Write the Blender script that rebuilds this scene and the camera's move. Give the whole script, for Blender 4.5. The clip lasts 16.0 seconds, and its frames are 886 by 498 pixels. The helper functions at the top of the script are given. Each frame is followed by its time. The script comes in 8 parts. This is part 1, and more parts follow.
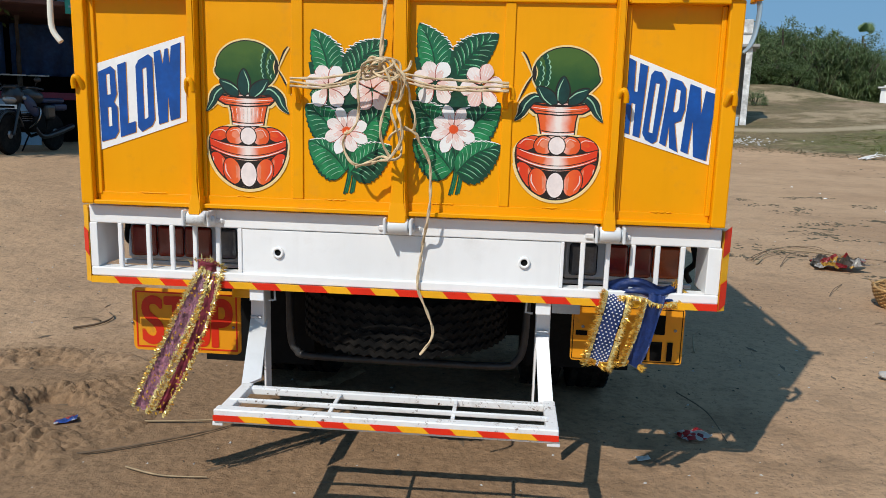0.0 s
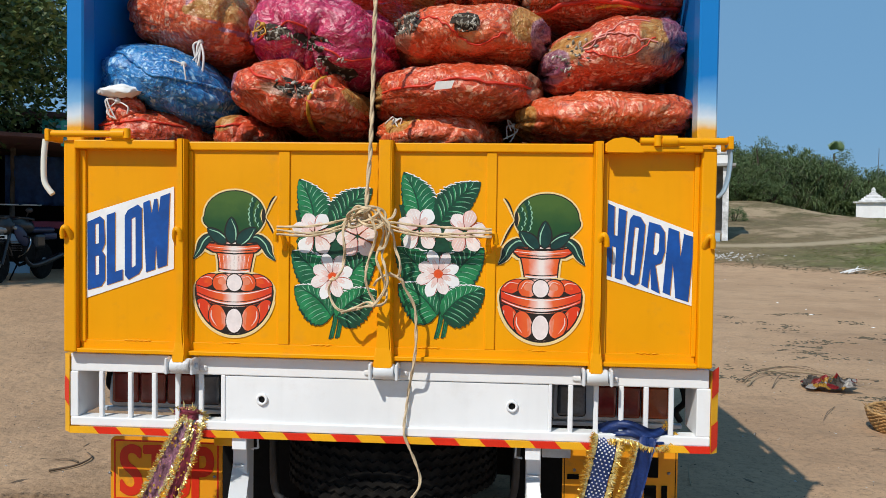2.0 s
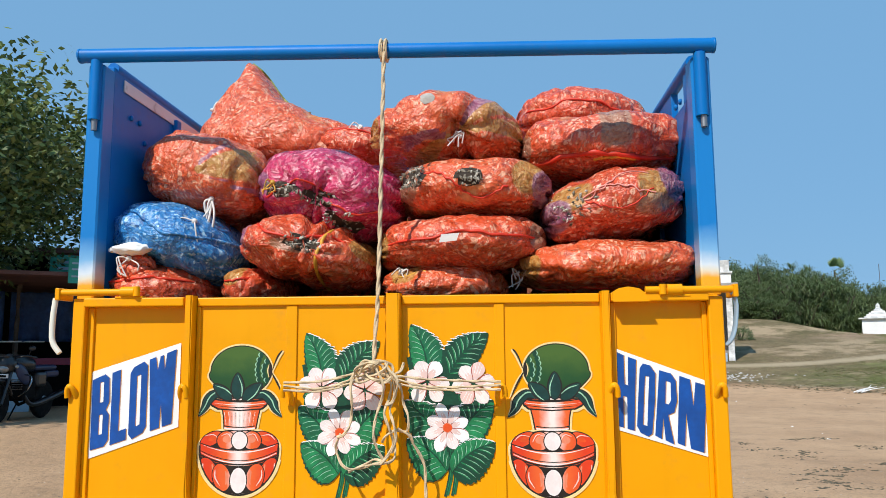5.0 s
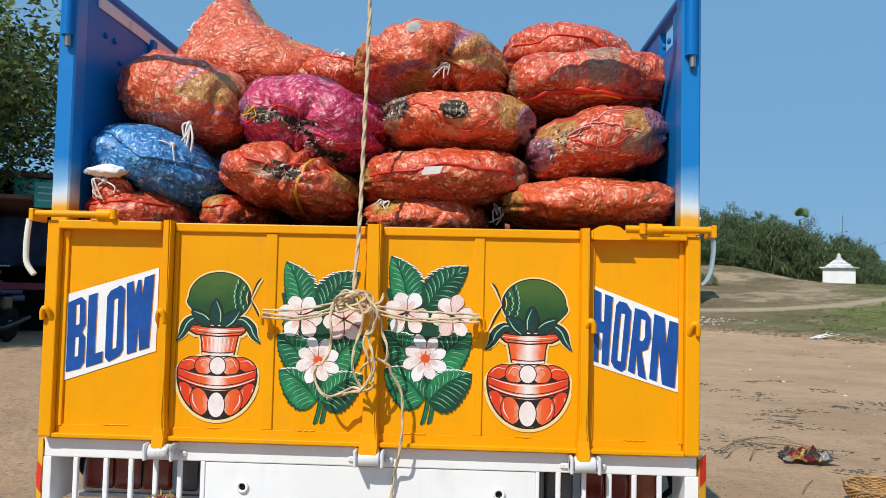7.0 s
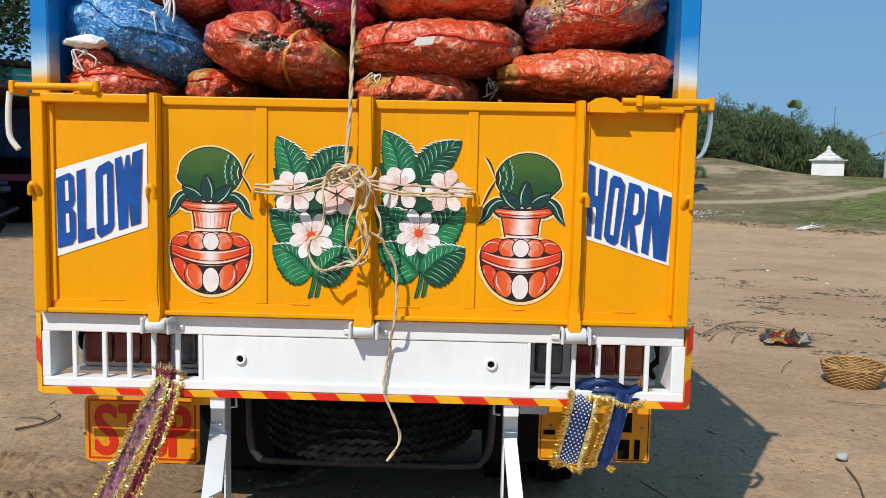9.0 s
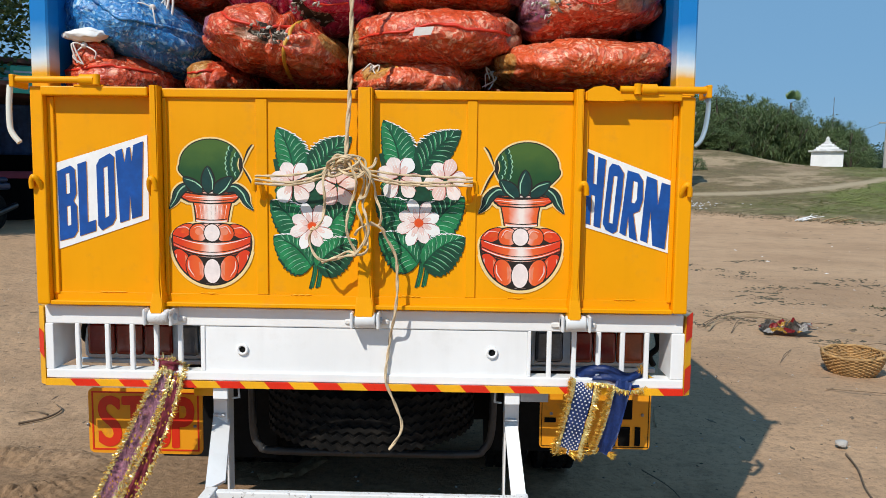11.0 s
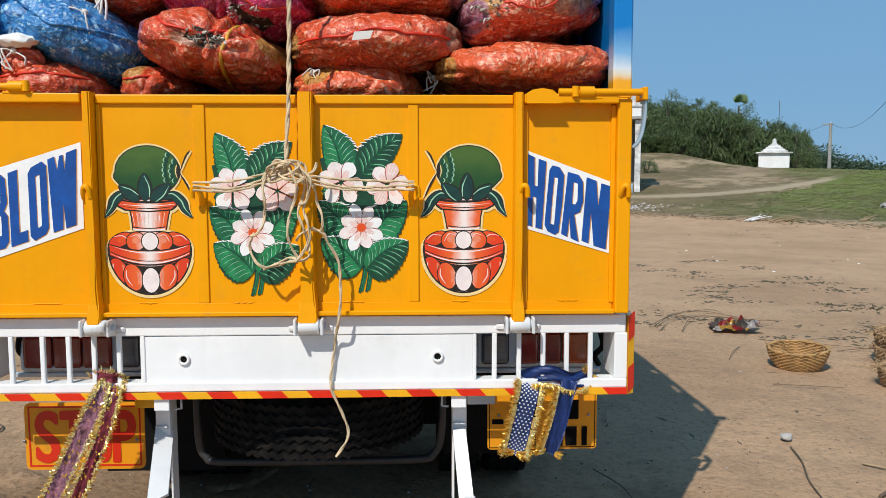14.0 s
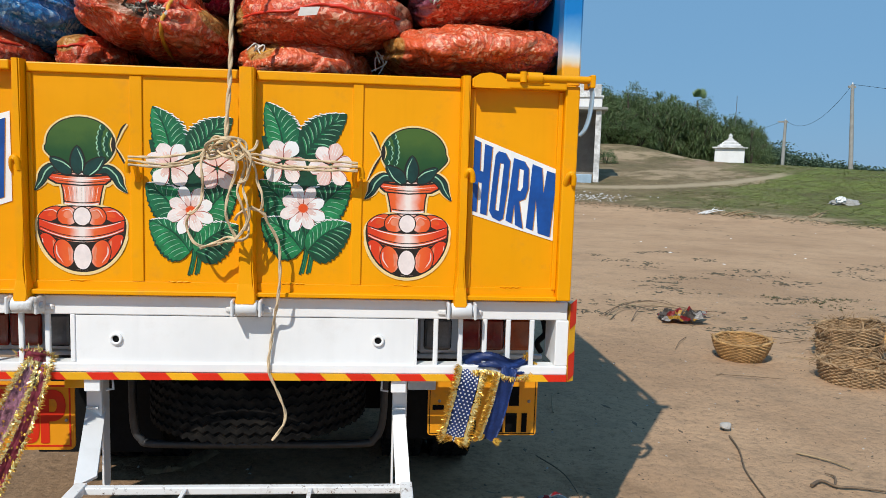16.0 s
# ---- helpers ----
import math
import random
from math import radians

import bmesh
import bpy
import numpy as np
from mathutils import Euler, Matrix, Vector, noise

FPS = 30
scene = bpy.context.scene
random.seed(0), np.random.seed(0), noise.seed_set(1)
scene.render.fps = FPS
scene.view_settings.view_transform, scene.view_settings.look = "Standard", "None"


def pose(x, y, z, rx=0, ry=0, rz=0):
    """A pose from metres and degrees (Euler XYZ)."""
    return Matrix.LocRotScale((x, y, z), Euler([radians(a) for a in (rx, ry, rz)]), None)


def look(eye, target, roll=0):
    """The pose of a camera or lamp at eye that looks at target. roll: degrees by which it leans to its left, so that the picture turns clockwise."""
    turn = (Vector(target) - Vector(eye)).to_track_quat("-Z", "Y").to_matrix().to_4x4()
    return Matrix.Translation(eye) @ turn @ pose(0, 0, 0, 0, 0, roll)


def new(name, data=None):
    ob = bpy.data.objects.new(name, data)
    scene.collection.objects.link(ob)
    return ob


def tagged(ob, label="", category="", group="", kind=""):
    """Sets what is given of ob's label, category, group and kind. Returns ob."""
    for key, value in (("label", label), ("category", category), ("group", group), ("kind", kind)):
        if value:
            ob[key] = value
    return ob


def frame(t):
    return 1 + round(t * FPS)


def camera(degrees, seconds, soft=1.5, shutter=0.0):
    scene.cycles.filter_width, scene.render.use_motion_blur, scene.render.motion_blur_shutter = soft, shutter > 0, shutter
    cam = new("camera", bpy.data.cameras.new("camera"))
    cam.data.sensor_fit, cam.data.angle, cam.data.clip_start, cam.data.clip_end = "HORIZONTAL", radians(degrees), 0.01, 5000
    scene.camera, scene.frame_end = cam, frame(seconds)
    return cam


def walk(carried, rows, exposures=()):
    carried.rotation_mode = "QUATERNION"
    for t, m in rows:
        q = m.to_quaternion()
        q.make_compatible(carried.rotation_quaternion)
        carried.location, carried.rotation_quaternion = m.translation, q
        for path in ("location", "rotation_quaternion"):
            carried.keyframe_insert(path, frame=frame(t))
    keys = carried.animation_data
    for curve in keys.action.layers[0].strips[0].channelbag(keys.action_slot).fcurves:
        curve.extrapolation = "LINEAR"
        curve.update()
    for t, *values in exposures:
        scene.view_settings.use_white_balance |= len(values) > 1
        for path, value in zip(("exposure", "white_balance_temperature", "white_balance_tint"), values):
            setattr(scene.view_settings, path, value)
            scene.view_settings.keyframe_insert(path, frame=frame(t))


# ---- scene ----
cam = camera(60.0, 16.0, 0.6)
PATH = [
    (0, (0.39, -2.592, 1.431), (0.224, -0.632, 1.068), 1.6),
    (0.5, (0.391, -2.587, 1.447), (0.226, -0.621, 1.119), 1.6),
    (0.9, (0.389, -2.595, 1.479), (0.22, -0.619, 1.22), 1.7),
    (1, (0.386, -2.589, 1.479), (0.217, -0.609, 1.255), 1.6),
    (1.5, (0.386, -2.585, 1.5), (0.221, -0.596, 1.361), 1.4),
    (2, (0.399, -2.587, 1.523), (0.253, -0.594, 1.462), 0.8),
    (2.5, (0.393, -2.594, 1.541), (0.244, -0.6, 1.585), 0.2),
    (3, (0.393, -2.603, 1.559), (0.234, -0.613, 1.687), -0.5),
    (3.5, (0.397, -2.603, 1.577), (0.259, -0.616, 1.759), -0.5),
    (4, (0.396, -2.597, 1.585), (0.244, -0.615, 1.808), -0.5),
    (4.2, (0.398, -2.598, 1.592), (0.234, -0.622, 1.851), -0.5),
    (6.3, (0.351, -2.595, 1.639), (0.248, -0.613, 1.883), 0.6),
    (6.5, (0.349, -2.598, 1.629), (0.256, -0.61, 1.825), 0.8),
    (7, (0.349, -2.594, 1.603), (0.27, -0.598, 1.7), 1.3),
    (7.5, (0.341, -2.588, 1.58), (0.275, -0.589, 1.547), 1.7),
    (8, (0.338, -2.583, 1.562), (0.276, -0.588, 1.443), 1.8),
    (8.5, (0.339, -2.577, 1.549), (0.284, -0.584, 1.395), 1.5),
    (9, (0.336, -2.579, 1.537), (0.291, -0.587, 1.36), 1.2),
    (9.5, (0.329, -2.592, 1.535), (0.297, -0.6, 1.359), 1.0),
    (11.8, (0.353, -2.594, 1.516), (0.304, -0.604, 1.319), 0.6),
    (12, (0.361, -2.592, 1.521), (0.346, -0.601, 1.335), 0.4),
    (12.5, (0.373, -2.59, 1.514), (0.426, -0.6, 1.323), -0.1),
    (13, (0.392, -2.59, 1.522), (0.499, -0.6, 1.352), -0.7),
    (13.5, (0.397, -2.581, 1.525), (0.525, -0.592, 1.36), -0.3),
    (14, (0.388, -2.591, 1.513), (0.451, -0.599, 1.338), -0.1),
    (14.5, (0.4, -2.589, 1.517), (0.441, -0.594, 1.38), -0.6),
    (15, (0.407, -2.584, 1.519), (0.466, -0.59, 1.372), -0.6),
    (15.5, (0.418, -2.576, 1.519), (0.503, -0.585, 1.352), 0.2),
    (16, (0.445, -2.566, 1.508), (0.613, -0.585, 1.296), 1.7),
]
walk(cam, [(t, look(eye, aim, roll)) for t, eye, aim, roll in PATH], [(0.0, -0.24), (1.0, -0.22), (2.5, -0.22), (3.3, -0.07), (4.2, 0.10), (6.4, 0.07), (7.2, -0.08), (9.0, -0.11), (12.5, -0.14), (14.0, -0.12), (16.0, -0.14)])

# ---- light ----
SUN_TO = Vector((-0.46, -0.81, 1.0)).normalized()
world = bpy.data.worlds.new("sky")
scene.world = world
world.use_nodes = True
wn = world.node_tree
sky = wn.nodes.new("ShaderNodeTexSky")
sky.sky_type = "NISHITA"
sky.sun_disc = False
sky.sun_elevation = math.asin(SUN_TO.z)
sky.sun_rotation = math.atan2(SUN_TO.x, SUN_TO.y)
sky.altitude = 0
sky.air_density = 1.0
sky.dust_density = 0.3
sky.ozone_density = 2.0
haze = wn.nodes.new("ShaderNodeMix")
haze.data_type = "RGBA"
haze.inputs[0].default_value = 0.86
haze.inputs[7].default_value = (2.25, 4.90, 8.20, 1)
wn.links.new(sky.outputs[0], haze.inputs[6])
wn.links.new(haze.outputs[2], wn.nodes["Background"].inputs[0])
wn.nodes["Background"].inputs[1].default_value = 0.085
sun = new("sun", bpy.data.lights.new("sun", "SUN"))
sun.data.energy = 4.3
sun.data.angle = radians(0.55)
sun.data.color = (1.0, 0.95, 0.87)
sun.matrix_world = look(SUN_TO * 30, (0, 0, 0))

# ---- materials ----


class Net:
    """A small node-tree writer."""

    def __init__(self, name):
        self.m = bpy.data.materials.new(name)
        self.m.use_nodes = True
        self.t = self.m.node_tree
        self.b = self.t.nodes["Principled BSDF"]
        self.out = self.t.nodes["Material Output"]
        self.co = self.add("ShaderNodeTexCoord").outputs["Object"]

    def add(self, kind):
        return self.t.nodes.new(kind)

    def put(self, value, sock):
        if isinstance(value, bpy.types.NodeSocket):
            self.t.links.new(value, sock)
        else:
            if isinstance(value, tuple) and len(value) == 3 and sock.type == "RGBA":
                value = (*value, 1)
            sock.default_value = value

    def noise(self, scale, detail=4, rough=0.55, co=None, distort=0.0):
        n = self.add("ShaderNodeTexNoise")
        self.put(co or self.co, n.inputs["Vector"])
        n.inputs["Scale"].default_value = scale
        n.inputs["Detail"].default_value = detail
        n.inputs["Roughness"].default_value = rough
        n.inputs["Distortion"].default_value = distort
        return n.outputs["Fac"]

    def cells(self, scale, co=None, feature="F1"):
        n = self.add("ShaderNodeTexVoronoi")
        n.feature = feature
        self.put(co or self.co, n.inputs["Vector"])
        n.inputs["Scale"].default_value = scale
        return n

    def ramp(self, fac, *stops):
        n = self.add("ShaderNodeValToRGB")
        e = n.color_ramp.elements
        while len(e) < len(stops):
            e.new(0.5)
        for el, (p, c) in zip(e, stops):
            el.position = p
            el.color = (*c, 1) if isinstance(c, tuple) else (c, c, c, 1)
        self.put(fac, n.inputs[0])
        return n.outputs[0]

    def mix(self, fac, a, b, blend="MIX"):
        n = self.add("ShaderNodeMix")
        n.data_type, n.blend_type = "RGBA", blend
        self.put(fac, n.inputs[0])
        self.put(a, n.inputs[6])
        self.put(b, n.inputs[7])
        return n.outputs[2]

    def math(self, op, a, b=0.0, clamp=False):
        n = self.add("ShaderNodeMath")
        n.operation, n.use_clamp = op, clamp
        self.put(a, n.inputs[0])
        self.put(b, n.inputs[1])
        return n.outputs[0]

    def xyz(self, co=None):
        n = self.add("ShaderNodeSeparateXYZ")
        self.put(co or self.co, n.inputs[0])
        return n.outputs

    def stretch(self, scale, rot=(0, 0, 0), loc=(0, 0, 0), co=None):
        n = self.add("ShaderNodeMapping")
        self.put(co or self.co, n.inputs[0])
        n.inputs["Scale"].default_value = scale
        n.inputs["Rotation"].default_value = rot
        n.inputs["Location"].default_value = loc
        return n.outputs[0]

    def bump(self, height, strength=0.3, dist=0.01, after=None):
        n = self.add("ShaderNodeBump")
        n.inputs["Strength"].default_value = strength
        n.inputs["Distance"].default_value = dist
        self.put(height, n.inputs["Height"])
        if after is not None:
            self.put(after, n.inputs["Normal"])
        return n.outputs[0]

    def done(self, color, rough=0.6, metal=0.0, normal=None, coat=0.0, spec=0.5):
        self.put(color, self.b.inputs["Base Color"])
        self.put(rough, self.b.inputs["Roughness"])
        self.put(metal, self.b.inputs["Metallic"])
        self.b.inputs["Coat Weight"].default_value = coat
        self.b.inputs["Coat Roughness"].default_value = 0.12
        self.b.inputs["Specular IOR Level"].default_value = spec
        if normal is not None:
            self.put(normal, self.b.inputs["Normal"])
        return self.m


def tone(c, k):
    return tuple(min(1.0, max(0.0, v * k)) for v in c)


def plain(name, c, rough=0.6, metal=0.0, var=0.18, scale=5.0, fine=60.0, bump=0.15, dist=0.004, coat=0.0, spec=0.5):
    """A surface of one colour with broad and fine variation and a little relief."""
    n = Net(name)
    broad = n.noise(scale, 5)
    small = n.noise(fine, 3)
    col = n.mix(n.ramp(broad, (0.3, 0.0), (0.7, 1.0)), tone(c, 1 - var), tone(c, 1 + var))
    col = n.mix(n.ramp(small, (0.35, 0.0), (0.75, 0.5)), col, tone(c, 1 - 1.6 * var))
    r = n.math("ADD", rough - 0.08, n.math("MULTIPLY", small, 0.16))
    return n.done(col, r, metal, n.bump(small, bump, dist), coat, spec)


def enamel(name, c, grime=(0.25, 0.17, 0.09), amount=0.35, rough=0.36, gloss=0.06, spec=0.4):
    """Brushed-on glossy paint over sheet steel, with runs, dust and scuffs."""
    n = Net(name)
    broad = n.noise(1.7, 5)
    streak = n.noise(1.0, 5, co=n.stretch((26, 26, 1.6)))
    fine = n.noise(140, 2)
    col = n.mix(n.ramp(broad, (0.3, 0.0), (0.7, 1.0)), tone(c, 0.9), tone(c, 1.06))
    col = n.mix(n.math("MULTIPLY", n.ramp(streak, (0.52, 0.0), (0.78, 1.0)), 0.14), col, tone(c, 0.72))
    dirt = n.math("MULTIPLY", n.ramp(n.noise(9, 8, 0.7), (0.56, 0.0), (0.72, 1.0)), amount)
    col = n.mix(dirt, col, grime)
    r = n.math("ADD", rough - 0.06, n.math("MULTIPLY", broad, 0.22))
    nb = n.bump(n.noise(3.2, 3), 0.35, 0.02)
    return n.done(col, r, 0.0, n.bump(fine, 0.06, 0.002, nb), gloss, spec)


def chipped(name, c):
    """Old gloss paint with rust chips, scrapes and trodden-in dirt."""
    n = Net(name)
    col = n.mix(n.ramp(n.noise(3.0, 5), (0.3, 0.0), (0.7, 1.0)), tone(c, 0.90), c)
    chips = n.ramp(n.noise(48, 6, 0.75), (0.58, 0.0), (0.62, 1.0))
    spread = n.ramp(n.noise(7, 4, 0.6), (0.42, 0.0), (0.60, 1.0))
    chip = n.math("MULTIPLY", chips, spread)
    col = n.mix(chip, col, n.mix(n.noise(90, 3), (0.16, 0.075, 0.035), (0.035, 0.028, 0.024)))
    col = n.mix(n.math("MULTIPLY", n.ramp(n.noise(14, 7, 0.7), (0.52, 0.0), (0.72, 1.0)), 0.4), col, (0.36, 0.29, 0.22))
    r = n.math("ADD", 0.36, n.math("MULTIPLY", chip, 0.45))
    return n.done(col, r, 0.0, n.bump(chip, -0.4, 0.002), 0.0, 0.4)


YELLOW = enamel("yellow_enamel", (0.86, 0.355, 0.0), amount=0.16, gloss=0.0, spec=0.2)
WHITE = enamel("white_enamel", (0.88, 0.89, 0.89), (0.40, 0.33, 0.26), 0.10)
BLUE = enamel("blue_enamel", (0.002, 0.16, 0.50), (0.10, 0.11, 0.13), 0.3, gloss=0.0, spec=0.2)
ROD = enamel("white_yellow_rod", (0.74, 0.72, 0.62), (0.6, 0.33, 0.05), 0.5)
SKYBLUE = enamel("pale_blue_enamel", (0.30, 0.42, 0.52), (0.62, 0.62, 0.58), 0.8)
RUSTWHITE = enamel("worn_white_enamel", (0.74, 0.75, 0.75), (0.16, 0.10, 0.06), 0.85)
STEPPAINT = chipped("chipped_white_paint", (0.80, 0.81, 0.81))
STEEL = plain("dull_steel", (0.30, 0.30, 0.31), 0.42, 0.8, 0.2, 8)
GALV = plain("painted_grey_steel", (0.50, 0.56, 0.62), 0.45, 0.1, 0.14, 6)
# near-black: black paint, with deep shade put into the colour
DARK = plain("black_paint_and_shade", (0.006, 0.006, 0.006), 0.8, 0, 0.4, 6, spec=0.1)
PIPE = plain("dusty_black_pipe", (0.05, 0.052, 0.055), 0.45, 0.2, 0.3, 7)
RED = plain("red_reflective_tape", (0.74, 0.022, 0.005), 0.3, 0, 0.12, 12, 220, 0.08, 0.001, 0.2)
TAPE = plain("amber_reflective_tape", (0.88, 0.43, 0.01), 0.3, 0, 0.10, 12, 220, 0.08, 0.001, 0.2)
LENS_RED = plain("red_lamp_plastic", (0.21, 0.014, 0.008), 0.16, 0, 0.3, 14, 160, 0.3, 0.002, 0.5)
LENS_AMBER = plain("amber_lamp_plastic", (0.33, 0.055, 0.012), 0.16, 0, 0.3, 14, 160, 0.3, 0.002, 0.5)
LENS_GREY = plain("smoked_lamp_plastic", (0.10, 0.11, 0.13), 0.15, 0, 0.3, 14, 160, 0.3, 0.002, 0.5)
BLACK = plain("black_rubber", (0.008, 0.008, 0.008), 0.7, 0, 0.3, 10, spec=0.12)
PAINT_WHITE = plain("sign_paint_white", (0.87, 0.87, 0.86), 0.4, 0, 0.06, 9)
PAINT_BLUE = plain("sign_paint_blue", (0.004, 0.075, 0.34), 0.42, 0, 0.22, 14, 50)
PAINT_EDGE = plain("sign_paint_ochre", (0.55, 0.26, 0.05), 0.5, 0, 0.2, 14)
PAINT_CREAM = plain("sign_paint_cream", (0.86, 0.66, 0.30), 0.45, 0, 0.1, 14)
PAINT_DARK = plain("sign_paint_black", (0.018, 0.012, 0.008), 0.45, 0, 0.3, 14)
PAINT_ORANGE = plain("sign_paint_vermilion", (0.78, 0.085, 0.012), 0.42, 0, 0.16, 16)
PAINT_PINK = plain("sign_paint_pink", (0.84, 0.60, 0.55), 0.45, 0, 0.12, 20)
PAINT_BLUSH = plain("sign_paint_blush", (0.78, 0.24, 0.13), 0.45, 0, 0.12, 20)
PAINT_PETAL = plain("sign_paint_petal", (0.88, 0.78, 0.75), 0.45, 0, 0.12, 20)
PAINT_GREEN = plain("sign_paint_green", (0.012, 0.22, 0.075), 0.45, 0, 0.35, 22, 70)
PAINT_DEEP = plain("sign_paint_deep_green", (0.004, 0.062, 0.030), 0.45, 0, 0.35, 22, 70)
PAINT_EMERALD = plain("sign_paint_emerald", (0.006, 0.135, 0.055), 0.45, 0, 0.3, 22, 70)
PAINT_LEAF = plain("sign_paint_blue_green", (0.005, 0.045, 0.038), 0.45, 0, 0.3, 22, 70)
PAINT_ROSE = plain("sign_paint_rose", (0.42, 0.09, 0.07), 0.45, 0, 0.2, 20)
PAINT_LIGHT = plain("sign_paint_light_green", (0.34, 0.62, 0.42), 0.5, 0, 0.25, 22, 70)


def coconut_paint():
    n = Net("sign_paint_coconut")
    x, y, z = n.xyz()
    h = n.math("MULTIPLY_ADD", z, 5.0)
    h.node.inputs[2].default_value = -7.3
    w = n.math("ADD", h, n.math("MULTIPLY", n.noise(14, 4), 0.5))
    col = n.ramp(w, (0.15, (0.006, 0.05, 0.014)), (0.55, (0.014, 0.075, 0.018)), (0.95, (0.06, 0.13, 0.02)))
    return n.done(col, 0.42, 0, n.bump(n.noise(90, 2), 0.1, 0.002))


PAINT_NUT = coconut_paint()


def flute_paint(axis_x):
    """White gloss fading into vermilion to both sides, brushed along a jar's middle."""
    n = Net("sign_paint_flare")
    x, y, z = n.xyz()
    d = n.math("ABSOLUTE", n.math("SUBTRACT", x, axis_x))
    d = n.math("ADD", d, n.math("MULTIPLY", n.math("SUBTRACT", n.noise(30, 4), 0.5), 0.03))
    col = n.ramp(n.math("MULTIPLY", d, 10.0), (0.06, (0.88, 0.76, 0.70)), (0.42, (0.80, 0.13, 0.025)), (1.0, (0.70, 0.045, 0.008)))
    return n.done(col, 0.42)


def post_paint():
    """Blue sprayed over white over yellow, from the top down."""
    n = Net("fading_post_paint")
    x, y, z = n.xyz()
    h = n.math("ADD", z, n.math("MULTIPLY", n.math("SUBTRACT", n.noise(11, 4), 0.5), 0.05))
    h = n.math("SUBTRACT", h, 1.80)
    col = n.ramp(h, (0.045, (0.84, 0.40, 0.01)), (0.070, (0.74, 0.68, 0.52)), (0.095, (0.66, 0.74, 0.80)), (0.140, (0.20, 0.44, 0.70)), (0.23, (0.005, 0.19, 0.54)))
    return n.done(col, 0.34, 0, n.bump(n.noise(5, 3), 0.3, 0.01), 0.05)


POST = post_paint()


def tyre_rubber():
    n = Net("dusty_tyre_rubber")
    dust = n.ramp(n.noise(16, 6, 0.65), (0.42, 0.0), (0.75, 0.45))
    col = n.mix(dust, (0.006, 0.006, 0.006), (0.050, 0.042, 0.034))
    return n.done(col, 0.8, 0, n.bump(n.noise(120, 2), 0.2, 0.003), 0, 0.1)


TYRE = tyre_rubber()


def sack_net(name, low, mid, high, patch):
    """Woven plastic net stretched over dried fish: pale flakes show through coloured mesh."""
    n = Net(name)
    rnd = n.add("ShaderNodeObjectInfo").outputs["Random"]
    shift = n.add("ShaderNodeVectorMath")
    shift.operation = "SCALE"
    shift.inputs[0].default_value = (7.3, 3.1, 5.7)
    n.put(rnd, shift.inputs[3])
    base = n.add("ShaderNodeVectorMath")
    base.operation = "ADD"
    n.put(n.co, base.inputs[0])
    n.put(shift.outputs[0], base.inputs[1])
    co = base.outputs[0]
    wob = n.add("ShaderNodeTexNoise")
    n.put(co, wob.inputs["Vector"])
    wob.inputs["Scale"].default_value = 5.0
    bend = n.add("ShaderNodeVectorMath")
    bend.operation = "MULTIPLY_ADD"
    n.put(wob.outputs["Color"], bend.inputs[0])
    bend.inputs[1].default_value = (0.16, 0.16, 0.16)
    n.put(co, bend.inputs[2])
    bent = bend.outputs[0]
    va = n.cells(1.0, n.stretch((52, 84, 74), (0.2, 0.5, 0.3), co=bent))
    vb = n.cells(1.0, n.stretch((104, 96, 66), (0.4, -0.6, 0.1), co=bent))
    which = n.ramp(n.noise(14, 2, co=co), (0.47, 0.0), (0.53, 1.0))
    fleck = n.mix(which, va.outputs["Color"], vb.outputs["Color"])
    edge = n.mix(which, va.outputs["Distance"], vb.outputs["Distance"])
    fs = n.add("ShaderNodeSeparateColor")
    n.put(fleck, fs.inputs[0])
    col = n.ramp(fs.outputs[0], (0.0, low), (0.22, mid), (0.70, tone(mid, 1.2)), (0.86, high), (1.0, tone(high, 1.2)))
    col = n.mix(n.ramp(edge, (0.50, 0.0), (0.85, 0.6)), col, low)
    grain = n.noise(58, 6, 0.8, co=bent, distort=0.15)
    col = n.mix(n.ramp(grain, (0.36, 0.8), (0.50, 0.0)), col, low)
    col = n.mix(n.ramp(grain, (0.57, 0.0), (0.63, 0.65)), col, high)
    area = n.noise(3.6, 4, 0.6, co=co)
    col = n.mix(n.ramp(area, (0.60, 0.0), (0.68, 0.75)), col, patch)
    col = n.mix(n.ramp(n.noise(6.5, 5, 0.6, co=co, distort=1.0), (0.34, 0.7), (0.48, 0.0)), col, mid)
    rag = n.math("MULTIPLY", n.math("SUBTRACT", n.noise(16, 4, 0.7, co=co), 0.5), 0.9)
    for cloth, stops in (("ochre", ((0.0, (0.10, 0.045, 0.008)), (0.4, (0.34, 0.18, 0.03)), (1.0, (0.62, 0.46, 0.16)))), ("purple", ((0.0, (0.06, 0.02, 0.06)), (0.45, (0.17, 0.07, 0.17)), (1.0, (0.52, 0.34, 0.42)))), ("brown", ((0.0, (0.10, 0.05, 0.03)), (0.4, (0.26, 0.15, 0.09)), (1.0, (0.52, 0.40, 0.28))))):
        at = n.add("ShaderNodeAttribute")
        at.attribute_name = cloth
        mask = n.ramp(n.math("ADD", at.outputs["Fac"], n.math("MULTIPLY", rag, at.outputs["Fac"])), (0.38, 0.0), (0.52, 0.82))
        col = n.mix(mask, col, n.ramp(n.math("ADD", n.math("MULTIPLY", fs.outputs[1], 0.6), n.math("MULTIPLY", grain, 0.5)), *stops))
    net = n.add("ShaderNodeTexWave")
    net.bands_direction = "DIAGONAL"
    n.put(co, net.inputs["Vector"])
    net.inputs["Scale"].default_value = 95.0
    net.inputs["Distortion"].default_value = 0.6
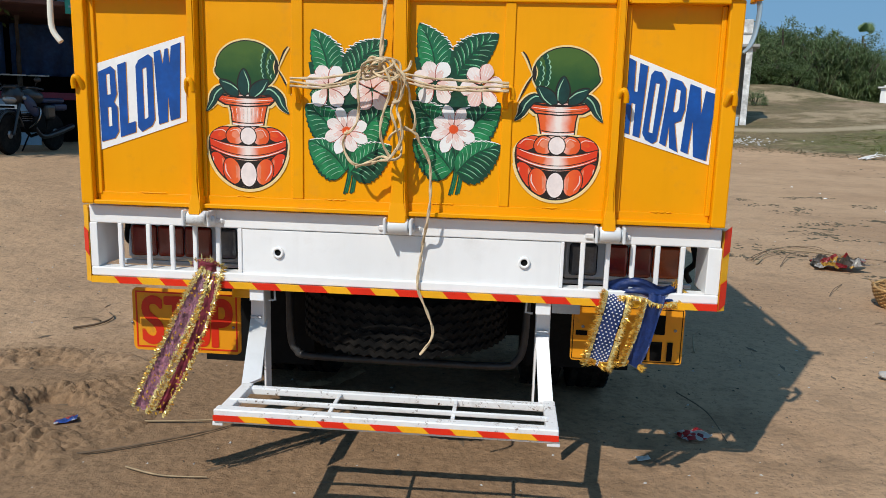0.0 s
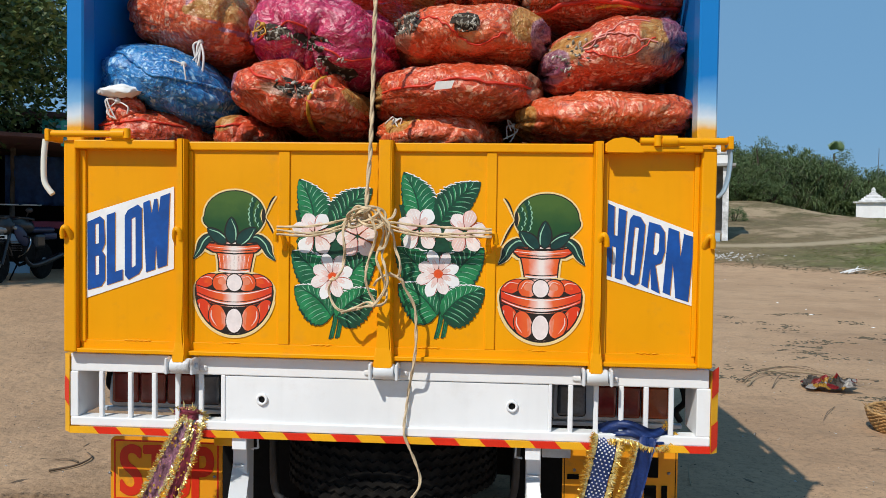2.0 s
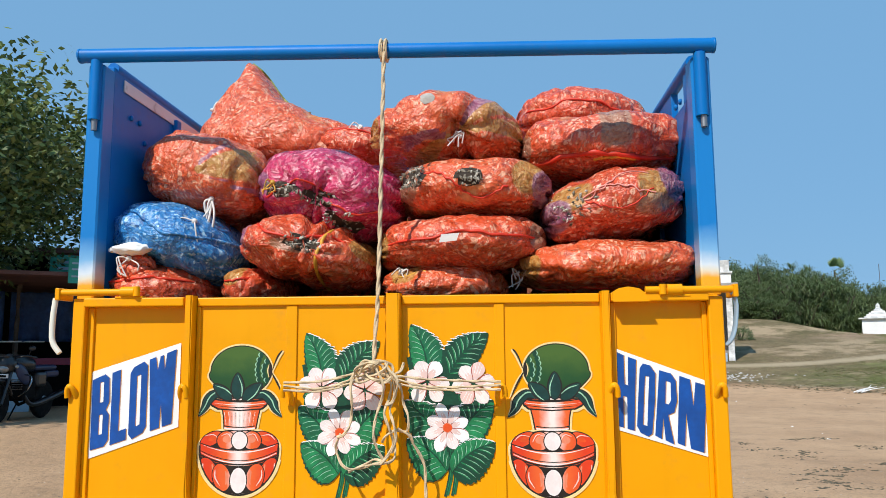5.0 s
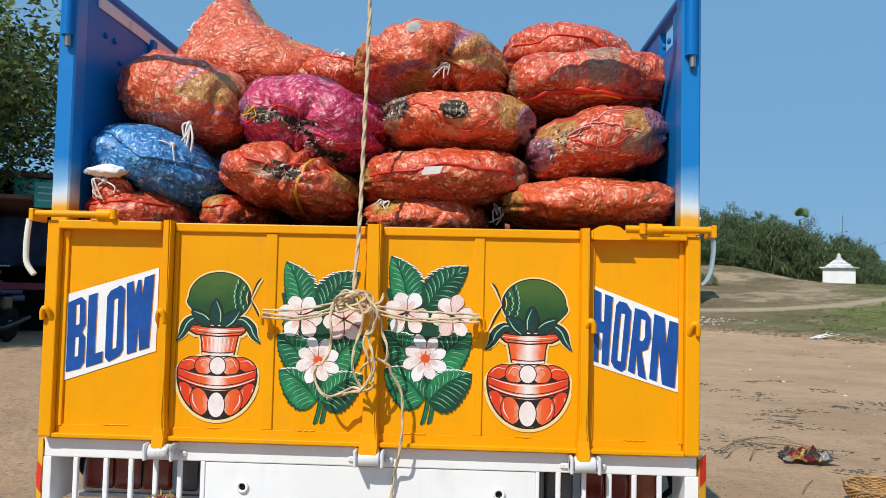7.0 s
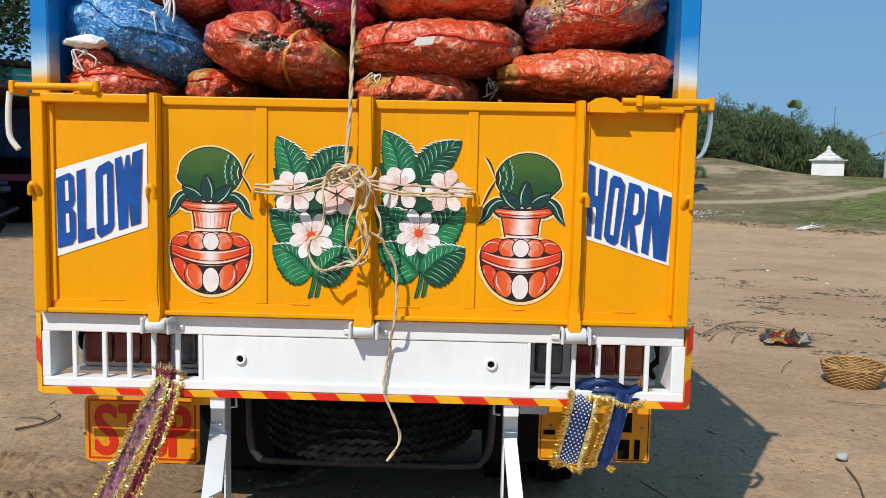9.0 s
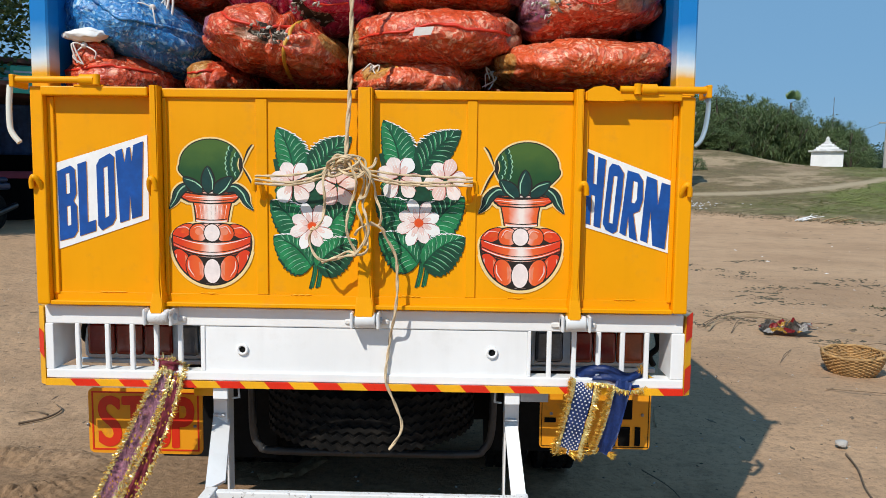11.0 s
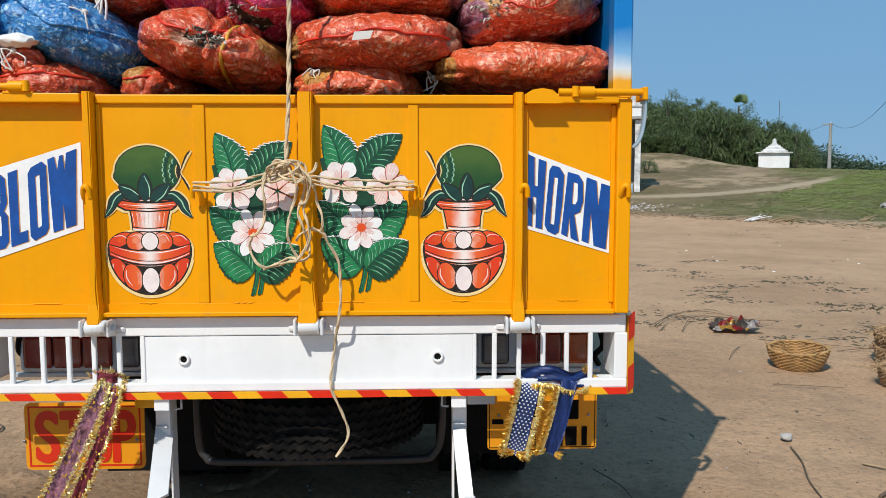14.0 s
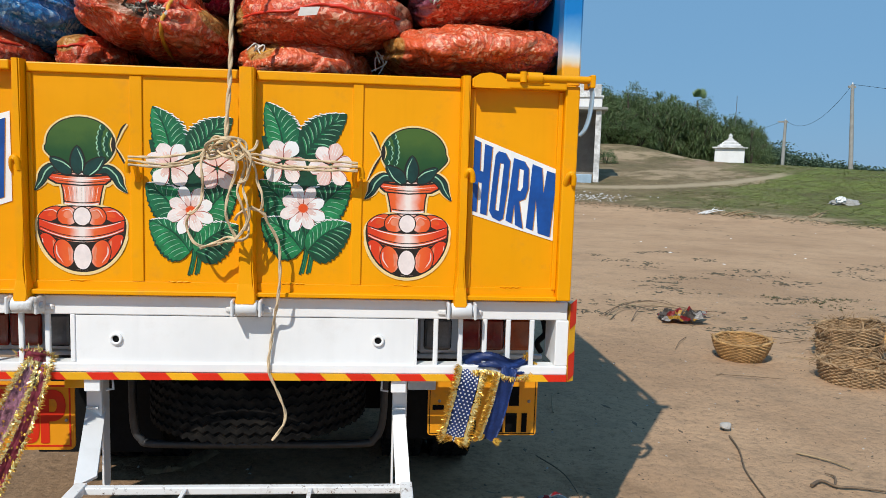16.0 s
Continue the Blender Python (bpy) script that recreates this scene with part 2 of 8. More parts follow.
    col = n.mix(n.math("MULTIPLY", net.outputs["Fac"], 0.22), col, tone(mid, 0.8))
    facet = n.cells(26.0, bent)
    small = n.cells(64.0, bent)
    crease = n.noise(1.0, 5, 0.6, co=n.stretch((9, 14, 17), (0.1, 0.3, 0.2), co=co))
    nb = n.bump(crease, 0.5, 0.03)
    nb = n.bump(facet.outputs["Distance"], 0.5, 0.012, nb)
    nb = n.bump(small.outputs["Distance"], 0.45, 0.006, nb)
    nb = n.bump(grain, 0.45, 0.005, nb)
    r = n.ramp(n.noise(30, 3, co=co), (0.3, 0.18), (0.7, 0.42))
    return n.done(col, r, 0, nb, 0.0, 0.55)


NET_RED = sack_net("red_net", (0.32, 0.037, 0.015), (0.645, 0.084, 0.029), (0.84, 0.40, 0.26), (0.50, 0.19, 0.07))
NET_ORANGE = sack_net("orange_net", (0.36, 0.049, 0.017), (0.68, 0.104, 0.032), (0.85, 0.43, 0.27), (0.56, 0.28, 0.10))
NET_MIXED = sack_net("mixed_net", (0.31, 0.033, 0.017), (0.625, 0.088, 0.034), (0.85, 0.47, 0.32), (0.20, 0.10, 0.28))
NET_PINK = sack_net("magenta_net", (0.25, 0.010, 0.045), (0.53, 0.026, 0.100), (0.74, 0.28, 0.34), (0.56, 0.04, 0.14))
NET_BLUE = sack_net("blue_net", (0.012, 0.085, 0.28), (0.032, 0.22, 0.52), (0.36, 0.57, 0.72), (0.02, 0.15, 0.42))
NET_BROWN = sack_net("brown_net", (0.12, 0.06, 0.015), (0.30, 0.16, 0.05), (0.46, 0.34, 0.18), (0.22, 0.07, 0.05))
MOUTH = plain("dark_sack_mouth", (0.045, 0.03, 0.02), 0.9, 0, 0.4, 30)


def fish_flakes():
    n = Net("dried_fish_flakes")
    rnd = n.add("ShaderNodeNewGeometry").outputs["Random Per Island"]
    col = n.ramp(rnd, (0.0, (0.05, 0.042, 0.03)), (0.40, (0.17, 0.145, 0.10)), (0.78, (0.40, 0.36, 0.29)), (1.0, (0.66, 0.63, 0.56)))
    return n.done(n.mix(n.ramp(n.noise(150, 3), (0.4, 0.5), (0.6, 0.0)), col, (0.12, 0.09, 0.06)), 0.45, 0, None, 0, 0.5)


FLAKES = fish_flakes()
TWINE = plain("hemp_twine", (0.66, 0.51, 0.32), 0.9, 0, 0.25, 30, 260, 0.5, 0.003)
STRING = plain("white_string", (0.74, 0.70, 0.66), 0.8, 0, 0.15, 30)
REDBAND = plain("red_hem_band", (0.68, 0.035, 0.012), 0.5, 0, 0.2, 20)
GOLDBAND = plain("yellow_hem_band", (0.70, 0.36, 0.04), 0.5, 0, 0.3, 20)
PINKCORD = plain("pink_cord", (0.74, 0.28, 0.24), 0.6, 0, 0.2, 20)
GREENBAND = plain("green_yellow_hem", (0.24, 0.26, 0.05), 0.6, 0, 0.5, 40)
PAPER = plain("white_paper", (0.78, 0.77, 0.74), 0.8, 0, 0.08, 8)
GOLD = plain("gold_tinsel", (0.92, 0.48, 0.07), 0.28, 0.55, 0.3, 60)
GOLDPALE = plain("pale_gold_tinsel", (0.94, 0.68, 0.28), 0.25, 0.4, 0.3, 60)
MAUVE = plain("mauve_lace", (0.52, 0.25, 0.34), 0.5, 0, 0.6, 60, 140, 0.5, 0.004)
MAROON = plain("maroon_satin", (0.42, 0.07, 0.11), 0.35, 0, 0.6, 30, 120, 0.4, 0.003)
NAVY = plain("navy_satin", (0.025, 0.065, 0.26), 0.42, 0, 0.35, 18, 120, 0.3, 0.003)
DOT = plain("white_dot_print", (0.70, 0.70, 0.76), 0.6, 0, 0.1, 30)
WICKER = plain("straw_wicker", (0.50, 0.29, 0.11), 0.75, 0, 0.38, 14, 120, 0.4, 0.004)
WICKER_OLD = plain("weathered_wicker", (0.42, 0.27, 0.14), 0.85, 0, 0.4, 14, 120, 0.4, 0.004)
TWIG = plain("dry_brown_stem", (0.17, 0.115, 0.07), 0.85, 0, 0.35, 12)
REED = plain("pale_dry_reed", (0.36, 0.26, 0.15), 0.85, 0, 0.3, 12)
STONE = plain("pale_stone", (0.42, 0.40, 0.37), 0.9, 0, 0.2, 18)
CLOD = plain("dark_soil_crumbs", (0.13, 0.095, 0.065), 0.95, 0, 0.4, 9)
LEAFLITTER = plain("dead_leaf_litter", (0.105, 0.085, 0.052), 0.9, 0, 0.45, 9)
WHITEWASH = plain("whitewashed_plaster", (0.80, 0.80, 0.79), 0.85, 0, 0.07, 1.2, 14)
OLDPLASTER = plain("stained_plaster", (0.70, 0.69, 0.66), 0.9, 0, 0.5, 1.6, 7)
CONCRETE = plain("grey_concrete", (0.34, 0.33, 0.31), 0.9, 0, 0.2, 2, 20)
BARK = plain("rough_bark", (0.10, 0.075, 0.055), 0.95, 0, 0.35, 4, 26, 0.9, 0.03)
TARP = plain("blue_tarpaulin", (0.03, 0.09, 0.25), 0.5, 0, 0.5, 1.6, 16, 0.5, 0.02)
MAROONWALL = plain("maroon_wall_paint", (0.20, 0.025, 0.05), 0.7, 0, 0.2, 3)
PALEWALL = plain("pale_blue_wall_paint", (0.33, 0.45, 0.55), 0.8, 0, 0.15, 2)
TEAL = plain("teal_signboard", (0.03, 0.30, 0.24), 0.6, 0, 0.3, 3)
TIN = plain("rusty_roof_sheet", (0.16, 0.07, 0.055), 0.7, 0.2, 0.4, 2)
BIKEBLACK = plain("glossy_black_paint", (0.012, 0.013, 0.016), 0.3, 0, 0.2, 5, coat=0.15)
BIKEBLUE = plain("dark_blue_vinyl", (0.012, 0.022, 0.07), 0.4, 0, 0.3, 6)
CHROME = plain("chrome", (0.34, 0.34, 0.35), 0.15, 1.0, 0.1, 5)
TEAL = plain("teal_sign_paint", (0.03, 0.34, 0.25), 0.5, 0, 0.2, 3)
HEADLAMP = plain("headlamp_glass", (0.30, 0.31, 0.31), 0.08, 0.4, 0.1, 20)


def foliage(name, dark, mid, light, dry=None, vary=0.0, thin=0.18):
    n = Net(name)
    rnd = n.add("ShaderNodeNewGeometry").outputs["Random Per Island"]
    stops = [(0.0, dark), (0.45, mid), (0.85, light)]
    if dry:
        stops.append((1.0, dry))
    col = n.ramp(rnd, *stops)
    col = n.mix(n.ramp(n.noise(0.35, 4), (0.38, 0.35), (0.62, 0.0)), col, dark)
    if vary:
        # each plant has its own tint
        own = n.add("ShaderNodeObjectInfo").outputs["Random"]
        col = n.mix(n.ramp(own, (0.0, vary), (0.35, 0.0)), col, dark)
        col = n.mix(n.ramp(own, (0.65, 0.0), (1.0, vary)), col, tone(light, 1.1))
    mat = n.done(col, 0.5, 0, None, 0, 0.35)
    # thin leaves let light through
    glow = n.add("ShaderNodeBsdfTranslucent")
    both = n.add("ShaderNodeMixShader")
    both.inputs[0].default_value = thin
    out = next(q for q in mat.node_tree.nodes if q.type == "OUTPUT_MATERIAL")
    links = mat.node_tree.links
    n.put(col, glow.inputs["Color"])
    links.new(n.b.outputs[0], both.inputs[1])
    links.new(glow.outputs[0], both.inputs[2])
    links.new(both.outputs[0], out.inputs["Surface"])
    return mat


LEAF_TREE = foliage("tree_leaves", (0.04, 0.07, 0.022), (0.10, 0.155, 0.04), (0.22, 0.28, 0.075), (0.36, 0.38, 0.16))
LEAF_BUSH = foliage("bush_leaves", (0.078, 0.118, 0.046), (0.112, 0.168, 0.060), (0.160, 0.228, 0.082), (0.26, 0.24, 0.14), 0.5)
LEAF_FAR = foliage("far_wood_leaves", (0.05, 0.09, 0.06), (0.075, 0.125, 0.075), (0.11, 0.16, 0.09))
LEAF_PALM = foliage("palm_leaves", (0.10, 0.17, 0.06), (0.15, 0.24, 0.09), (0.22, 0.30, 0.13))
GRASS = foliage("grass_blades", (0.150, 0.165, 0.045), (0.175, 0.205, 0.055), (0.215, 0.25, 0.07), (0.32, 0.28, 0.13), thin=0.5)
WEED = foliage("dusty_weed_leaves", (0.09, 0.085, 0.045), (0.125, 0.125, 0.06), (0.165, 0.175, 0.08), (0.24, 0.20, 0.12), thin=0.4)
DRYGRASS = foliage("dry_grass_blades", (0.22, 0.165, 0.085), (0.28, 0.21, 0.115), (0.36, 0.28, 0.165), (0.17, 0.17, 0.07), thin=0.5)


def ground_sand():
    n = Net("trodden_sand")
    x, y, z = n.xyz()
    big = n.noise(0.45, 6, 0.6)
    med = n.noise(2.6, 6, 0.65)
    fine = n.noise(24, 8, 0.72)
    close = n.math("SUBTRACT", 1.0, n.math("MULTIPLY", n.math("SUBTRACT", y, 5.0), 0.11, True), True)
    close = n.math("ADD", 0.25, n.math("MULTIPLY", close, 0.75))
    col = n.ramp(big, (0.30, (0.362, 0.226, 0.131)), (0.50, (0.452, 0.290, 0.171)), (0.70, (0.509, 0.335, 0.201)))
    col = n.mix(n.ramp(med, (0.30, 0.55), (0.50, 0.0)), col, (0.257, 0.175, 0.110))
    col = n.mix(n.math("MULTIPLY", close, n.ramp(fine, (0.32, 0.75), (0.50, 0.0))), col, (0.200, 0.138, 0.089))
    col = n.mix(n.ramp(fine, (0.60, 0.0), (0.78, 0.5)), col, (0.525, 0.370, 0.239))
    tread = n.noise(9.0, 6, 0.7)
    col = n.mix(n.math("MULTIPLY", close, n.ramp(tread, (0.32, 0.5), (0.44, 0.0))), col, (0.231, 0.158, 0.099))
    speck = n.cells(38.0).outputs["Distance"]
    col = n.mix(n.math("MULTIPLY", n.ramp(speck, (0.13, 0.75), (0.20, 0.0)), n.ramp(med, (0.42, 0.0), (0.60, 1.0))), col, (0.105, 0.075, 0.051))
    # damp, dug-over soil beside the truck
    dx = n.math("MULTIPLY", n.math("ADD", x, 0.95), 0.34)
    dy = n.math("MULTIPLY", n.math("ADD", y, -0.40), 0.54)
    dd = n.math("SQRT", n.math("ADD", n.math("MULTIPLY", dx, dx), n.math("MULTIPLY", dy, dy)))
    damp = n.ramp(n.math("ADD", dd, n.math("MULTIPLY", n.math("SUBTRACT", med, 0.5), 1.3)), (0.45, 0.85), (0.95, 0.0))
    damp.node.color_ramp.elements[1].position = 1.0
    col = n.mix(damp, col, n.mix(n.ramp(fine, (0.35, 0.0), (0.65, 1.0)), (0.158, 0.096, 0.053), (0.284, 0.176, 0.098)))
    # straw-coloured and green turf beyond the yard
    ex = n.math("ADD", x, -0.4)
    ey = n.math("ADD", y, 2.6)
    d = n.math("SQRT", n.math("ADD", n.math("MULTIPLY", ex, ex), n.math("MULTIPLY", ey, ey)))
    wob = n.math("SUBTRACT", n.noise(0.5, 6, 0.65), 0.5)
    far = n.math("ADD", n.math("ADD", d, n.math("MULTIPLY", wob, 3.0)), n.math("MULTIPLY", n.math("SUBTRACT", x, 8.0), 0.42))
    far = n.math("MULTIPLY", n.math("SUBTRACT", far, 29.3), 0.8, True)
    front = n.math("MULTIPLY", n.math("SUBTRACT", x, -2.0), 0.4, True)
    turf = n.math("MULTIPLY", far, front)
    # the worn path bends away to the east; the turf is greener on its near side
    px = n.math("MAXIMUM", n.math("SUBTRACT", x, 9.0), 0.0)
    to_path = n.math("SUBTRACT", d, n.math("ADD", 34.3, n.math("MULTIPLY", n.math("MULTIPLY", px, px), 0.055)))
    to_path = n.math("ADD", to_path, n.math("MULTIPLY", wob, 0.9))
    near_path = n.math("MULTIPLY", to_path, -0.8, True)
    across = n.math("ADD", n.math("SUBTRACT", x, 20.5), n.math("MULTIPLY", near_path, 7.6))
    green = n.math("ADD", n.noise(0.30, 6, 0.7), n.math("MULTIPLY", across, 0.055))
    gcol = n.ramp(green, (0.30, (0.190, 0.140, 0.078)), (0.44, (0.162, 0.132, 0.062)), (0.54, (0.150, 0.145, 0.055)), (0.78, (0.150, 0.185, 0.045)))
    gcol = n.mix(n.ramp(n.noise(1.1, 7, 0.75), (0.36, 0.75), (0.52, 0.0)), gcol, (0.100, 0.085, 0.042))
    gcol = n.mix(n.ramp(n.noise(3.2, 7, 0.75), (0.52, 0.0), (0.70, 0.6)), gcol, (0.300, 0.265, 0.120))
    gcol = n.mix(n.ramp(n.noise(0.26, 7, 0.72, co=n.stretch((1.0, 0.8, 1), loc=(31, 12, 0))), (0.38, 0.7), (0.50, 0.0)), gcol, (0.105, 0.092, 0.042))
    dry = n.math("SUBTRACT", 1.0, n.math("MULTIPLY", n.math("SUBTRACT", green, 0.48), 6.0, True))
    gcol = n.mix(n.math("MULTIPLY", dry, n.ramp(n.noise(0.30, 7, 0.72, co=n.stretch((0.8, 1.0, 1), loc=(7, 2, 0))), (0.50, 0.0), (0.60, 0.8))), gcol, (0.40, 0.30, 0.19))
    gcol = n.mix(n.math("MULTIPLY", n.ramp(n.noise(2.0, 6, 0.7), (0.44, 0.7), (0.56, 0.0)), n.math("SUBTRACT", 1.0, far)), gcol, (0.12, 0.085, 0.055))
    col = n.mix(turf, col, gcol)
    # bare earth of the bank under the thicket, and the path itself
    bank = n.ramp(n.noise(0.28, 6, 0.65, co=n.stretch((1, 0.8, 1), loc=(3, 9, 0))), (0.50, 0.0), (0.58, 0.85))
    col = n.mix(n.math("MULTIPLY", bank, n.math("MULTIPLY", n.math("SUBTRACT", d, 43.0), 0.3, True)), col, (0.32, 0.222, 0.145))
    path = n.ramp(n.math("ADD", n.math("ABSOLUTE", to_path), n.math("MULTIPLY", med, 0.6)), (0.50, 0.8), (0.95, 0.0))
    on = n.math("MULTIPLY", n.math("SUBTRACT", 21.0, x), 0.6, True)
    col = n.mix(n.math("MULTIPLY", path, n.math("MULTIPLY", front, on)), col, (0.40, 0.32, 0.21))
    nb = n.bump(n.noise(6, 9, 0.64), 0.5, 0.05)
    nb = n.bump(n.math("MULTIPLY", close, tread), 0.5, 0.04, nb)
    nb = n.bump(n.noise(70, 3), 0.2, 0.004, nb)
    return n.done(col, 0.95, 0, nb, 0, 0.2)


SAND = ground_sand()

# ---- building tools ----


def finish(name, bm, mats, parent=None, label="", smooth=False, loc=None):
    me = bpy.data.meshes.new(name)
    bmesh.ops.recalc_face_normals(bm, faces=bm.faces) if len(bm.faces) < 30000 else None
    bm.to_mesh(me)
    bm.free()
    for m in mats if isinstance(mats, (list, tuple)) else [mats]:
        me.materials.append(m)
    if smooth:
        me.shade_smooth()
    ob = new(name, me)
    if parent is not None:
        ob.parent = parent
    if loc is not None:
        ob.location = loc
    if label:
        ob["label"] = label
    return ob


def part(name, bm, material, parent, label="", smooth=False):
    return finish(name, bm, material, parent, label, smooth)


def thing(name, loc, label, category, group="", kind="", rz=0.0):
    ob = new(name)
    ob.empty_display_size = 0.1
    ob.matrix_world = pose(*loc, 0, 0, rz)
    return tagged(ob, label, category, group, kind)


def box(bm, lo, hi, bevel=0.0, mi=0, seg=1):
    r = bmesh.ops.create_cube(bm, size=1.0)
    vs = r["verts"]
    for v in vs:
        v.co = Vector([lo[i] + (v.co[i] + 0.5) * (hi[i] - lo[i]) for i in range(3)])
    fs = {f for v in vs for f in v.link_faces}
    for f in fs:
        f.material_index = mi
    if bevel:
        es = list({e for v in vs for e in v.link_edges})
        bmesh.ops.bevel(bm, geom=es, offset=bevel, segments=seg, affect="EDGES", profile=0.5)
    return vs


def B(lo, hi, bevel=0.004, seg=2):
    bm = bmesh.new()
    box(bm, lo, hi, bevel, 0, seg)
    return bm


def tube(bm, pts, r, seg=8, mi=0, cap=True, closed=False):
    """A round bar along a line of points; r is a number or a function of 0..1."""
    pts = [Vector(p) for p in pts]
    n = len(pts)
    rings = []
    up = None
    for i, p in enumerate(pts):
        if closed:
            d = pts[(i + 1) % n] - pts[i - 1]
        else:
            d = pts[min(i + 1, n - 1)] - pts[max(i - 1, 0)]
        d.normalize()
        if up is None:
            up = d.orthogonal().normalized()
        up = (up - d * up.dot(d))
        up = up.normalized() if up.length > 1e-6 else d.orthogonal().normalized()
        side = d.cross(up)
        rad = r(i / max(1, n - 1)) if callable(r) else r
        rings.append([bm.verts.new(p + (up * math.cos(a) + side * math.sin(a)) * rad) for a in (k * math.tau / seg for k in range(seg))])
    for i in range(n if closed else n - 1):
        a, b = rings[i], rings[(i + 1) % n]
        for k in range(seg):
            f = bm.faces.new((a[k], a[(k + 1) % seg], b[(k + 1) % seg], b[k]))
            f.material_index = mi
            f.smooth = True
    if cap and not closed:
        for ring in (rings[0], rings[-1]):
            f = bm.faces.new([bm.verts.new(v.co) for v in ring])
            f.material_index = mi


def T(pts, r, seg=10):
    bm = bmesh.new()
    tube(bm, pts, r, seg)
    return bm


def spline(pts, per=8):
    """A smooth line through the points."""
    pts = [Vector(p) for p in pts]
    out = []
    for i in range(len(pts) - 1):
        a, b, c, d = pts[max(i - 1, 0)], pts[i], pts[i + 1], pts[min(i + 2, len(pts) - 1)]
        for k in range(per):
            t = k / per
            out.append(0.5 * (2 * b + (c - a) * t + (2 * a - 5 * b + 4 * c - d) * t * t + (3 * b - a - 3 * c + d) * t ** 3))
    out.append(pts[-1])
    return out


def lathe(bm, profile, seg=32, axis="z", mi=0, centre=(0, 0, 0)):
    """A turned body: profile is a line of (radius, height)."""
    c = Vector(centre)
    rings = []
    for r, h in profile:
        ring = []
        for k in range(seg):
            a = k * math.tau / seg
            x, y = r * math.cos(a), r * math.sin(a)
            p = {"z": (x, y, h), "x": (h, x, y), "y": (x, h, y)}[axis]
            ring.append(bm.verts.new(c + Vector(p)))
        rings.append(ring)
    for a, b in zip(rings, rings[1:]):
        for k in range(seg):
            f = bm.faces.new((a[k], a[(k + 1) % seg], b[(k + 1) % seg], b[k]))
            f.material_index = mi
            f.smooth = True
    for ring in (rings[0], rings[-1]):
        bm.faces.new(ring).material_index = mi


def ground_z(x, y):
    """Height of the land."""
    d = math.hypot(x - 0.4, y + 2.6)

    def step(a, b, v):
        t = min(1.0, max(0.0, (v - a) / (b - a)))
        return t * t * (3 - 2 * t)

    right = (2.25 - 0.5 * step(21, 33, x)) * step(23.0, 50.0, d) + 1.0 * step(45, 52, d) * step(21, 16, x) * step(6, 12, x)
    left = 0.58 * step(4.5, 12.5, d)
    w = step(-4.5, 0.0, x - 0.08 * y)
    z = left * (1 - w) + right * w if y > -2.6 else 0.0
    if d < 40:
        rough = 0.012 * noise.noise((x * 1.1, y * 1.1, 0)) + 0.009 * noise.noise((x * 3.7, y * 3.7, 5)) + 0.004 * noise.noise((x * 9, y * 9, 7))
        q = math.exp(-(((x + 1.95) / 0.55) ** 2 + ((y - 0.85) / 0.75) ** 2))
        rough += q * (0.03 * noise.noise((x * 4.5, y * 4.5, 2)) + 0.01 * noise.noise((x * 11, y * 11, 8)))
        z += rough * step(0.0, 1.0, abs(d)) * (1 - step(25, 40, d))
    else:
        z += 0.25 * noise.noise((x * 0.09, y * 0.09, 1)) * step(40, 60, d)
    return z

# ---- ground ----


def build_ground():
    bm = bmesh.new()
    radii = [0.0]
    while radii[-1] < 4000:
        r = radii[-1]
        radii.append(r + (0.07 if r < 7 else 0.012 * r if r < 60 else 0.12 * r))
    seg = 288
    centre = bm.verts.new((0.4, -2.6, ground_z(0.4, -2.6)))
    last = None
    for r in radii[1:]:
        ring = []
        for k in range(seg):
            a = k * math.tau / seg
            x, y = 0.4 + r * math.cos(a), -2.6 + r * math.sin(a)
            ring.append(bm.verts.new((x, y, ground_z(x, y))))
        for k in range(seg):
            j = (k + 1) % seg
            if last is None:
                bm.faces.new((centre, ring[k], ring[j]))
            else:
                bm.faces.new((last[k], ring[k], ring[j], last[j]))
        last = ring
    ob = finish("ground", bm, SAND, smooth=True)
    return tagged(ob, "trodden tan sand with grit, turning to rough grass", "ground", kind="structure")


build_ground()

# ---- the truck ----
truck = thing("truck", (0, 0, 0), "yellow, white and blue painted goods truck loaded with net sacks", "truck")

# tailgate: a panel with raised flanges, channels and ribs
gate = bmesh.new()
box(gate, (-1.105, 0.0, 1.062), (1.095, 0.018, 1.792), 0.003)
tailgate = part("tailgate", gate, YELLOW, truck, "yellow steel tailgate with painted pots, flowers and lettering")
for lo, hi in (((-1.106, -0.034, 1.066), (-1.062, 0.022, 1.800)), ((1.052, -0.034, 1.066), (1.100, 0.022, 1.785))):
    part("edge_post", B(lo, hi, 0.005), YELLOW, tailgate)
for x0, x1 in ((-1.062, -0.705), (-0.671, -0.011), (0.043, 0.705), (0.739, 1.052)):
    outer = abs(x0 + x1) > 1.5
    part("top_flange", B((x0, -0.048 if outer else -0.012, 1.770), (x1, 0.030, 1.800), 0.004), YELLOW, tailgate)
    part("bottom_flange", B((x0, -0.030, 1.064), (x1, 0.016, 1.079), 0.003), YELLOW, tailgate)
    part("bottom_lip", B((x0 + 0.004, -0.006, 1.076), (x1 - 0.004, -0.001, 1.106), 0.001), YELLOW, tailgate)
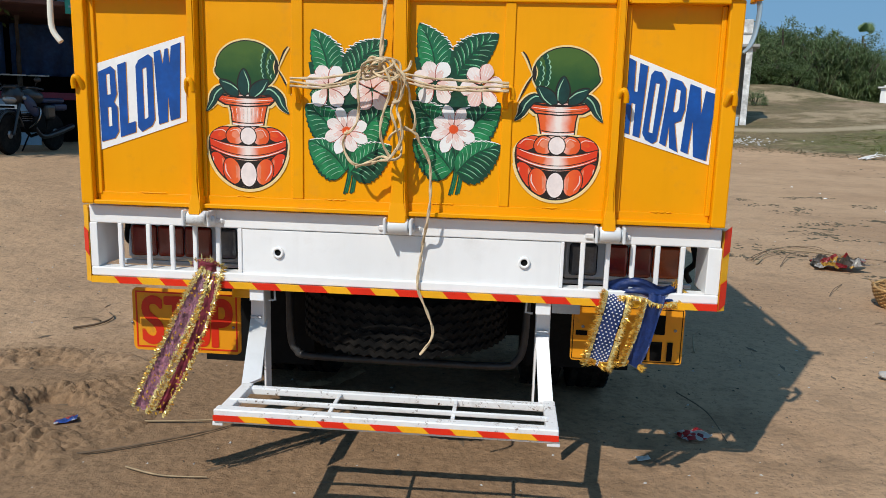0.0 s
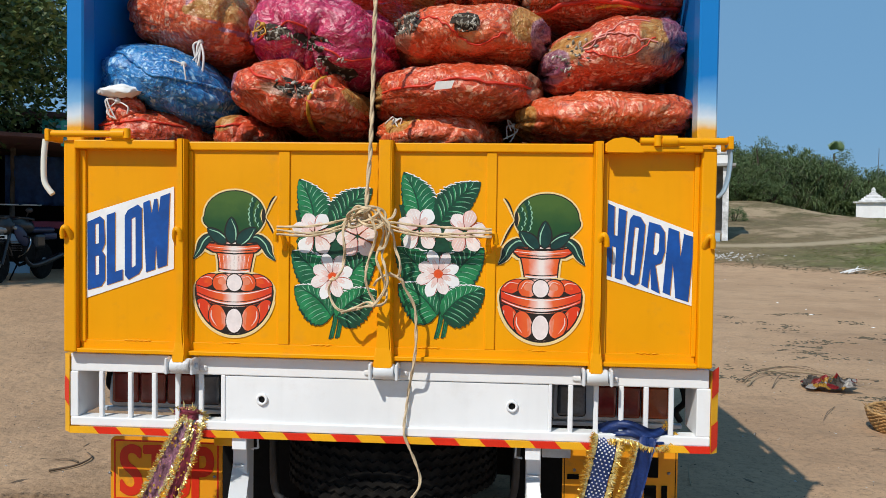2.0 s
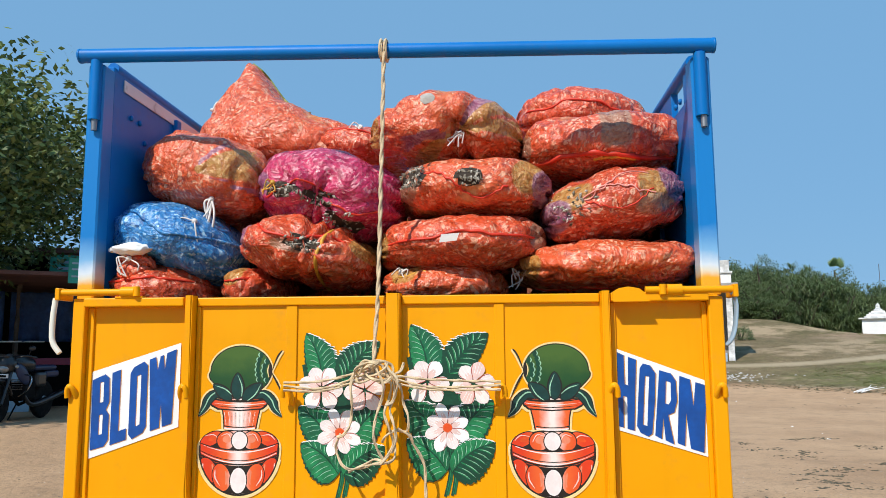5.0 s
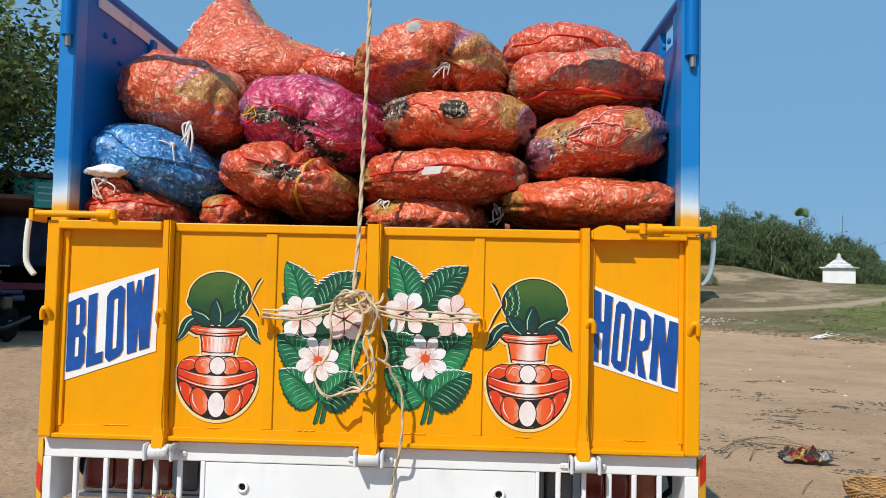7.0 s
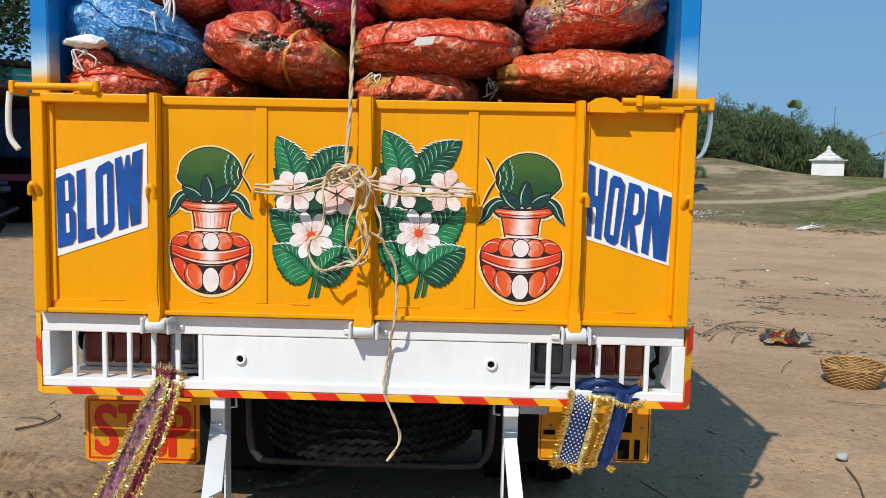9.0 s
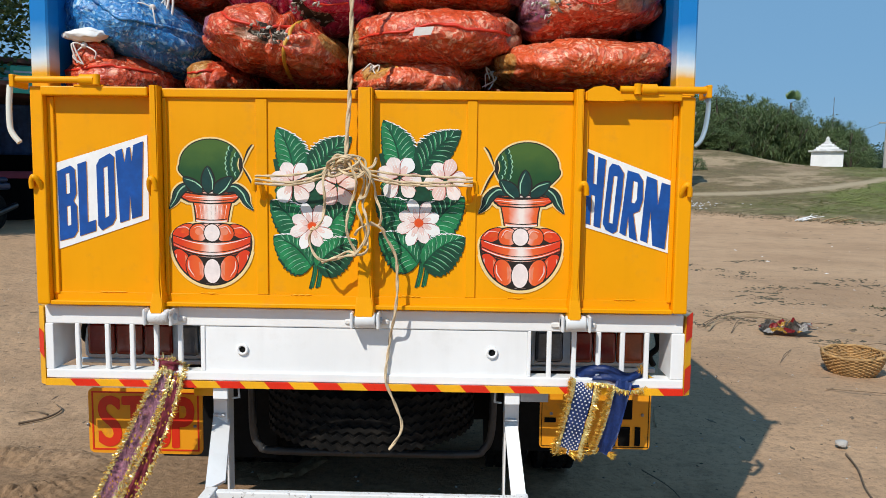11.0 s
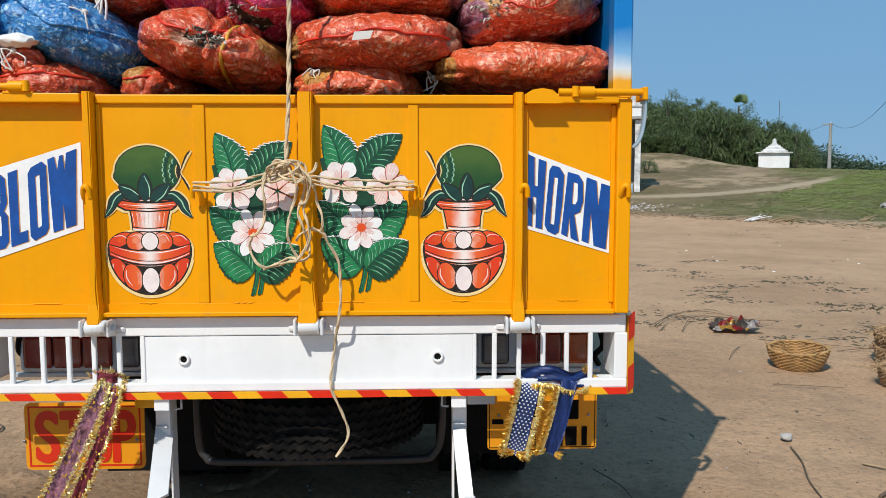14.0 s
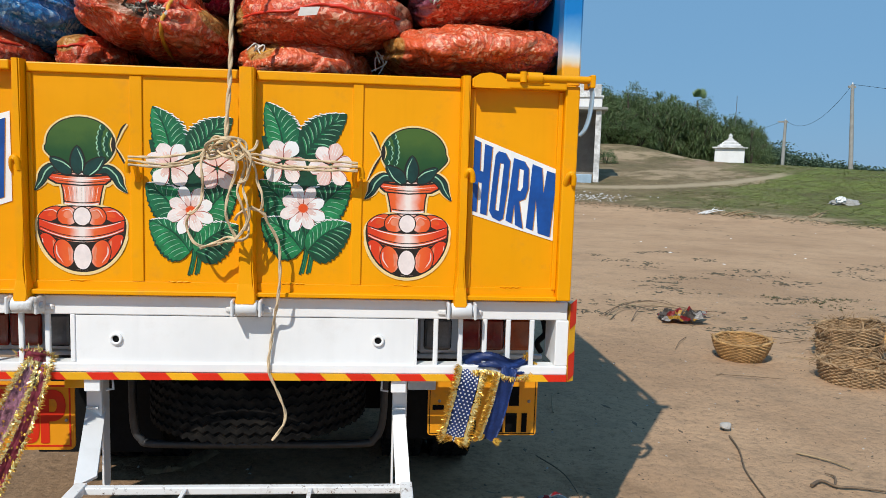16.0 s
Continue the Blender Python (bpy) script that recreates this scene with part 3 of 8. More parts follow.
for x, w in ((-0.704, 0.032), (-0.010, 0.052), (0.706, 0.032)):
    ch = bmesh.new()
    steps = [(1.806, 0.046), (1.30, 0.046), (1.16, 0.046), (1.11, 0.048), (1.075, 0.053), (1.045, 0.058)]
    rows = []
    for z, dep in steps:
        flare = 0.0 if z > 1.15 else (1.15 - z) * 0.10
        rows.append([ch.verts.new(p) for p in ((x - flare, -0.002, z), (x - flare + 0.004, -dep, z), (x + w + flare - 0.004, -dep, z), (x + w + flare, -0.002, z))])
    for a, b in zip(rows, rows[1:]):
        for k in range(3):
            ch.faces.new((a[k], a[k + 1], b[k + 1], b[k]))
    ch.faces.new(rows[0])
    ch.faces.new(rows[-1])
    bmesh.ops.bevel(ch, geom=[e for e in ch.edges if abs(e.verts[0].co.z - e.verts[1].co.z) > 0.01], offset=0.005, segments=2, affect="EDGES")
    part("channel", ch, YELLOW, tailgate)
for x0, x1 in ((-0.357, -0.318), (0.354, 0.388)):
    part("rib", B((x0, -0.007, 1.106), (x1, 0.004, 1.770), 0.003), YELLOW, tailgate)
for x0, x1 in ((-1.062, -1.040), (-0.671, -0.658), (0.739, 0.756), (1.036, 1.052)):
    part("fold", B((x0, -0.010, 1.10), (x1, 0.004, 1.768), 0.003), YELLOW, tailgate)

# weld beads along the lower lip
for x0, n in ((-0.90, 9), (-0.55, 6), (-0.24, 7), (0.12, 8), (0.50, 6), (0.86, 7)):
    pts = [(x0 + k * 0.0055, -0.006 + 0.001 * math.sin(k * 3.1), 1.108 + 0.001 * math.sin(k * 1.7)) for k in range(2 * n)]
    part("weld_bead", T(pts, lambda t: 0.0026 + 0.001 * math.sin(t * 61), 7), YELLOW, tailgate)

# rope hooks
for x, s in ((-1.088, 1), (-0.700, -1), (-0.338, 1), (0.372, -1), (0.735, -1), (1.074, -1)):
    z = 1.488
    pts = spline([(x + 0.006 * s, -0.006, z - 0.050), (x + 0.010 * s, -0.030, z - 0.024), (x + 0.004 * s, -0.046, z + 0.004), (x - 0.006 * s, -0.050, z + 0.012), (x - 0.014 * s, -0.048, z - 0.002), (x - 0.016 * s, -0.042, z - 0.026)], 5)
    part("rope_hook", T(pts, 0.0092, 8), YELLOW, tailgate, "yellow bent-bar rope hook")

# hinges under the channels
for x in (-0.684, 0.019, 0.728):
    hg = bmesh.new()
    lathe(hg, [(0.001, x - 0.034), (0.024, x - 0.034), (0.026, x - 0.030), (0.026, x + 0.030), (0.024, x + 0.034), (0.001, x + 0.034)], 20, "x", 0, (0, -0.035, 1.030))
    knuckle = part("hinge", hg, RUSTWHITE, truck, "white painted tailgate hinge")
    pin = bmesh.new()
    lathe(pin, [(0.001, x - 0.050), (0.015, x - 0.050), (0.018, x - 0.046), (0.018, x - 0.036), (0.001, x - 0.035)], 12, "x", 0, (0, -0.035, 1.030))
    part("pin", pin, GALV, knuckle, "greasy steel hinge pin")
    pin = bmesh.new()
    lathe(pin, [(0.001, x + 0.035), (0.020, x + 0.036), (0.020, x + 0.044), (0.012, x + 0.046), (0.012, x + 0.056), (0.001, x + 0.057)], 6, "x", 0, (0, -0.035, 1.030))
    part("nut", pin, GALV, knuckle, "greasy steel nut")
    for s in (-1, 1):
        lug = bmesh.new()
        cx = x + s * 0.045
        box(lug, (cx - 0.005, -0.062, 1.002), (cx + 0.005, 0.036, 1.058), 0.003)
        box(lug, (min(cx, cx + s * 0.032), -0.002, 1.004), (max(cx, cx + s * 0.032), 0.034, 1.026), 0.006)
        part("lug", lug, RUSTWHITE, knuckle)

# latch pipes along the top edge, and the levers that hang from their ends
for x0, x1, z, kn in ((-1.150, -0.895, 1.820, -0.90), (0.850, 1.135, 1.806, 0.945)):
    lp = bmesh.new()
    tube(lp, [(x0, -0.045, z), (x1, -0.045, z)], 0.0118, 12)
    pipe = part("latch_pipe", lp, YELLOW, truck, "yellow latch pipe on the tailgate top")
    cl = bmesh.new()
    tube(cl, [(kn - 0.026, -0.045, z), (kn + 0.022, -0.045, z)], 0.0185, 14)
    tube(cl, [(kn + (0.030 if kn < 0 else -0.040), -0.052, z - 0.016), (kn + (0.030 if kn < 0 else -0.040), -0.052, z + 0.018)], 0.012, 10)
    box(cl, (kn - 0.05, -0.05, z - 0.024), (kn + 0.05, -0.01, z - 0.015), 0.003)
    part("clamp", cl, YELLOW, pipe)
    end = x0 if x0 < 0 else x1
    part("stop_plate", B((end - 0.008, -0.062, z - 0.026), (end + 0.008, 0.03, z + 0.016), 0.003), YELLOW, pipe)
bent = bmesh.new()
rim = [(0.744, 1.768), (0.742, 1.800), (0.762, 1.812), (0.795, 1.817), (0.828, 1.811), (0.842, 1.800), (0.862, 1.768)]
fr = [bent.verts.new((px, -0.060, pz)) for px, pz in rim]
bk = [bent.verts.new((px, -0.049, pz)) for px, pz in rim]
bent.faces.new(fr)
bent.faces.new(bk)
for k in range(len(rim)):
    j = (k + 1) % len(rim)
    bent.faces.new((fr[k], fr[j], bk[j], bk[k]))
part("bracket_plate", bent, YELLOW, truck, "bent yellow bracket plate")
lever = part("lever", T(spline([(-1.160, -0.05, 1.800), (-1.163, -0.055, 1.74), (-1.160, -0.06, 1.67), (-1.150, -0.062, 1.640), (-1.128, -0.062, 1.612)], 6), 0.0098, 10), ROD, truck, "hanging white latch lever with a bent yellow tip")
st = bmesh.new()
pts = spline([(1.128, -0.03, 1.80), (1.140, -0.03, 1.76), (1.134, -0.03, 1.69), (1.120, -0.03, 1.645), (1.106, -0.025, 1.625)], 6)
tube(st, pts, 0.006, 10)
for v in st.verts:
    v.co.y = -0.028 + (v.co.y + 0.028) * 3.4
part("strap", st, SKYBLUE, truck, "pale blue hanging lever strap")

# ---- painted decoration on the tailgate ----


class Art:
    """Flat brushwork on the tailgate, in coats one over the other."""

    def __init__(self):
        self.bm = bmesh.new()
        self.mats = []
        self.coat = 0

    def index(self, m):
        if m not in self.mats:
            self.mats.append(m)
        return self.mats.index(m)

    def fill(self, pts, m):
        self.coat += 1
        y = -0.0022 - 0.000007 * self.coat
        vs = [self.bm.verts.new((p[0], y, p[1])) for p in pts]
        try:
            f = self.bm.faces.new(vs)
        except ValueError:
            return
        f.material_index = self.index(m)

    def oval(self, x, z, rx, rz, m, tilt=0.0, n=28, wob=0.0):
        c, s = math.cos(tilt), math.sin(tilt)
        pts = []
        for k in range(n):
            a = k * math.tau / n
            w = 1 + wob * noise.noise((math.cos(a) * 2 + x * 9, math.sin(a) * 2 + z * 9, 0))
            u, v = rx * math.cos(a) * w, rz * math.sin(a) * w
            pts.append((x + u * c - v * s, z + u * s + v * c))
        self.fill(pts, m)

    def stroke(self, pts, w, m, taper=True):
        pts = [Vector((p[0], p[1], 0)) for p in pts]
        line = spline(pts, 4) if len(pts) > 2 else pts
        a, b = [], []
        n = len(line) - 1
        for i, p in enumerate(line):
            d = (line[min(i + 1, n)] - line[max(i - 1, 0)]).normalized()
            k = 1.0 if not taper else max(0.12, math.sin(math.pi * (0.12 + 0.86 * i / n)))
            off = Vector((-d.y, d.x, 0)) * w * 0.5 * k
            a.append(p + off)
            b.append(p - off)
        self.fill([(p.x, p.y) for p in a + b[::-1]], m)

    def end(self, name, label):
        ob = finish(name, self.bm, self.mats, tailgate, label)
        return ob


def rib_line(base, tip, bend, n=12):
    """Points of a gently bent midrib, with the unit vector to its left."""
    b, t = Vector((*base, 0)), Vector((*tip, 0))
    d = t - b
    side = Vector((-d.y, d.x, 0)).normalized()
    return [b + d * (i / n) + side * bend * d.length * math.sin(math.pi * i / n) for i in range(n + 1)], side, d


def on_line(mid, u):
    n = len(mid) - 1
    i = min(n - 1, int(u * n))
    return mid[i].lerp(mid[i + 1], u * n - i)


def petal_shape(art, base, tip, wide, m, grow=0.0, full=1.4):
    """A drop-shaped touch of the brush from a narrow base to a round tip."""
    mid, side, d = rib_line(base, tip, 0.0, 4)
    e = d.normalized() * grow
    left, right = [], []
    for i in range(15):
        u = i / 14
        w = wide * 0.5 * max(0.0, math.sin(math.pi * u ** full)) ** 0.72 + (grow if 0 < i < 14 else 0)
        c = on_line(mid, u) + e * (2 * u - 1)
        left.append(c + side * w)
        right.append(c - side * w)
    art.fill([(q.x, q.y) for q in left + right[::-1][1:-1]], m)


def leaf_shape(art, base, tip, wl, wr, tones, dashes=0, bend=0.08, veins=9, salt=0.0):
    """A broad pointed leaf with notched edges, fanned brush veins and, on one edge, white dashes."""
    mid, side, d = rib_line(base, tip, bend)
    ax = d.normalized()
    half = lambda u, s: (wl if s > 0 else wr) * (u + 0.02) ** 0.5 * (1.0 - u) ** 0.85 / 0.41
    n = 26
    edge = {}
    for s in (1, -1):
        edge[s] = []
        for i in range(n + 1):
            u = i / n
            w = half(u, s) * (1 + 0.06 * math.sin(i * 2.6 + salt) + 0.04 * noise.noise((i * 0.7, salt, s)))
            edge[s].append(on_line(mid, u) + side * s * w)
    art.fill([(q.x, q.y) for q in edge[1] + edge[-1][::-1]], PAINT_DEEP)
    for s, m in ((1, tones[0]), (-1, tones[1])):
        art.fill([(q.x, q.y) for q in [on_line(mid, 0.97 * i / n) for i in range(n)] + [edge[s][i].lerp(on_line(mid, i / n), 0.10) for i in range(n - 1, 0, -1)]], m)
    for s in (1, -1):
        for i in range(veins):
            u = 0.04 + i * 0.80 / veins
            p = on_line(mid, u)
            u2 = min(0.97, u + 0.16 + 0.03 * noise.noise((i, salt, 3.0 * s)))
            e = on_line(mid, u2) + side * s * half(u2, s) * (0.80 + 0.12 * noise.noise((i * 1.7, salt, s)))
            c = p.lerp(e, 0.55) + ax * d.length * 0.025
            art.stroke([(q.x, q.y) for q in (p, c, e)], 0.0052, (PAINT_GREEN, PAINT_EMERALD)[i % 2])
            art.stroke([(q.x + 0.003, q.y) for q in (p.lerp(c, 0.35), c, e)], 0.0019, PAINT_LIGHT)
    art.stroke([(q.x, q.y) for q in mid[::2]], 0.0050, PAINT_DEEP)
    if dashes:
        for i in range(9, n):
            for h in (0.0,):
                p = edge[dashes][i].lerp(edge[dashes][i + 1], h)
                q = p + side * dashes * 0.0035 - ax * 0.004
                r = p - side * dashes * 0.0075 + ax * 0.004
                art.stroke([(q.x, q.y), (p.x, p.y), (r.x, r.y)], 0.0034, PAINT_WHITE)


def blossom(art, x, z, petals, wide, tints, heart=0.0):
    """Round petals given by angle in degrees and length."""
    for i, (deg, length) in enumerate(petals):
        a = radians(deg)
        c, s = math.cos(a), math.sin(a)
        base, tip = (x + c * 0.006, z + s * 0.006), (x + c * length, z + s * length)
        w = wide * (0.95 + 0.12 * noise.noise((x * 40 + i, z * 9, 2)))
        petal_shape(art, base, tip, w, tints[i % len(tints)], 0.0, 1.55)
        petal_shape(art, base, (x + c * length * 0.62, z + s * length * 0.62), w * 0.42, PAINT_PINK, 0.0, 1.2)
        for k in (-1, 0, 1):
            art.stroke([(x + c * length * 0.45 - s * k * w * 0.16, z + s * length * 0.45 + c * k * w * 0.16), (x + c * length * 0.93 - s * k * w * 0.24, z + s * length * 0.93 + c * k * w * 0.24)], w * 0.13, PAINT_WHITE)
        art.stroke([base, (x + c * length * 0.5 - s * w * 0.40, z + s * length * 0.5 + c * w * 0.40), (x + c * length * 0.88 - s * w * 0.43, z + s * length * 0.88 + c * w * 0.43)], 0.0032, PAINT_ROSE)
    if heart:
        art.oval(x, z, heart * 1.15, heart * 1.1, PAINT_BLUSH, 0, 14)
        art.oval(x, z, heart, heart * 0.95, PAINT_ORANGE, 0, 14, 0.2)


def painted_pot(cx, s):
    """A festive pitcher with a coconut and leaves; s = 1 or -1 turns the nut's tip. Drawn on a grid of small squares."""
    q = 0.000648
    flare = flute_paint(cx)
    lean = -26 if s > 0 else 0
    art = Art()
    P = lambda u, v: (cx - s * (u - 275) * q, 1.2737 - (v - 638) * q)
    L = lambda pts: [P(*p) for p in pts]

    def oval(u, v, ru, rv, m, tilt=0.0, n=28):
        art.oval(*P(u, v), ru * q, rv * q, m, -s * tilt, n)

    def belly(grow):
        pts = []
        for i in range(56):
            a = i * math.tau / 56
            c, e = math.cos(a), math.sin(a)
            k = 0.86 if e > 0 else 1.0
            pts.append((275 + (212 + grow) * math.copysign(abs(c) ** k, c), 612 - e * ((92 if e > 0 else 238) + grow)))
        return L(pts)

    def nut(grow):
        pts = []
        for i in range(56):
            a = i * math.tau / 56
            k = 1 + 0.075 * math.exp(-((a - 6.06) / 0.22) ** 2)
            pts.append((300 + lean + (163 * k + grow) * math.cos(a), 214 - (130 * k + grow) * math.sin(a)))
        return L(pts)

    def arc(v, sag, wide, n=18):
        return [(275 + wide * (2 * i / n - 1), v + sag * (1 - (2 * i / n - 1) ** 2)) for i in range(n + 1)]

    def between(low, high, m):
        art.fill(L(low) + L(high)[::-1], m)

    def neck(g):
        return L([(165 - g, 404), (176 - g, 450), (188 - g, 516), (357 + g, 516), (362 + g, 450), (372 + g, 404)])

    def lip(g):
        return L([(122 - g, 366 - g), (200, 357 - g), (275, 355 - g), (350, 357 - g), (440 + g, 366 - g), (428 + g, 392 + g), (392 + g, 411 + g), (275, 419 + g), (158 - g, 411 + g), (134 - g, 392 + g)])
    droop = ([(205, 352), (150, 336), (104, 372), (84, 415), (52, 452)], [(362, 346), (408, 334), (446, 362), (468, 408), (497, 450)])
    # cream halo, then dark outlines
    for shape in (belly, neck, lip, nut):
        art.fill(shape(14 if shape is not nut else 12), PAINT_CREAM)
    for d in droop:
        art.stroke(L(d), 74 * q, PAINT_CREAM)
    art.fill(nut(3.5), PAINT_DARK)
    art.fill(nut(-2), PAINT_NUT)
    art.fill(belly(3), PAINT_DARK)
    art.fill(belly(-5), flare)
    art.fill(neck(4), PAINT_DARK)
    art.fill(neck(-3), flare)
    if s > 0:
        for u in range(206, 350, 20):
            art.stroke(L([(275 + (u - 275) * 1.18, 428), (u, 500)]), 7 * q, PAINT_WHITE)
            art.stroke(L([(275 + (u - 266) * 1.18, 430), (u + 10, 500)]), 3 * q, PAINT_DARK)
    art.stroke(L(arc(498, 8, 84)), 5 * q, PAINT_DARK, False)
    art.stroke(L(arc(509, 8, 82)), 8 * q, PAINT_PETAL, False)
    art.fill(lip(4), PAINT_DARK)
    art.fill(lip(-3), flare)
    art.stroke(L(arc(392, 12, 140)), 5 * q, PAINT_DARK)
    art.stroke(L(arc(380, 10, 146)), 4 * q, PAINT_PETAL)
    art.stroke(L(arc(364, 8, 140)), 13 * q, PAINT_DARK)
    # shoulder petals
    between(arc(560, 0, 178), arc(594, 34, 196), PAINT_DARK)
    for u, v, ru, rv, t, m in ((126, 566, 62, 31, 0.46, flare), (424, 566, 62, 31, -0.46, flare), (206, 573, 48, 46, 0.25, flare), (344, 573, 48, 46, -0.25, flare), (273, 573, 41, 45, 0.0, PAINT_PETAL)):
        oval(u, v, ru + 5, rv + 5, PAINT_DARK, t)
        oval(u, v, ru, rv, m, t)
        if m is flare:
            oval(u - (u - 275) * 0.10, v - 8, ru * 0.55, rv * 0.42, PAINT_BLUSH if abs(u - 275) < 90 else PAINT_ORANGE, t)
            art.stroke(L([(u - ru * 0.7, v + 4), (u - ru * 0.2, v - rv * 0.72), (u + ru * 0.6, v - rv * 0.5)]), 5 * q, PAINT_PINK)
    # girdle
    between(arc(583, 36, 213), arc(650, 50, 208), PAINT_DARK)
    between(arc(590, 36, 206), arc(642, 50, 203), flare)
    art.stroke(L(arc(597, 37, 190)), 6 * q, PAINT_PETAL)
    art.stroke(L(arc(626, 50, 203)), 4 * q, PAINT_DARK, False)
    art.stroke(L(arc(636, 51, 200)), 7 * q, PAINT_PETAL)
    # petals drawn together towards the foot
    between(arc(652, 51, 206), [(88, 712), (122, 772), (176, 820), (230, 840), (275, 845), (320, 840), (374, 820), (428, 772), (462, 712)], PAINT_DARK)
    for u, v, ru, rv, t, m in ((116, 724, 41, 68, 0.52, flare), (434, 724, 41, 68, -0.52, flare), (186, 760, 46, 70, 0.26, flare), (364, 760, 46, 70, -0.26, flare), (274, 776, 43, 64, 0.0, PAINT_PETAL)):
        oval(u, v, ru + 5, rv + 4, PAINT_DARK, t)
        oval(u, v, ru, rv, m, t)
        if m is flare:
            k = 1 if u < 275 else -1
            art.stroke(L([(u - k * ru * 0.75, v - rv * 0.55), (u - k * ru * 0.72, v + 2), (u - k * ru * 0.1, v + rv * 0.66)]), 7 * q, PAINT_PINK)
            art.stroke(L([(u + k * ru * 0.45, v - rv * 0.45), (u + k * ru * 0.62, v + 12), (u + k * ru * 0.5, v + rv * 0.55)]), 12 * q, PAINT_BLUSH)
    ring = belly(11)
    art.stroke(ring[30:55:2], 17 * q, PAINT_CREAM, False)
    art.stroke(belly(0)[28:57], 8 * q, PAINT_DARK, False)
    # the nut's scaly end
    for u0, v0, count, v1 in ((212, 132, 7, 288), (180, 166, 5, 264)):
        for i in range(count):
            h = (i / (count - 1)) * 2 - 1
            u, v = u0 - 18 * h * h + lean, v0 + (v1 - v0) * (i / (count - 1))
            oval(u, v, 13, 17, PAINT_DEEP, 0.0, 12)
            art.stroke(L([(u + 6, v - 14), (u + 13, v - 2), (u + 5, v + 12)]), 6 * q, PAINT_LIGHT)
    oval(143 + lean, 214, 11, 40, PAINT_DARK)
    art.stroke(L([(150 + lean, 180), (157 + lean, 214), (149 + lean, 250)]), 6 * q, PAINT_CREAM)
    for line in ([(80, 108), (104, 140), (133, 212)], [(134, 226), (100, 285), (66, 356)]):
        art.stroke(L([(u - 7 + lean, v + 3) for u, v in line]), 15 * q, PAINT_CREAM)
        art.stroke(L([(u + lean, v) for u, v in line]), 10 * q, PAINT_DARK)
    # mango leaves round the mouth
    for d in droop:
        art.stroke(L(d), 56 * q, PAINT_DARK)
        art.stroke(L(d), 45 * q, PAINT_LEAF)
        art.stroke(L([(u + (4 if d is droop[0] else -4), v - 9) for u, v in d]), 7 * q, PAINT_LIGHT)
    for b, t, w in (((262, 362), (158, 280), 66), ((322, 362), (420, 284), 60), ((290, 364), (291, 224), 70)):
        petal_shape(art, P(*b), P(*t), w * q, PAINT_DARK, 4 * q, 0.85)
        petal_shape(art, P(*b), P(*t), w * q * 0.92, PAINT_LEAF, 0.0, 0.85)
        du, dv = t[0] - b[0], t[1] - b[1]
        k = w * 0.33 / math.hypot(du, dv)
        art.stroke(L([(b[0] + du * 0.12 + dv * k, b[1] + dv * 0.12 - du * k), (b[0] + du * 0.5 + dv * k, b[1] + dv * 0.5 - du * k), (b[0] + du * 0.92, b[1] + dv * 0.92)]), 6 * q, PAINT_LIGHT)
    art.end("pot_painting", "painted red pitcher with a green coconut and leaves")


painted_pot(-0.512, 1)
painted_pot(0.541, -1)


def bouquet(cx, cz, size):
    """A spray of leaves and blossoms on two stems, round the middle of its lowest blossom."""
    art = Art()
    q = 0.000794 * size
    P = lambda u, v: (cx + (u - 675) * q, cz - (v - 485) * q)
    # ground coat between the leaves
    art.fill([P(*p) for p in ((500, 190), (600, 170), (652, 200), (700, 190), (800, 210), (790, 300), (845, 360), (790, 400), (835, 470), (780, 540), (740, 640), (620, 645), (560, 560), (530, 480), (520, 420), (510, 360), (520, 300))], PAINT_DEEP)
    for pts in (((684, 575), (684, 680), (664, 772)), ((706, 575), (708, 680), (694, 768))):
        art.stroke([P(u + 6, v - 6) for u, v in pts], 0.014, PAINT_EMERALD, False)
        art.stroke([P(*p) for p in pts], 0.0095, PAINT_DEEP, False)
        art.stroke([P(u + 2, v) for u, v in pts], 0.0030, PAINT_GREEN)
    G, M, D = PAINT_GREEN, PAINT_EMERALD, PAINT_DEEP
    for i, (b, t, wl, wr, tones, dash, bend) in enumerate((
        ((575, 330), (505, 330), 40, 40, (M, D), 0, 0.0), ((720, 340), (850, 350), 50, 50, (D, M), 0, 0.0),
        ((592, 268), (518, 46), 66, 82, (G, M), -1, -0.08), ((682, 268), (854, 86), 76, 74, (D, D), 1, 0.08),
        ((640, 545), (487, 372), 88, 74, (M, G), -1, -0.08), ((716, 545), (872, 370), 76, 92, (D, G), 1, 0.08),
        ((672, 668), (500, 532), 104, 60, (G, M), -1, -0.10), ((694, 672), (880, 546), 60, 104, (G, D), 1, 0.10))):
        leaf_shape(art, P(*b), P(*t), wl * q, wr * q, tones, dash, bend, 8, i + cx * 10)
    W, T = PAINT_WHITE, PAINT_PETAL
    blossom(art, *P(590, 292), ((115, 0.074), (58, 0.076), (165, 0.080), (352, 0.076), (235, 0.080), (305, 0.080)), 0.054, (T, W, T))
    blossom(art, *P(788, 302), ((125, 0.070), (72, 0.076), (190, 0.074), (10, 0.072), (245, 0.074), (305, 0.078)), 0.052, (T, PAINT_PINK, T))
    blossom(art, *P(675, 487), tuple((20 + 45 * k, 0.074 + 0.006 * (k % 3)) for k in range(8)), 0.043, (W, T, W, T, T), 0.0145)
    art.end("bouquet_painting", "painted spray of white blossoms and green leaves")


bouquet(-0.1675, 1.345, 0.95)
bouquet(0.195, 1.361, 0.98)


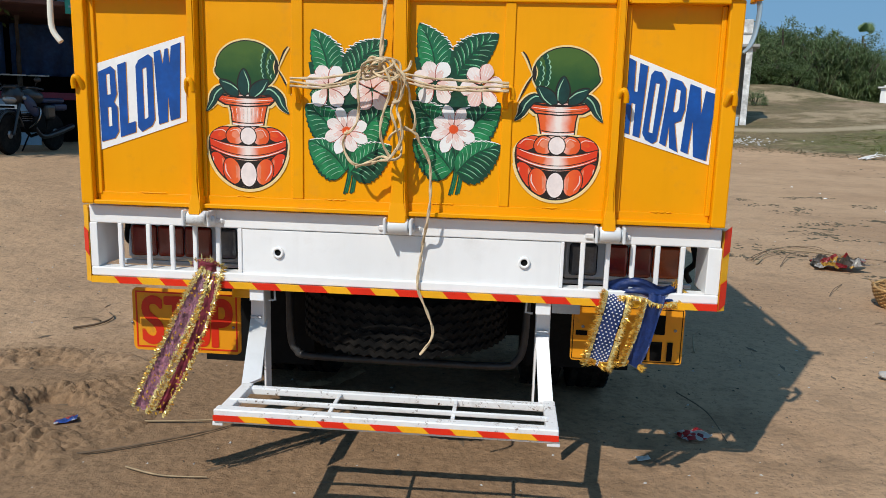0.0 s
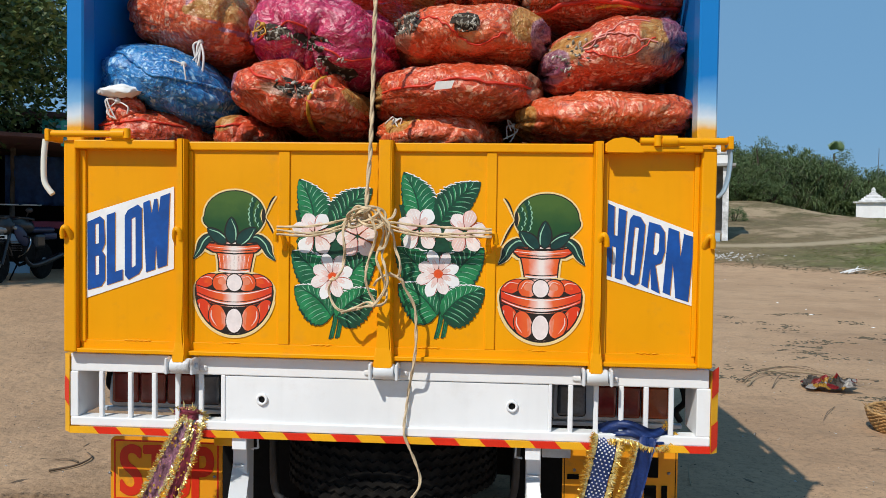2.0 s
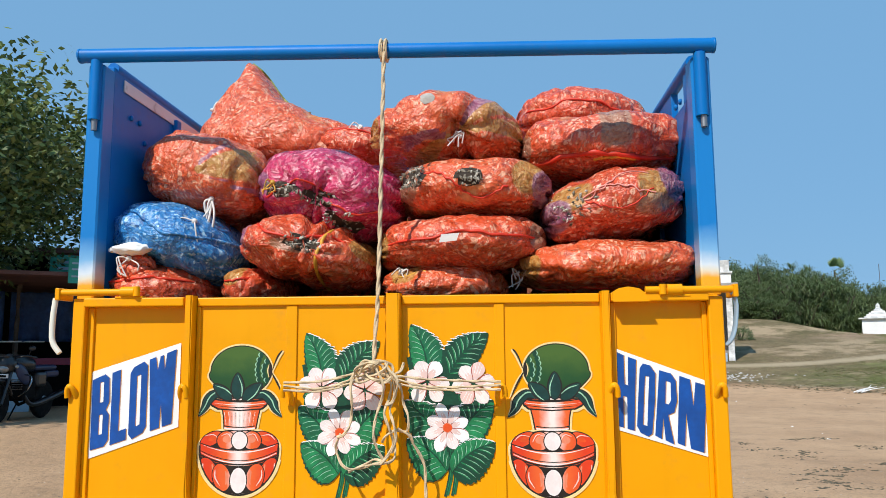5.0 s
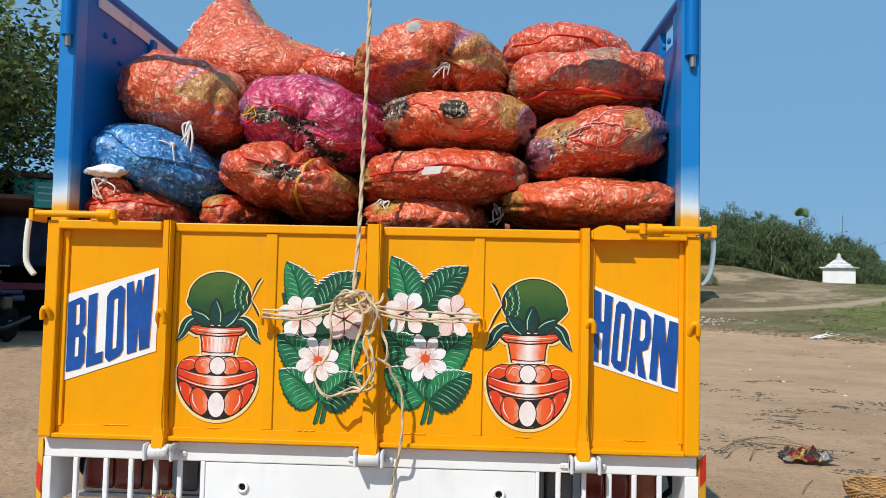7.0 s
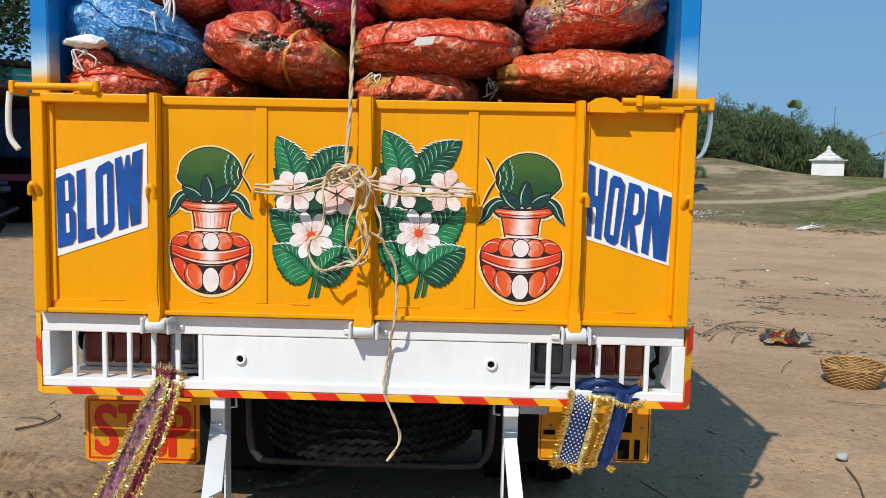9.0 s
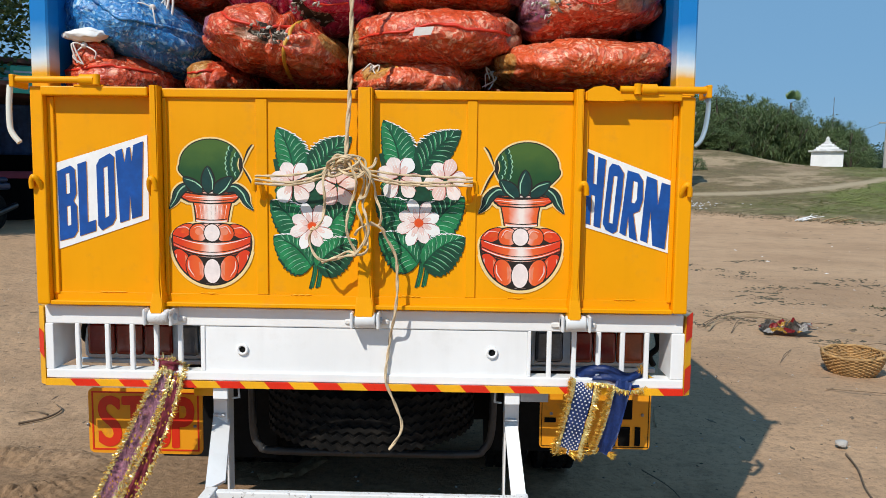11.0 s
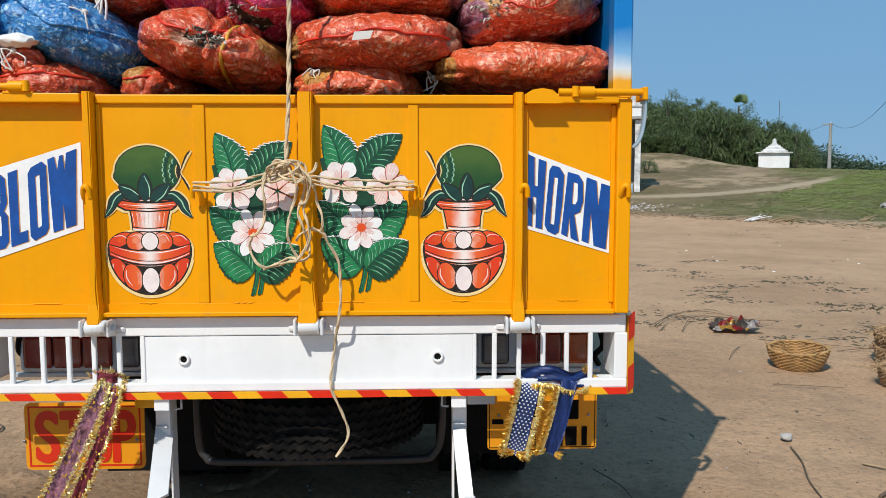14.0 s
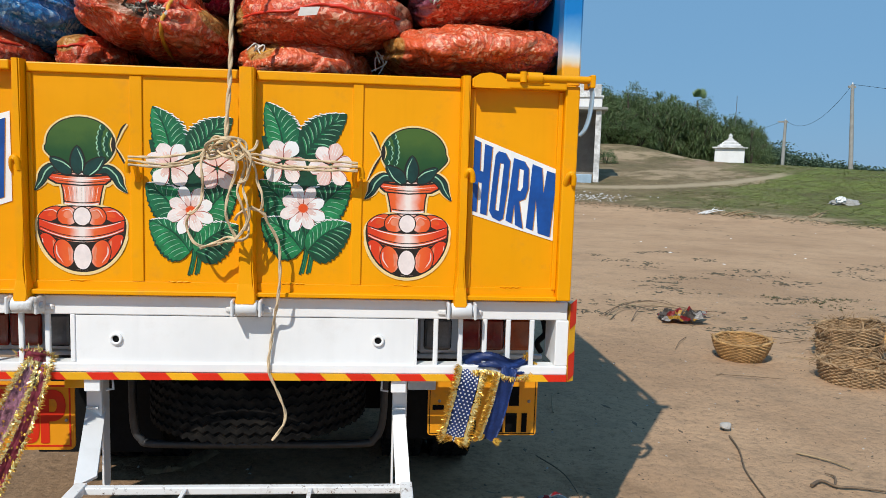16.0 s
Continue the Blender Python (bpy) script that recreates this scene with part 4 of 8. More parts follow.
def glyphs(text, size=1.0, bold=0.0):
    """Flat triangles of each letter of the built-in font, in a unit square."""
    out = []
    for ch in text:
        cu = bpy.data.curves.new("letter", "FONT")
        cu.body = ch
        cu.size = 1.0
        cu.offset = bold
        cu.resolution_u = 6
        ob = bpy.data.objects.new("letter", cu)
        scene.collection.objects.link(ob)
        dg = bpy.context.evaluated_depsgraph_get()
        me = bpy.data.meshes.new_from_object(ob.evaluated_get(dg))
        vs = [v.co.copy() for v in me.vertices]
        fs = [tuple(p.vertices) for p in me.polygons]
        bpy.data.objects.remove(ob)
        bpy.data.curves.remove(cu)
        bpy.data.meshes.remove(me)
        x0, x1 = min(v.x for v in vs), max(v.x for v in vs)
        y0, y1 = min(v.y for v in vs), max(v.y for v in vs)
        unit = [((v.x - x0) / (x1 - x0), (v.y - y0) / (y1 - y0)) for v in vs]
        if ch == "O":
            # squarer, as a sign painter letters it
            square = lambda a, b: (a ** 4 + b ** 4) ** -0.25 * math.hypot(a, b) if a or b else 1.0
            unit = [(0.5 + (u - 0.5) * square(u - 0.5, v - 0.5), 0.5 + (v - 0.5) * square(u - 0.5, v - 0.5)) for u, v in unit]
        out.append((unit, fs))
    return out


def letter(name, glyph, quad, y, m, parent, fat=0.0024):
    """One letter stretched into a quadrilateral: corners bottom left, bottom right, top right, top left."""
    vs, fs = glyph
    bl, br, tr, tl = [Vector((q[0], 0, q[1])) for q in quad]
    bm = bmesh.new()
    for q, (dx, dz) in enumerate(((-fat, 0), (fat, 0), (0, -fat * 0.5), (0, fat * 0.5))):
        made = []
        for u, v in vs:
            p = bl.lerp(br, u).lerp(tl.lerp(tr, u), v)
            made.append(bm.verts.new((p.x + dx, y - 0.00003 * q, p.z + dz)))
        for f in fs:
            try:
                bm.faces.new([made[i] for i in f])
            except ValueError:
                pass
    return finish(name, bm, m, parent)


def sign_word(corners, letters, label):
    """A word in heavy brush letters on a slanted white panel. Letters are outlines and counters in shares of the panel's width and height."""
    tl, tr, br, bl = [Vector((x, 0, z)) for x, z in corners]
    place = lambda u, v: tl.lerp(tr, u).lerp(bl.lerp(br, u), v)
    bm = bmesh.new()
    bm.faces.new([bm.verts.new((p.x, -0.0025, p.z)) for p in (bl, br, tr, tl)])
    panel = finish("lettering_panel", bm, PAINT_WHITE, tailgate, label)
    for outline_pts, counters in letters:
        bm = bmesh.new()
        for pts, y, mi, dx, dz in [(outline_pts, -0.0030, 0, 0.0032, -0.0016), (outline_pts, -0.0034, 1, 0, 0)] + [(c, -0.0038, 0, 0, 0) for c in counters] + [(c, -0.0042, 2, 0.0026, -0.001) for c in counters]:
            f = bm.faces.new([bm.verts.new((q.x + dx, y, q.z + dz)) for q in (place(u, v) for u, v in pts)])
            f.material_index = mi
        finish("letter", bm, [PAINT_EDGE, PAINT_BLUE, PAINT_WHITE], panel)


sign_word(((-1.050, 1.544), (-0.726, 1.645), (-0.726, 1.360), (-1.048, 1.250)), (
    (((0.04, 0.10), (0.18, 0.08), (0.225, 0.14), (0.235, 0.42), (0.20, 0.50), (0.235, 0.57), (0.235, 0.86), (0.19, 0.92), (0.04, 0.91)),
     (((0.128, 0.16), (0.160, 0.16), (0.160, 0.39), (0.128, 0.39)), ((0.128, 0.54), (0.160, 0.54), (0.160, 0.76), (0.128, 0.76)))),
    (((0.255, 0.09), (0.350, 0.085), (0.345, 0.80), (0.430, 0.80), (0.430, 0.93), (0.255, 0.93)), ()),
    (((0.455, 0.17), (0.490, 0.11), (0.600, 0.08), (0.645, 0.14), (0.645, 0.86), (0.610, 0.92), (0.495, 0.95), (0.455, 0.88)),
     (((0.532, 0.23), (0.568, 0.22), (0.568, 0.80), (0.532, 0.81)),)),
    (((0.66, 0.08), (0.73, 0.07), (0.755, 0.24), (0.78, 0.08), (0.815, 0.08), (0.832, 0.26), (0.85, 0.07), (0.955, 0.06), (0.925, 0.93), (0.82, 0.93), (0.803, 0.64), (0.79, 0.93), (0.69, 0.93)), ()),
), "white panel lettered in blue")
sign_word(((0.745, 1.620), (1.051, 1.507), (1.048, 1.265), (0.751, 1.354)), (
    (((0.035, 0.04), (0.11, 0.05), (0.105, 0.41), (0.14, 0.41), (0.155, 0.05), (0.24, 0.05), (0.185, 0.95), (0.11, 0.95), (0.125, 0.56), (0.085, 0.56), (0.07, 0.95), (0.01, 0.95)), ()),
    (((0.275, 0.14), (0.31, 0.07), (0.385, 0.06), (0.44, 0.14), (0.42, 0.5), (0.375, 0.92), (0.33, 0.97), (0.25, 0.95), (0.215, 0.88), (0.245, 0.5)),
     (((0.328, 0.22), (0.362, 0.21), (0.340, 0.5), (0.316, 0.84), (0.282, 0.84), (0.305, 0.5)),)),
    (((0.48, 0.08), (0.60, 0.07), (0.65, 0.14), (0.655, 0.40), (0.62, 0.56), (0.555, 0.62), (0.605, 0.97), (0.515, 0.95), (0.50, 0.68), (0.475, 0.95), (0.405, 0.93)),
     (((0.545, 0.19), (0.585, 0.19), (0.580, 0.42), (0.555, 0.48), (0.530, 0.48)),)),
    (((0.69, 0.06), (0.80, 0.06), (0.825, 0.39), (0.855, 0.07), (0.97, 0.06), (0.92, 0.96), (0.78, 0.96), (0.745, 0.52), (0.72, 0.95), (0.64, 0.94)), ()),
), "white panel lettered in blue")

# ---- rear bumper beam ----
beam = part("bumper_beam", B((-1.122, 0.040, 0.985), (1.112, 0.095, 1.050), 0.004), WHITE, truck, "white steel rear beam with lamp guards")
part("lower_rail", B((-1.122, 0.036, 0.790), (1.118, 0.10, 0.822), 0.004), WHITE, beam)
for x0, x1 in ((-1.124, -1.094), (1.072, 1.118)):
    part("end_plate", B((x0, 0.038, 0.822), (x1, 0.20, 0.985), 0.003), WHITE, beam)
for x0, x1 in ((-0.572, -0.556), (0.576, 0.588)):
    part("stile", B((x0, 0.040, 0.822), (x1, 0.085, 0.985), 0.003), WHITE, beam)
for x in (-1.010, -0.904, -0.816, -0.730, -0.645, 0.651, 0.737, 0.822, 0.905, 0.989):
    part("guard_bar", B((x - 0.0085, 0.040, 0.820), (x + 0.0085, 0.056, 0.987), 0.004), WHITE, beam)
cov = bmesh.new()
box(cov, (-0.556, 0.044, 0.820), (0.576, 0.052, 0.983), 0.002)
cover = part("cover_plate", cov, WHITE, beam)
for x, z in ((-0.424, 0.903), (0.452, 0.906)):
    rg = bmesh.new()
    lathe(rg, [(0.012, 0.043), (0.012, 0.0355), (0.019, 0.0350), (0.021, 0.038), (0.021, 0.0435)], 24, "y", 0, (x, 0, z))
    part("grommet", rg, WHITE, cover, smooth=False)
    hl = bmesh.new()
    lathe(hl, [(0.001, 0.0425), (0.0125, 0.0425), (0.0125, 0.0430), (0.001, 0.0430)], 20, "y", 0, (x, 0, z))
    part("hole", hl, BLACK, cover, "dark bolt hole")


def hazard_strip(parent, a, b, height, seg, lean=0.03, start=0, depth=0.006, normal=(0, -1, 0), name="hazard_strip"):
    """Red and amber slanted tape along a flat bar from a to b."""
    a, b = Vector(a), Vector(b)
    n = max(1, round((b - a).length / seg))
    along = (b - a) / n
    up = Vector(normal).cross((b - a).normalized())
    up = up if up.z > 0 or abs(up.z) < 1e-3 else -up
    nn = Vector(normal) * depth
    for i in range(n):
        sl0 = 0.0 if i == 0 else lean
        sl1 = 0.0 if i == n - 1 else lean
        d = along.normalized()
        p = [a + along * i, a + along * (i + 1)]
        q = [p[0] - d * sl0, p[1] - d * sl1, p[1] + up * height, p[0] + up * height]
        bm = bmesh.new()
        fr = [bm.verts.new(v + nn) for v in q]
        bk = [bm.verts.new(v) for v in q]
        bm.faces.new(fr)
        for k in range(4):
            bm.faces.new([fr[k], fr[(k + 1) % 4], bk[(k + 1) % 4], bk[k]])
        red = (i + start) % 2 == 0
        finish("tape_stripe", bm, RED if red else TAPE, parent, "red reflective tape" if red else "amber reflective tape")


hazard_strip(beam, (-1.120, 0.034, 0.765), (1.116, 0.034, 0.768), 0.024, 0.0865, -0.022, 1)
for x in (-1.124, 1.119):
    s = -1 if x < 0 else 1
    cp = bmesh.new()
    vs = []
    for z in (0.766, 1.046):
        for px, py in ((x, 0.034), (x + s * 0.026, 0.052), (x + s * 0.026, 0.10), (x, 0.10)):
            vs.append(cp.verts.new((px, py, z)))
    for k in range(4):
        cp.faces.new((vs[k], vs[(k + 1) % 4], vs[4 + (k + 1) % 4], vs[4 + k]))
    cp.faces.new(vs[:4])
    cp.faces.new(vs[4:])
    post = part("corner_post", cp, TAPE, beam)
    n1 = Vector((s * 0.018, -0.026, 0)).normalized()
    nseg = 3
    for i in range(nseg):
        z0, z1 = 0.768 + i * 0.0927, 0.768 + (i + 1) * 0.0927
        if (i + (1 if s < 0 else 0)) % 2:
            continue
        tp = bmesh.new()
        p0, p1 = Vector((x, 0.034, 0)) + n1 * 0.002, Vector((x + s * 0.026, 0.052, 0)) + n1 * 0.002
        tp.faces.new([tp.verts.new(v) for v in (p0 + Vector((0, 0, z0)), p1 + Vector((0, 0, z0 + 0.02)), p1 + Vector((0, 0, z1 + 0.015)), p0 + Vector((0, 0, z1)))])
        part("corner_tape", tp, RED, post, "red reflective tape")

beam.location, beam.scale = (0.0045, -0.0324, 0.0191), (0.9875, 0.9875, 0.9875)

# tail lamps behind the guards
for s, x0, x1, g0, g1 in ((-1, -1.048, -0.730, -0.705, -0.632), (1, 0.748, 1.015, 0.618, 0.720)):
    lo, hi = min(x0, g0), max(x1, g1)
    hs = bmesh.new()
    box(hs, (lo - 0.022, 0.205, 0.822), (hi + 0.018, 0.265, 0.974), 0.012)
    lamp = part("tail_lamp", hs, GALV, truck, "tail lamp cluster with dark red lens in grey housing")
    cuts = ((0.0, 0.325), (0.335, 0.655), (0.665, 1.0)) if s < 0 else ((0.0, 0.30), (0.31, 0.62))
    for u0, u1 in cuts:
        part("red_lens", B((x0 + (x1 - x0) * u0, 0.190, 0.840), (x0 + (x1 - x0) * u1, 0.206, 0.958), 0.010), LENS_RED, lamp, "dark red lamp lens")
    if s > 0:
        part("amber_lens", B((x0 + (x1 - x0) * 0.63, 0.190, 0.840), (x1, 0.206, 0.958), 0.010), LENS_AMBER, lamp, "dark amber lamp lens")
    part("reverse_lens", B((g0, 0.190, 0.840), (g1, 0.206, 0.958), 0.012), LENS_GREY, lamp, "smoked clear lamp lens")
    part("lamp_bracket", B((lo - 0.05, 0.21, 0.802), (hi + 0.05, 0.235, 0.818), 0.003), GALV, lamp)
    cb = T(spline([(s * 1.06, 0.20, 0.96), (s * 1.075, 0.22, 0.90), (s * 1.05, 0.24, 0.86), (s * 1.07, 0.26, 0.82)], 5), 0.011, 8)
    part("cable", cb, BLACK, lamp, "black lamp cable")

# boards below the beam


def rounded_board(x0, x1, z0, z1, y, m, name, label, r=0.014, th=0.006):
    bm = bmesh.new()
    pts = []
    for cx, cz, a0 in ((x1 - r, z1 - r, 0), (x0 + r, z1 - r, 90), (x0 + r, z0 + r, 180), (x1 - r, z0 + r, 270)):
        for k in range(5):
            a = radians(a0 + k * 22.5)
            pts.append((cx + r * math.cos(a), cz + r * math.sin(a)))
    f = [bm.verts.new((px, y, pz)) for px, pz in pts]
    b = [bm.verts.new((px, y + th, pz)) for px, pz in pts]
    bm.faces.new(f)
    bm.faces.new(b)
    for k in range(len(f)):
        bm.faces.new((f[k], f[(k + 1) % len(f)], b[(k + 1) % len(f)], b[k]))
    return part(name, bm, m, truck, label)


def outline(parent, x0, x1, z0, z1, y, w, m):
    bm = bmesh.new()
    for lo, hi in (((x0, z0), (x1, z0 + w)), ((x0, z1 - w), (x1, z1)), ((x0, z0 + w), (x0 + w, z1 - w)), ((x1 - w, z0 + w), (x1, z1 - w))):
        box(bm, (lo[0], y, lo[1]), (hi[0], y + 0.001, hi[1]))
    part("painted_border", bm, m, parent)


BOARD = enamel("board_amber", (0.84, 0.33, 0.008), (0.30, 0.16, 0.05), 0.5, 0.45)
BOARD_RED = enamel("board_red", (0.70, 0.028, 0.006), (0.30, 0.05, 0.02), 0.3, 0.45)
BY = 0.165
stop = rounded_board(-1.040, -0.612, 0.471, 0.719, BY, BOARD, "stop_board", "amber board with the red word STOP", 0.022)
outline(stop, -1.027, -0.625, 0.483, 0.707, BY - 0.0015, 0.0062, BOARD_RED)
for glyph, (a, b) in zip(glyphs("STOP", bold=0.012), ((-1.000, -0.920), (-0.910, -0.828), (-0.812, -0.736), (-0.724, -0.646))):
    letter("letter", glyph, ((a, 0.497), (b, 0.499), (b, 0.690), (a, 0.688)), BY - 0.002, BOARD_RED, stop, 0.0045)
plate = rounded_board(0.638, 1.043, 0.525, 0.738, BY, BOARD, "number_board", "amber number board with dark painted bars")
outline(plate, 0.644, 1.037, 0.531, 0.732, BY - 0.0015, 0.0025, DARK)
for x0, x1, z0, z1 in ((0.733, 0.785, 0.630, 0.703), (0.796, 0.838, 0.630, 0.703), (0.943, 0.980, 0.630, 0.703), (0.720, 0.764, 0.530, 0.602), (0.775, 0.822, 0.530, 0.602), (0.880, 0.922, 0.530, 0.602), (0.932, 0.974, 0.530, 0.602), (0.992, 1.012, 0.530, 0.602), (0.660, 0.702, 0.614, 0.632)):
    part("bar", B((x0 - 0.005, BY - 0.0035, z0 + 0.008), (x1 - 0.005, BY - 0.0022, z1 + 0.008), 0.0), DARK, plate)
for px, pz in ((0.680, 0.655), (1.012, 0.655), (-1.042, 0.58), (-0.640, 0.58)):
    sc = bmesh.new()
    lathe(sc, [(0.001, BY - 0.0065), (0.005, BY - 0.006), (0.006, BY - 0.003), (0.006, BY - 0.0015)], 10, "y", 0, (px, 0, pz))
    part("screw", sc, STEEL, plate if px > 0 else stop)
for x0, x1 in ((-0.62, -0.50), (0.56, 0.66)):
    part("board_bracket", B((x0, 0.100, 0.715), (x1, 0.112, 0.768), 0.003), TAPE if x0 < 0 else GALV, truck)

# ---- fold-down step ----
step_front = bmesh.new()
box(step_front, (-0.560, -0.256, 0.376), (0.582, -0.216, 0.424), 0.004)
step = part("step", step_front, STEPPAINT, truck, "white steel step frame with chipped paint")
for lo, hi in (((-0.552, -0.128, 0.396), (0.556, -0.116, 0.414)), ((-0.548, 0.004, 0.378), (0.560, 0.034, 0.404))):
    part("tread_bar", B(lo, hi, 0.004), STEPPAINT, step)
for x0, x1 in ((-0.562, -0.520), (0.542, 0.584)):
    part("end_bar", B((x0, -0.218, 0.380), (x1, 0.036, 0.410), 0.004), STEPPAINT, step)
for x in (-0.195, 0.225):
    part("cross_tie", B((x, -0.218, 0.394), (x + 0.014, 0.006, 0.402), 0.002), STEPPAINT, step)
for x0, x1 in ((-0.566, -0.530), (0.545, 0.588)):
    part("end_lug", B((x0, -0.252, 0.364), (x1, -0.240, 0.378), 0.003), STEPPAINT, step)
hazard_strip(step, (-0.560, -0.258, 0.385), (0.582, -0.258, 0.387), 0.020, 0.0878, -0.022, 0, 0.003)
step.location, step.scale = (0.0257, -0.1711, 0.0944), (0.934, 0.934, 0.934)
for x, s in ((-0.540, -1), (0.534, 1)):
    leg = part("hanger", B((x - 0.026, 0.150, 0.560), (x + 0.026, 0.164, 0.800), 0.003), WHITE, truck, "white flat-bar step hanger")
    xt = x + (0.046 if s < 0 else -0.010)
    part("mounting_tab", B((xt - 0.026, 0.006, 0.732), (xt + 0.026, 0.018, 0.790), 0.003), WHITE, leg)
    part("hanger_web", B((x + (0.018 if s < 0 else -0.026), 0.164, 0.320), (x + (0.026 if s < 0 else -0.018), 0.23, 0.800), 0.002), WHITE, leg)
    br = bmesh.new()
    xb = -0.482 if s < 0 else 0.542
    turn = 0.070 if s < 0 else 0.0
    vs = [br.verts.new(p) for p in ((x - 0.026, 0.146, 0.625), (x + 0.020, 0.146 + turn, 0.632), (xb + 0.024, -0.135 + turn, 0.470), (xb - 0.024, -0.135, 0.462))]
    vb = [br.verts.new(v.co + Vector((0, 0.006, -0.010))) for v in vs]
    br.faces.new(vs)
    br.faces.new(vb)
    for k in range(4):
        br.faces.new((vs[k], vs[(k + 1) % 4], vb[(k + 1) % 4], vb[k]))
    part("gusset", br, WHITE, leg)
    part("weld_bead", T([(x - 0.022 + 0.005 * k, 0.142, 0.632 + 0.003 * math.sin(k * 2.3)) for k in range(9)], 0.006, 6), RUSTWHITE, leg)
for x in (-0.455, 0.478):
    s = 1 if x < 0 else -1
    part("catch", T([(x - 0.02 * s, 0.06, 0.764), (x + 0.010 * s, 0.06, 0.764), (x + 0.012 * s, 0.06, 0.725), (x - 0.012 * s, 0.06, 0.722)], 0.0045, 6), GALV, truck)

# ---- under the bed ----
# DARK puts the shade under the bed into the colour of these parts
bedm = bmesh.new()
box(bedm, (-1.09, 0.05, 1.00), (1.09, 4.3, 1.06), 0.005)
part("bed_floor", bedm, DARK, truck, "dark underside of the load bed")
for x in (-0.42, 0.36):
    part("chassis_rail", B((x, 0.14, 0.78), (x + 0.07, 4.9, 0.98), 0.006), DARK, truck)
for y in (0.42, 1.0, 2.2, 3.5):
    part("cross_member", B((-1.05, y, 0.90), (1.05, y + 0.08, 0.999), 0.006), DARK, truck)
# added plate: hides the sky-lit ground behind the spare wheel
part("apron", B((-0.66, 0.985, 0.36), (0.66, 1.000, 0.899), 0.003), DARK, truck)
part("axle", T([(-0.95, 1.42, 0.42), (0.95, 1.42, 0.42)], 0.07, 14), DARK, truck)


def tyre_profile(bm, R, W, axis, centre, seg=56):
    prof = [(R * 0.56, -W * 0.40), (R * 0.66, -W * 0.50), (R * 0.86, -W * 0.53), (R * 0.965, -W * 0.47), (R, -W * 0.36), (R, W * 0.36), (R * 0.965, W * 0.47), (R * 0.86, W * 0.53), (R * 0.66, W * 0.50), (R * 0.56, W * 0.40)]
    lathe(bm, prof, seg, axis, 0, centre)


def tread_ribs(R, W, axis, centre, rows=4, teeth=66):
    """Zigzag ribs round the tyre."""
    bm = bmesh.new()
    c = Vector(centre)
    place = {"z": lambda r, a, h: Vector((r * math.cos(a), r * math.sin(a), h)), "x": lambda r, a, h: Vector((h, r * math.cos(a), r * math.sin(a)))}[axis]
    for row in range(rows):
        h = W * (-0.40 + 0.76 * row / (rows - 1))
        last = None
        first = None
        n = teeth * 2
        for k in range(n):
            a = k * math.tau / n
            zz = W * 0.028 * (1 if k % 2 else -1)
            ww = W * 0.30 / rows
            ring = [bm.verts.new(c + place(r, a, h + zz + dz)) for r, dz in ((R - 0.004, -ww), (R + 0.010, -ww * 0.85), (R + 0.010, ww * 0.85), (R - 0.004, ww))]
            if last:
                for i in range(3):
                    bm.faces.new((last[i], last[i + 1], ring[i + 1], ring[i]))
            first = first or ring
            last = ring
        for i in range(3):
            bm.faces.new((last[i], last[i + 1], first[i + 1], first[i]))
    return bm


sp = bmesh.new()
tyre_profile(sp, 0.42, 0.235, "z", (-0.025, 0.575, 0.604), 72)
spare = part("spare_wheel", sp, TYRE, truck, "dusty black spare tyre slung flat under the bed", True)
part("tread", tread_ribs(0.42, 0.235, "z", (-0.025, 0.575, 0.604), 6, 62), TYRE, spare)
rim = bmesh.new()
lathe(rim, [(0.02, 0.57), (0.14, 0.58), (0.18, 0.55), (0.235, 0.56), (0.235, 0.71), (0.02, 0.69)], 28, "z", 0, (-0.025, 0.575, 0.0))
part("rim", rim, DARK, spare, smooth=True)
car = spline([(-0.515, 0.49, 0.92), (-0.515, 0.49, 0.60), (-0.510, 0.49, 0.45), (-0.485, 0.49, 0.395), (-0.42, 0.49, 0.372), (0.0, 0.50, 0.366), (0.38, 0.49, 0.372), (0.445, 0.49, 0.395), (0.475, 0.49, 0.46), (0.482, 0.49, 0.62), (0.482, 0.49, 0.92)], 6)
part("spare_carrier", T(car, 0.016, 10), PIPE, truck, "bent black pipe spare-wheel carrier")
for s in (-1, 1):
    for x in (0.83, 0.585):
        wt = bmesh.new()
        tyre_profile(wt, 0.415, 0.20, "x", (s * x, 1.42, 0.412))
        wheel = part("wheel", wt, TYRE, truck, "dusty black rear tyre", True)
        part("tread", tread_ribs(0.412, 0.20, "x", (s * x, 1.42, 0.412), 4, 60), TYRE, wheel)
        rm = bmesh.new()
        lathe(rm, [(0.02, s * x - 0.06), (0.12, s * x - 0.06), (0.16, s * x), (0.235, s * x - 0.05), (0.235, s * x + 0.06), (0.02, s * x + 0.05)], 24, "x", 0, (0, 1.42, 0.412))
        part("rim", rm, DARK, wheel, smooth=True)
    fl = bmesh.new()
    box(fl, (-1.03 if s < 0 else 0.50, 0.84, 0.205 if s < 0 else 0.265), (-0.50 if s < 0 else 0.965, 0.85, 0.90), 0.002)
    part("mud_flap", fl, BLACK, truck, "black rubber mud flap")

# added unseen plate that keeps light from the front out from underneath
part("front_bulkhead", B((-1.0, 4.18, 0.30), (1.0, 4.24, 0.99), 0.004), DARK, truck)

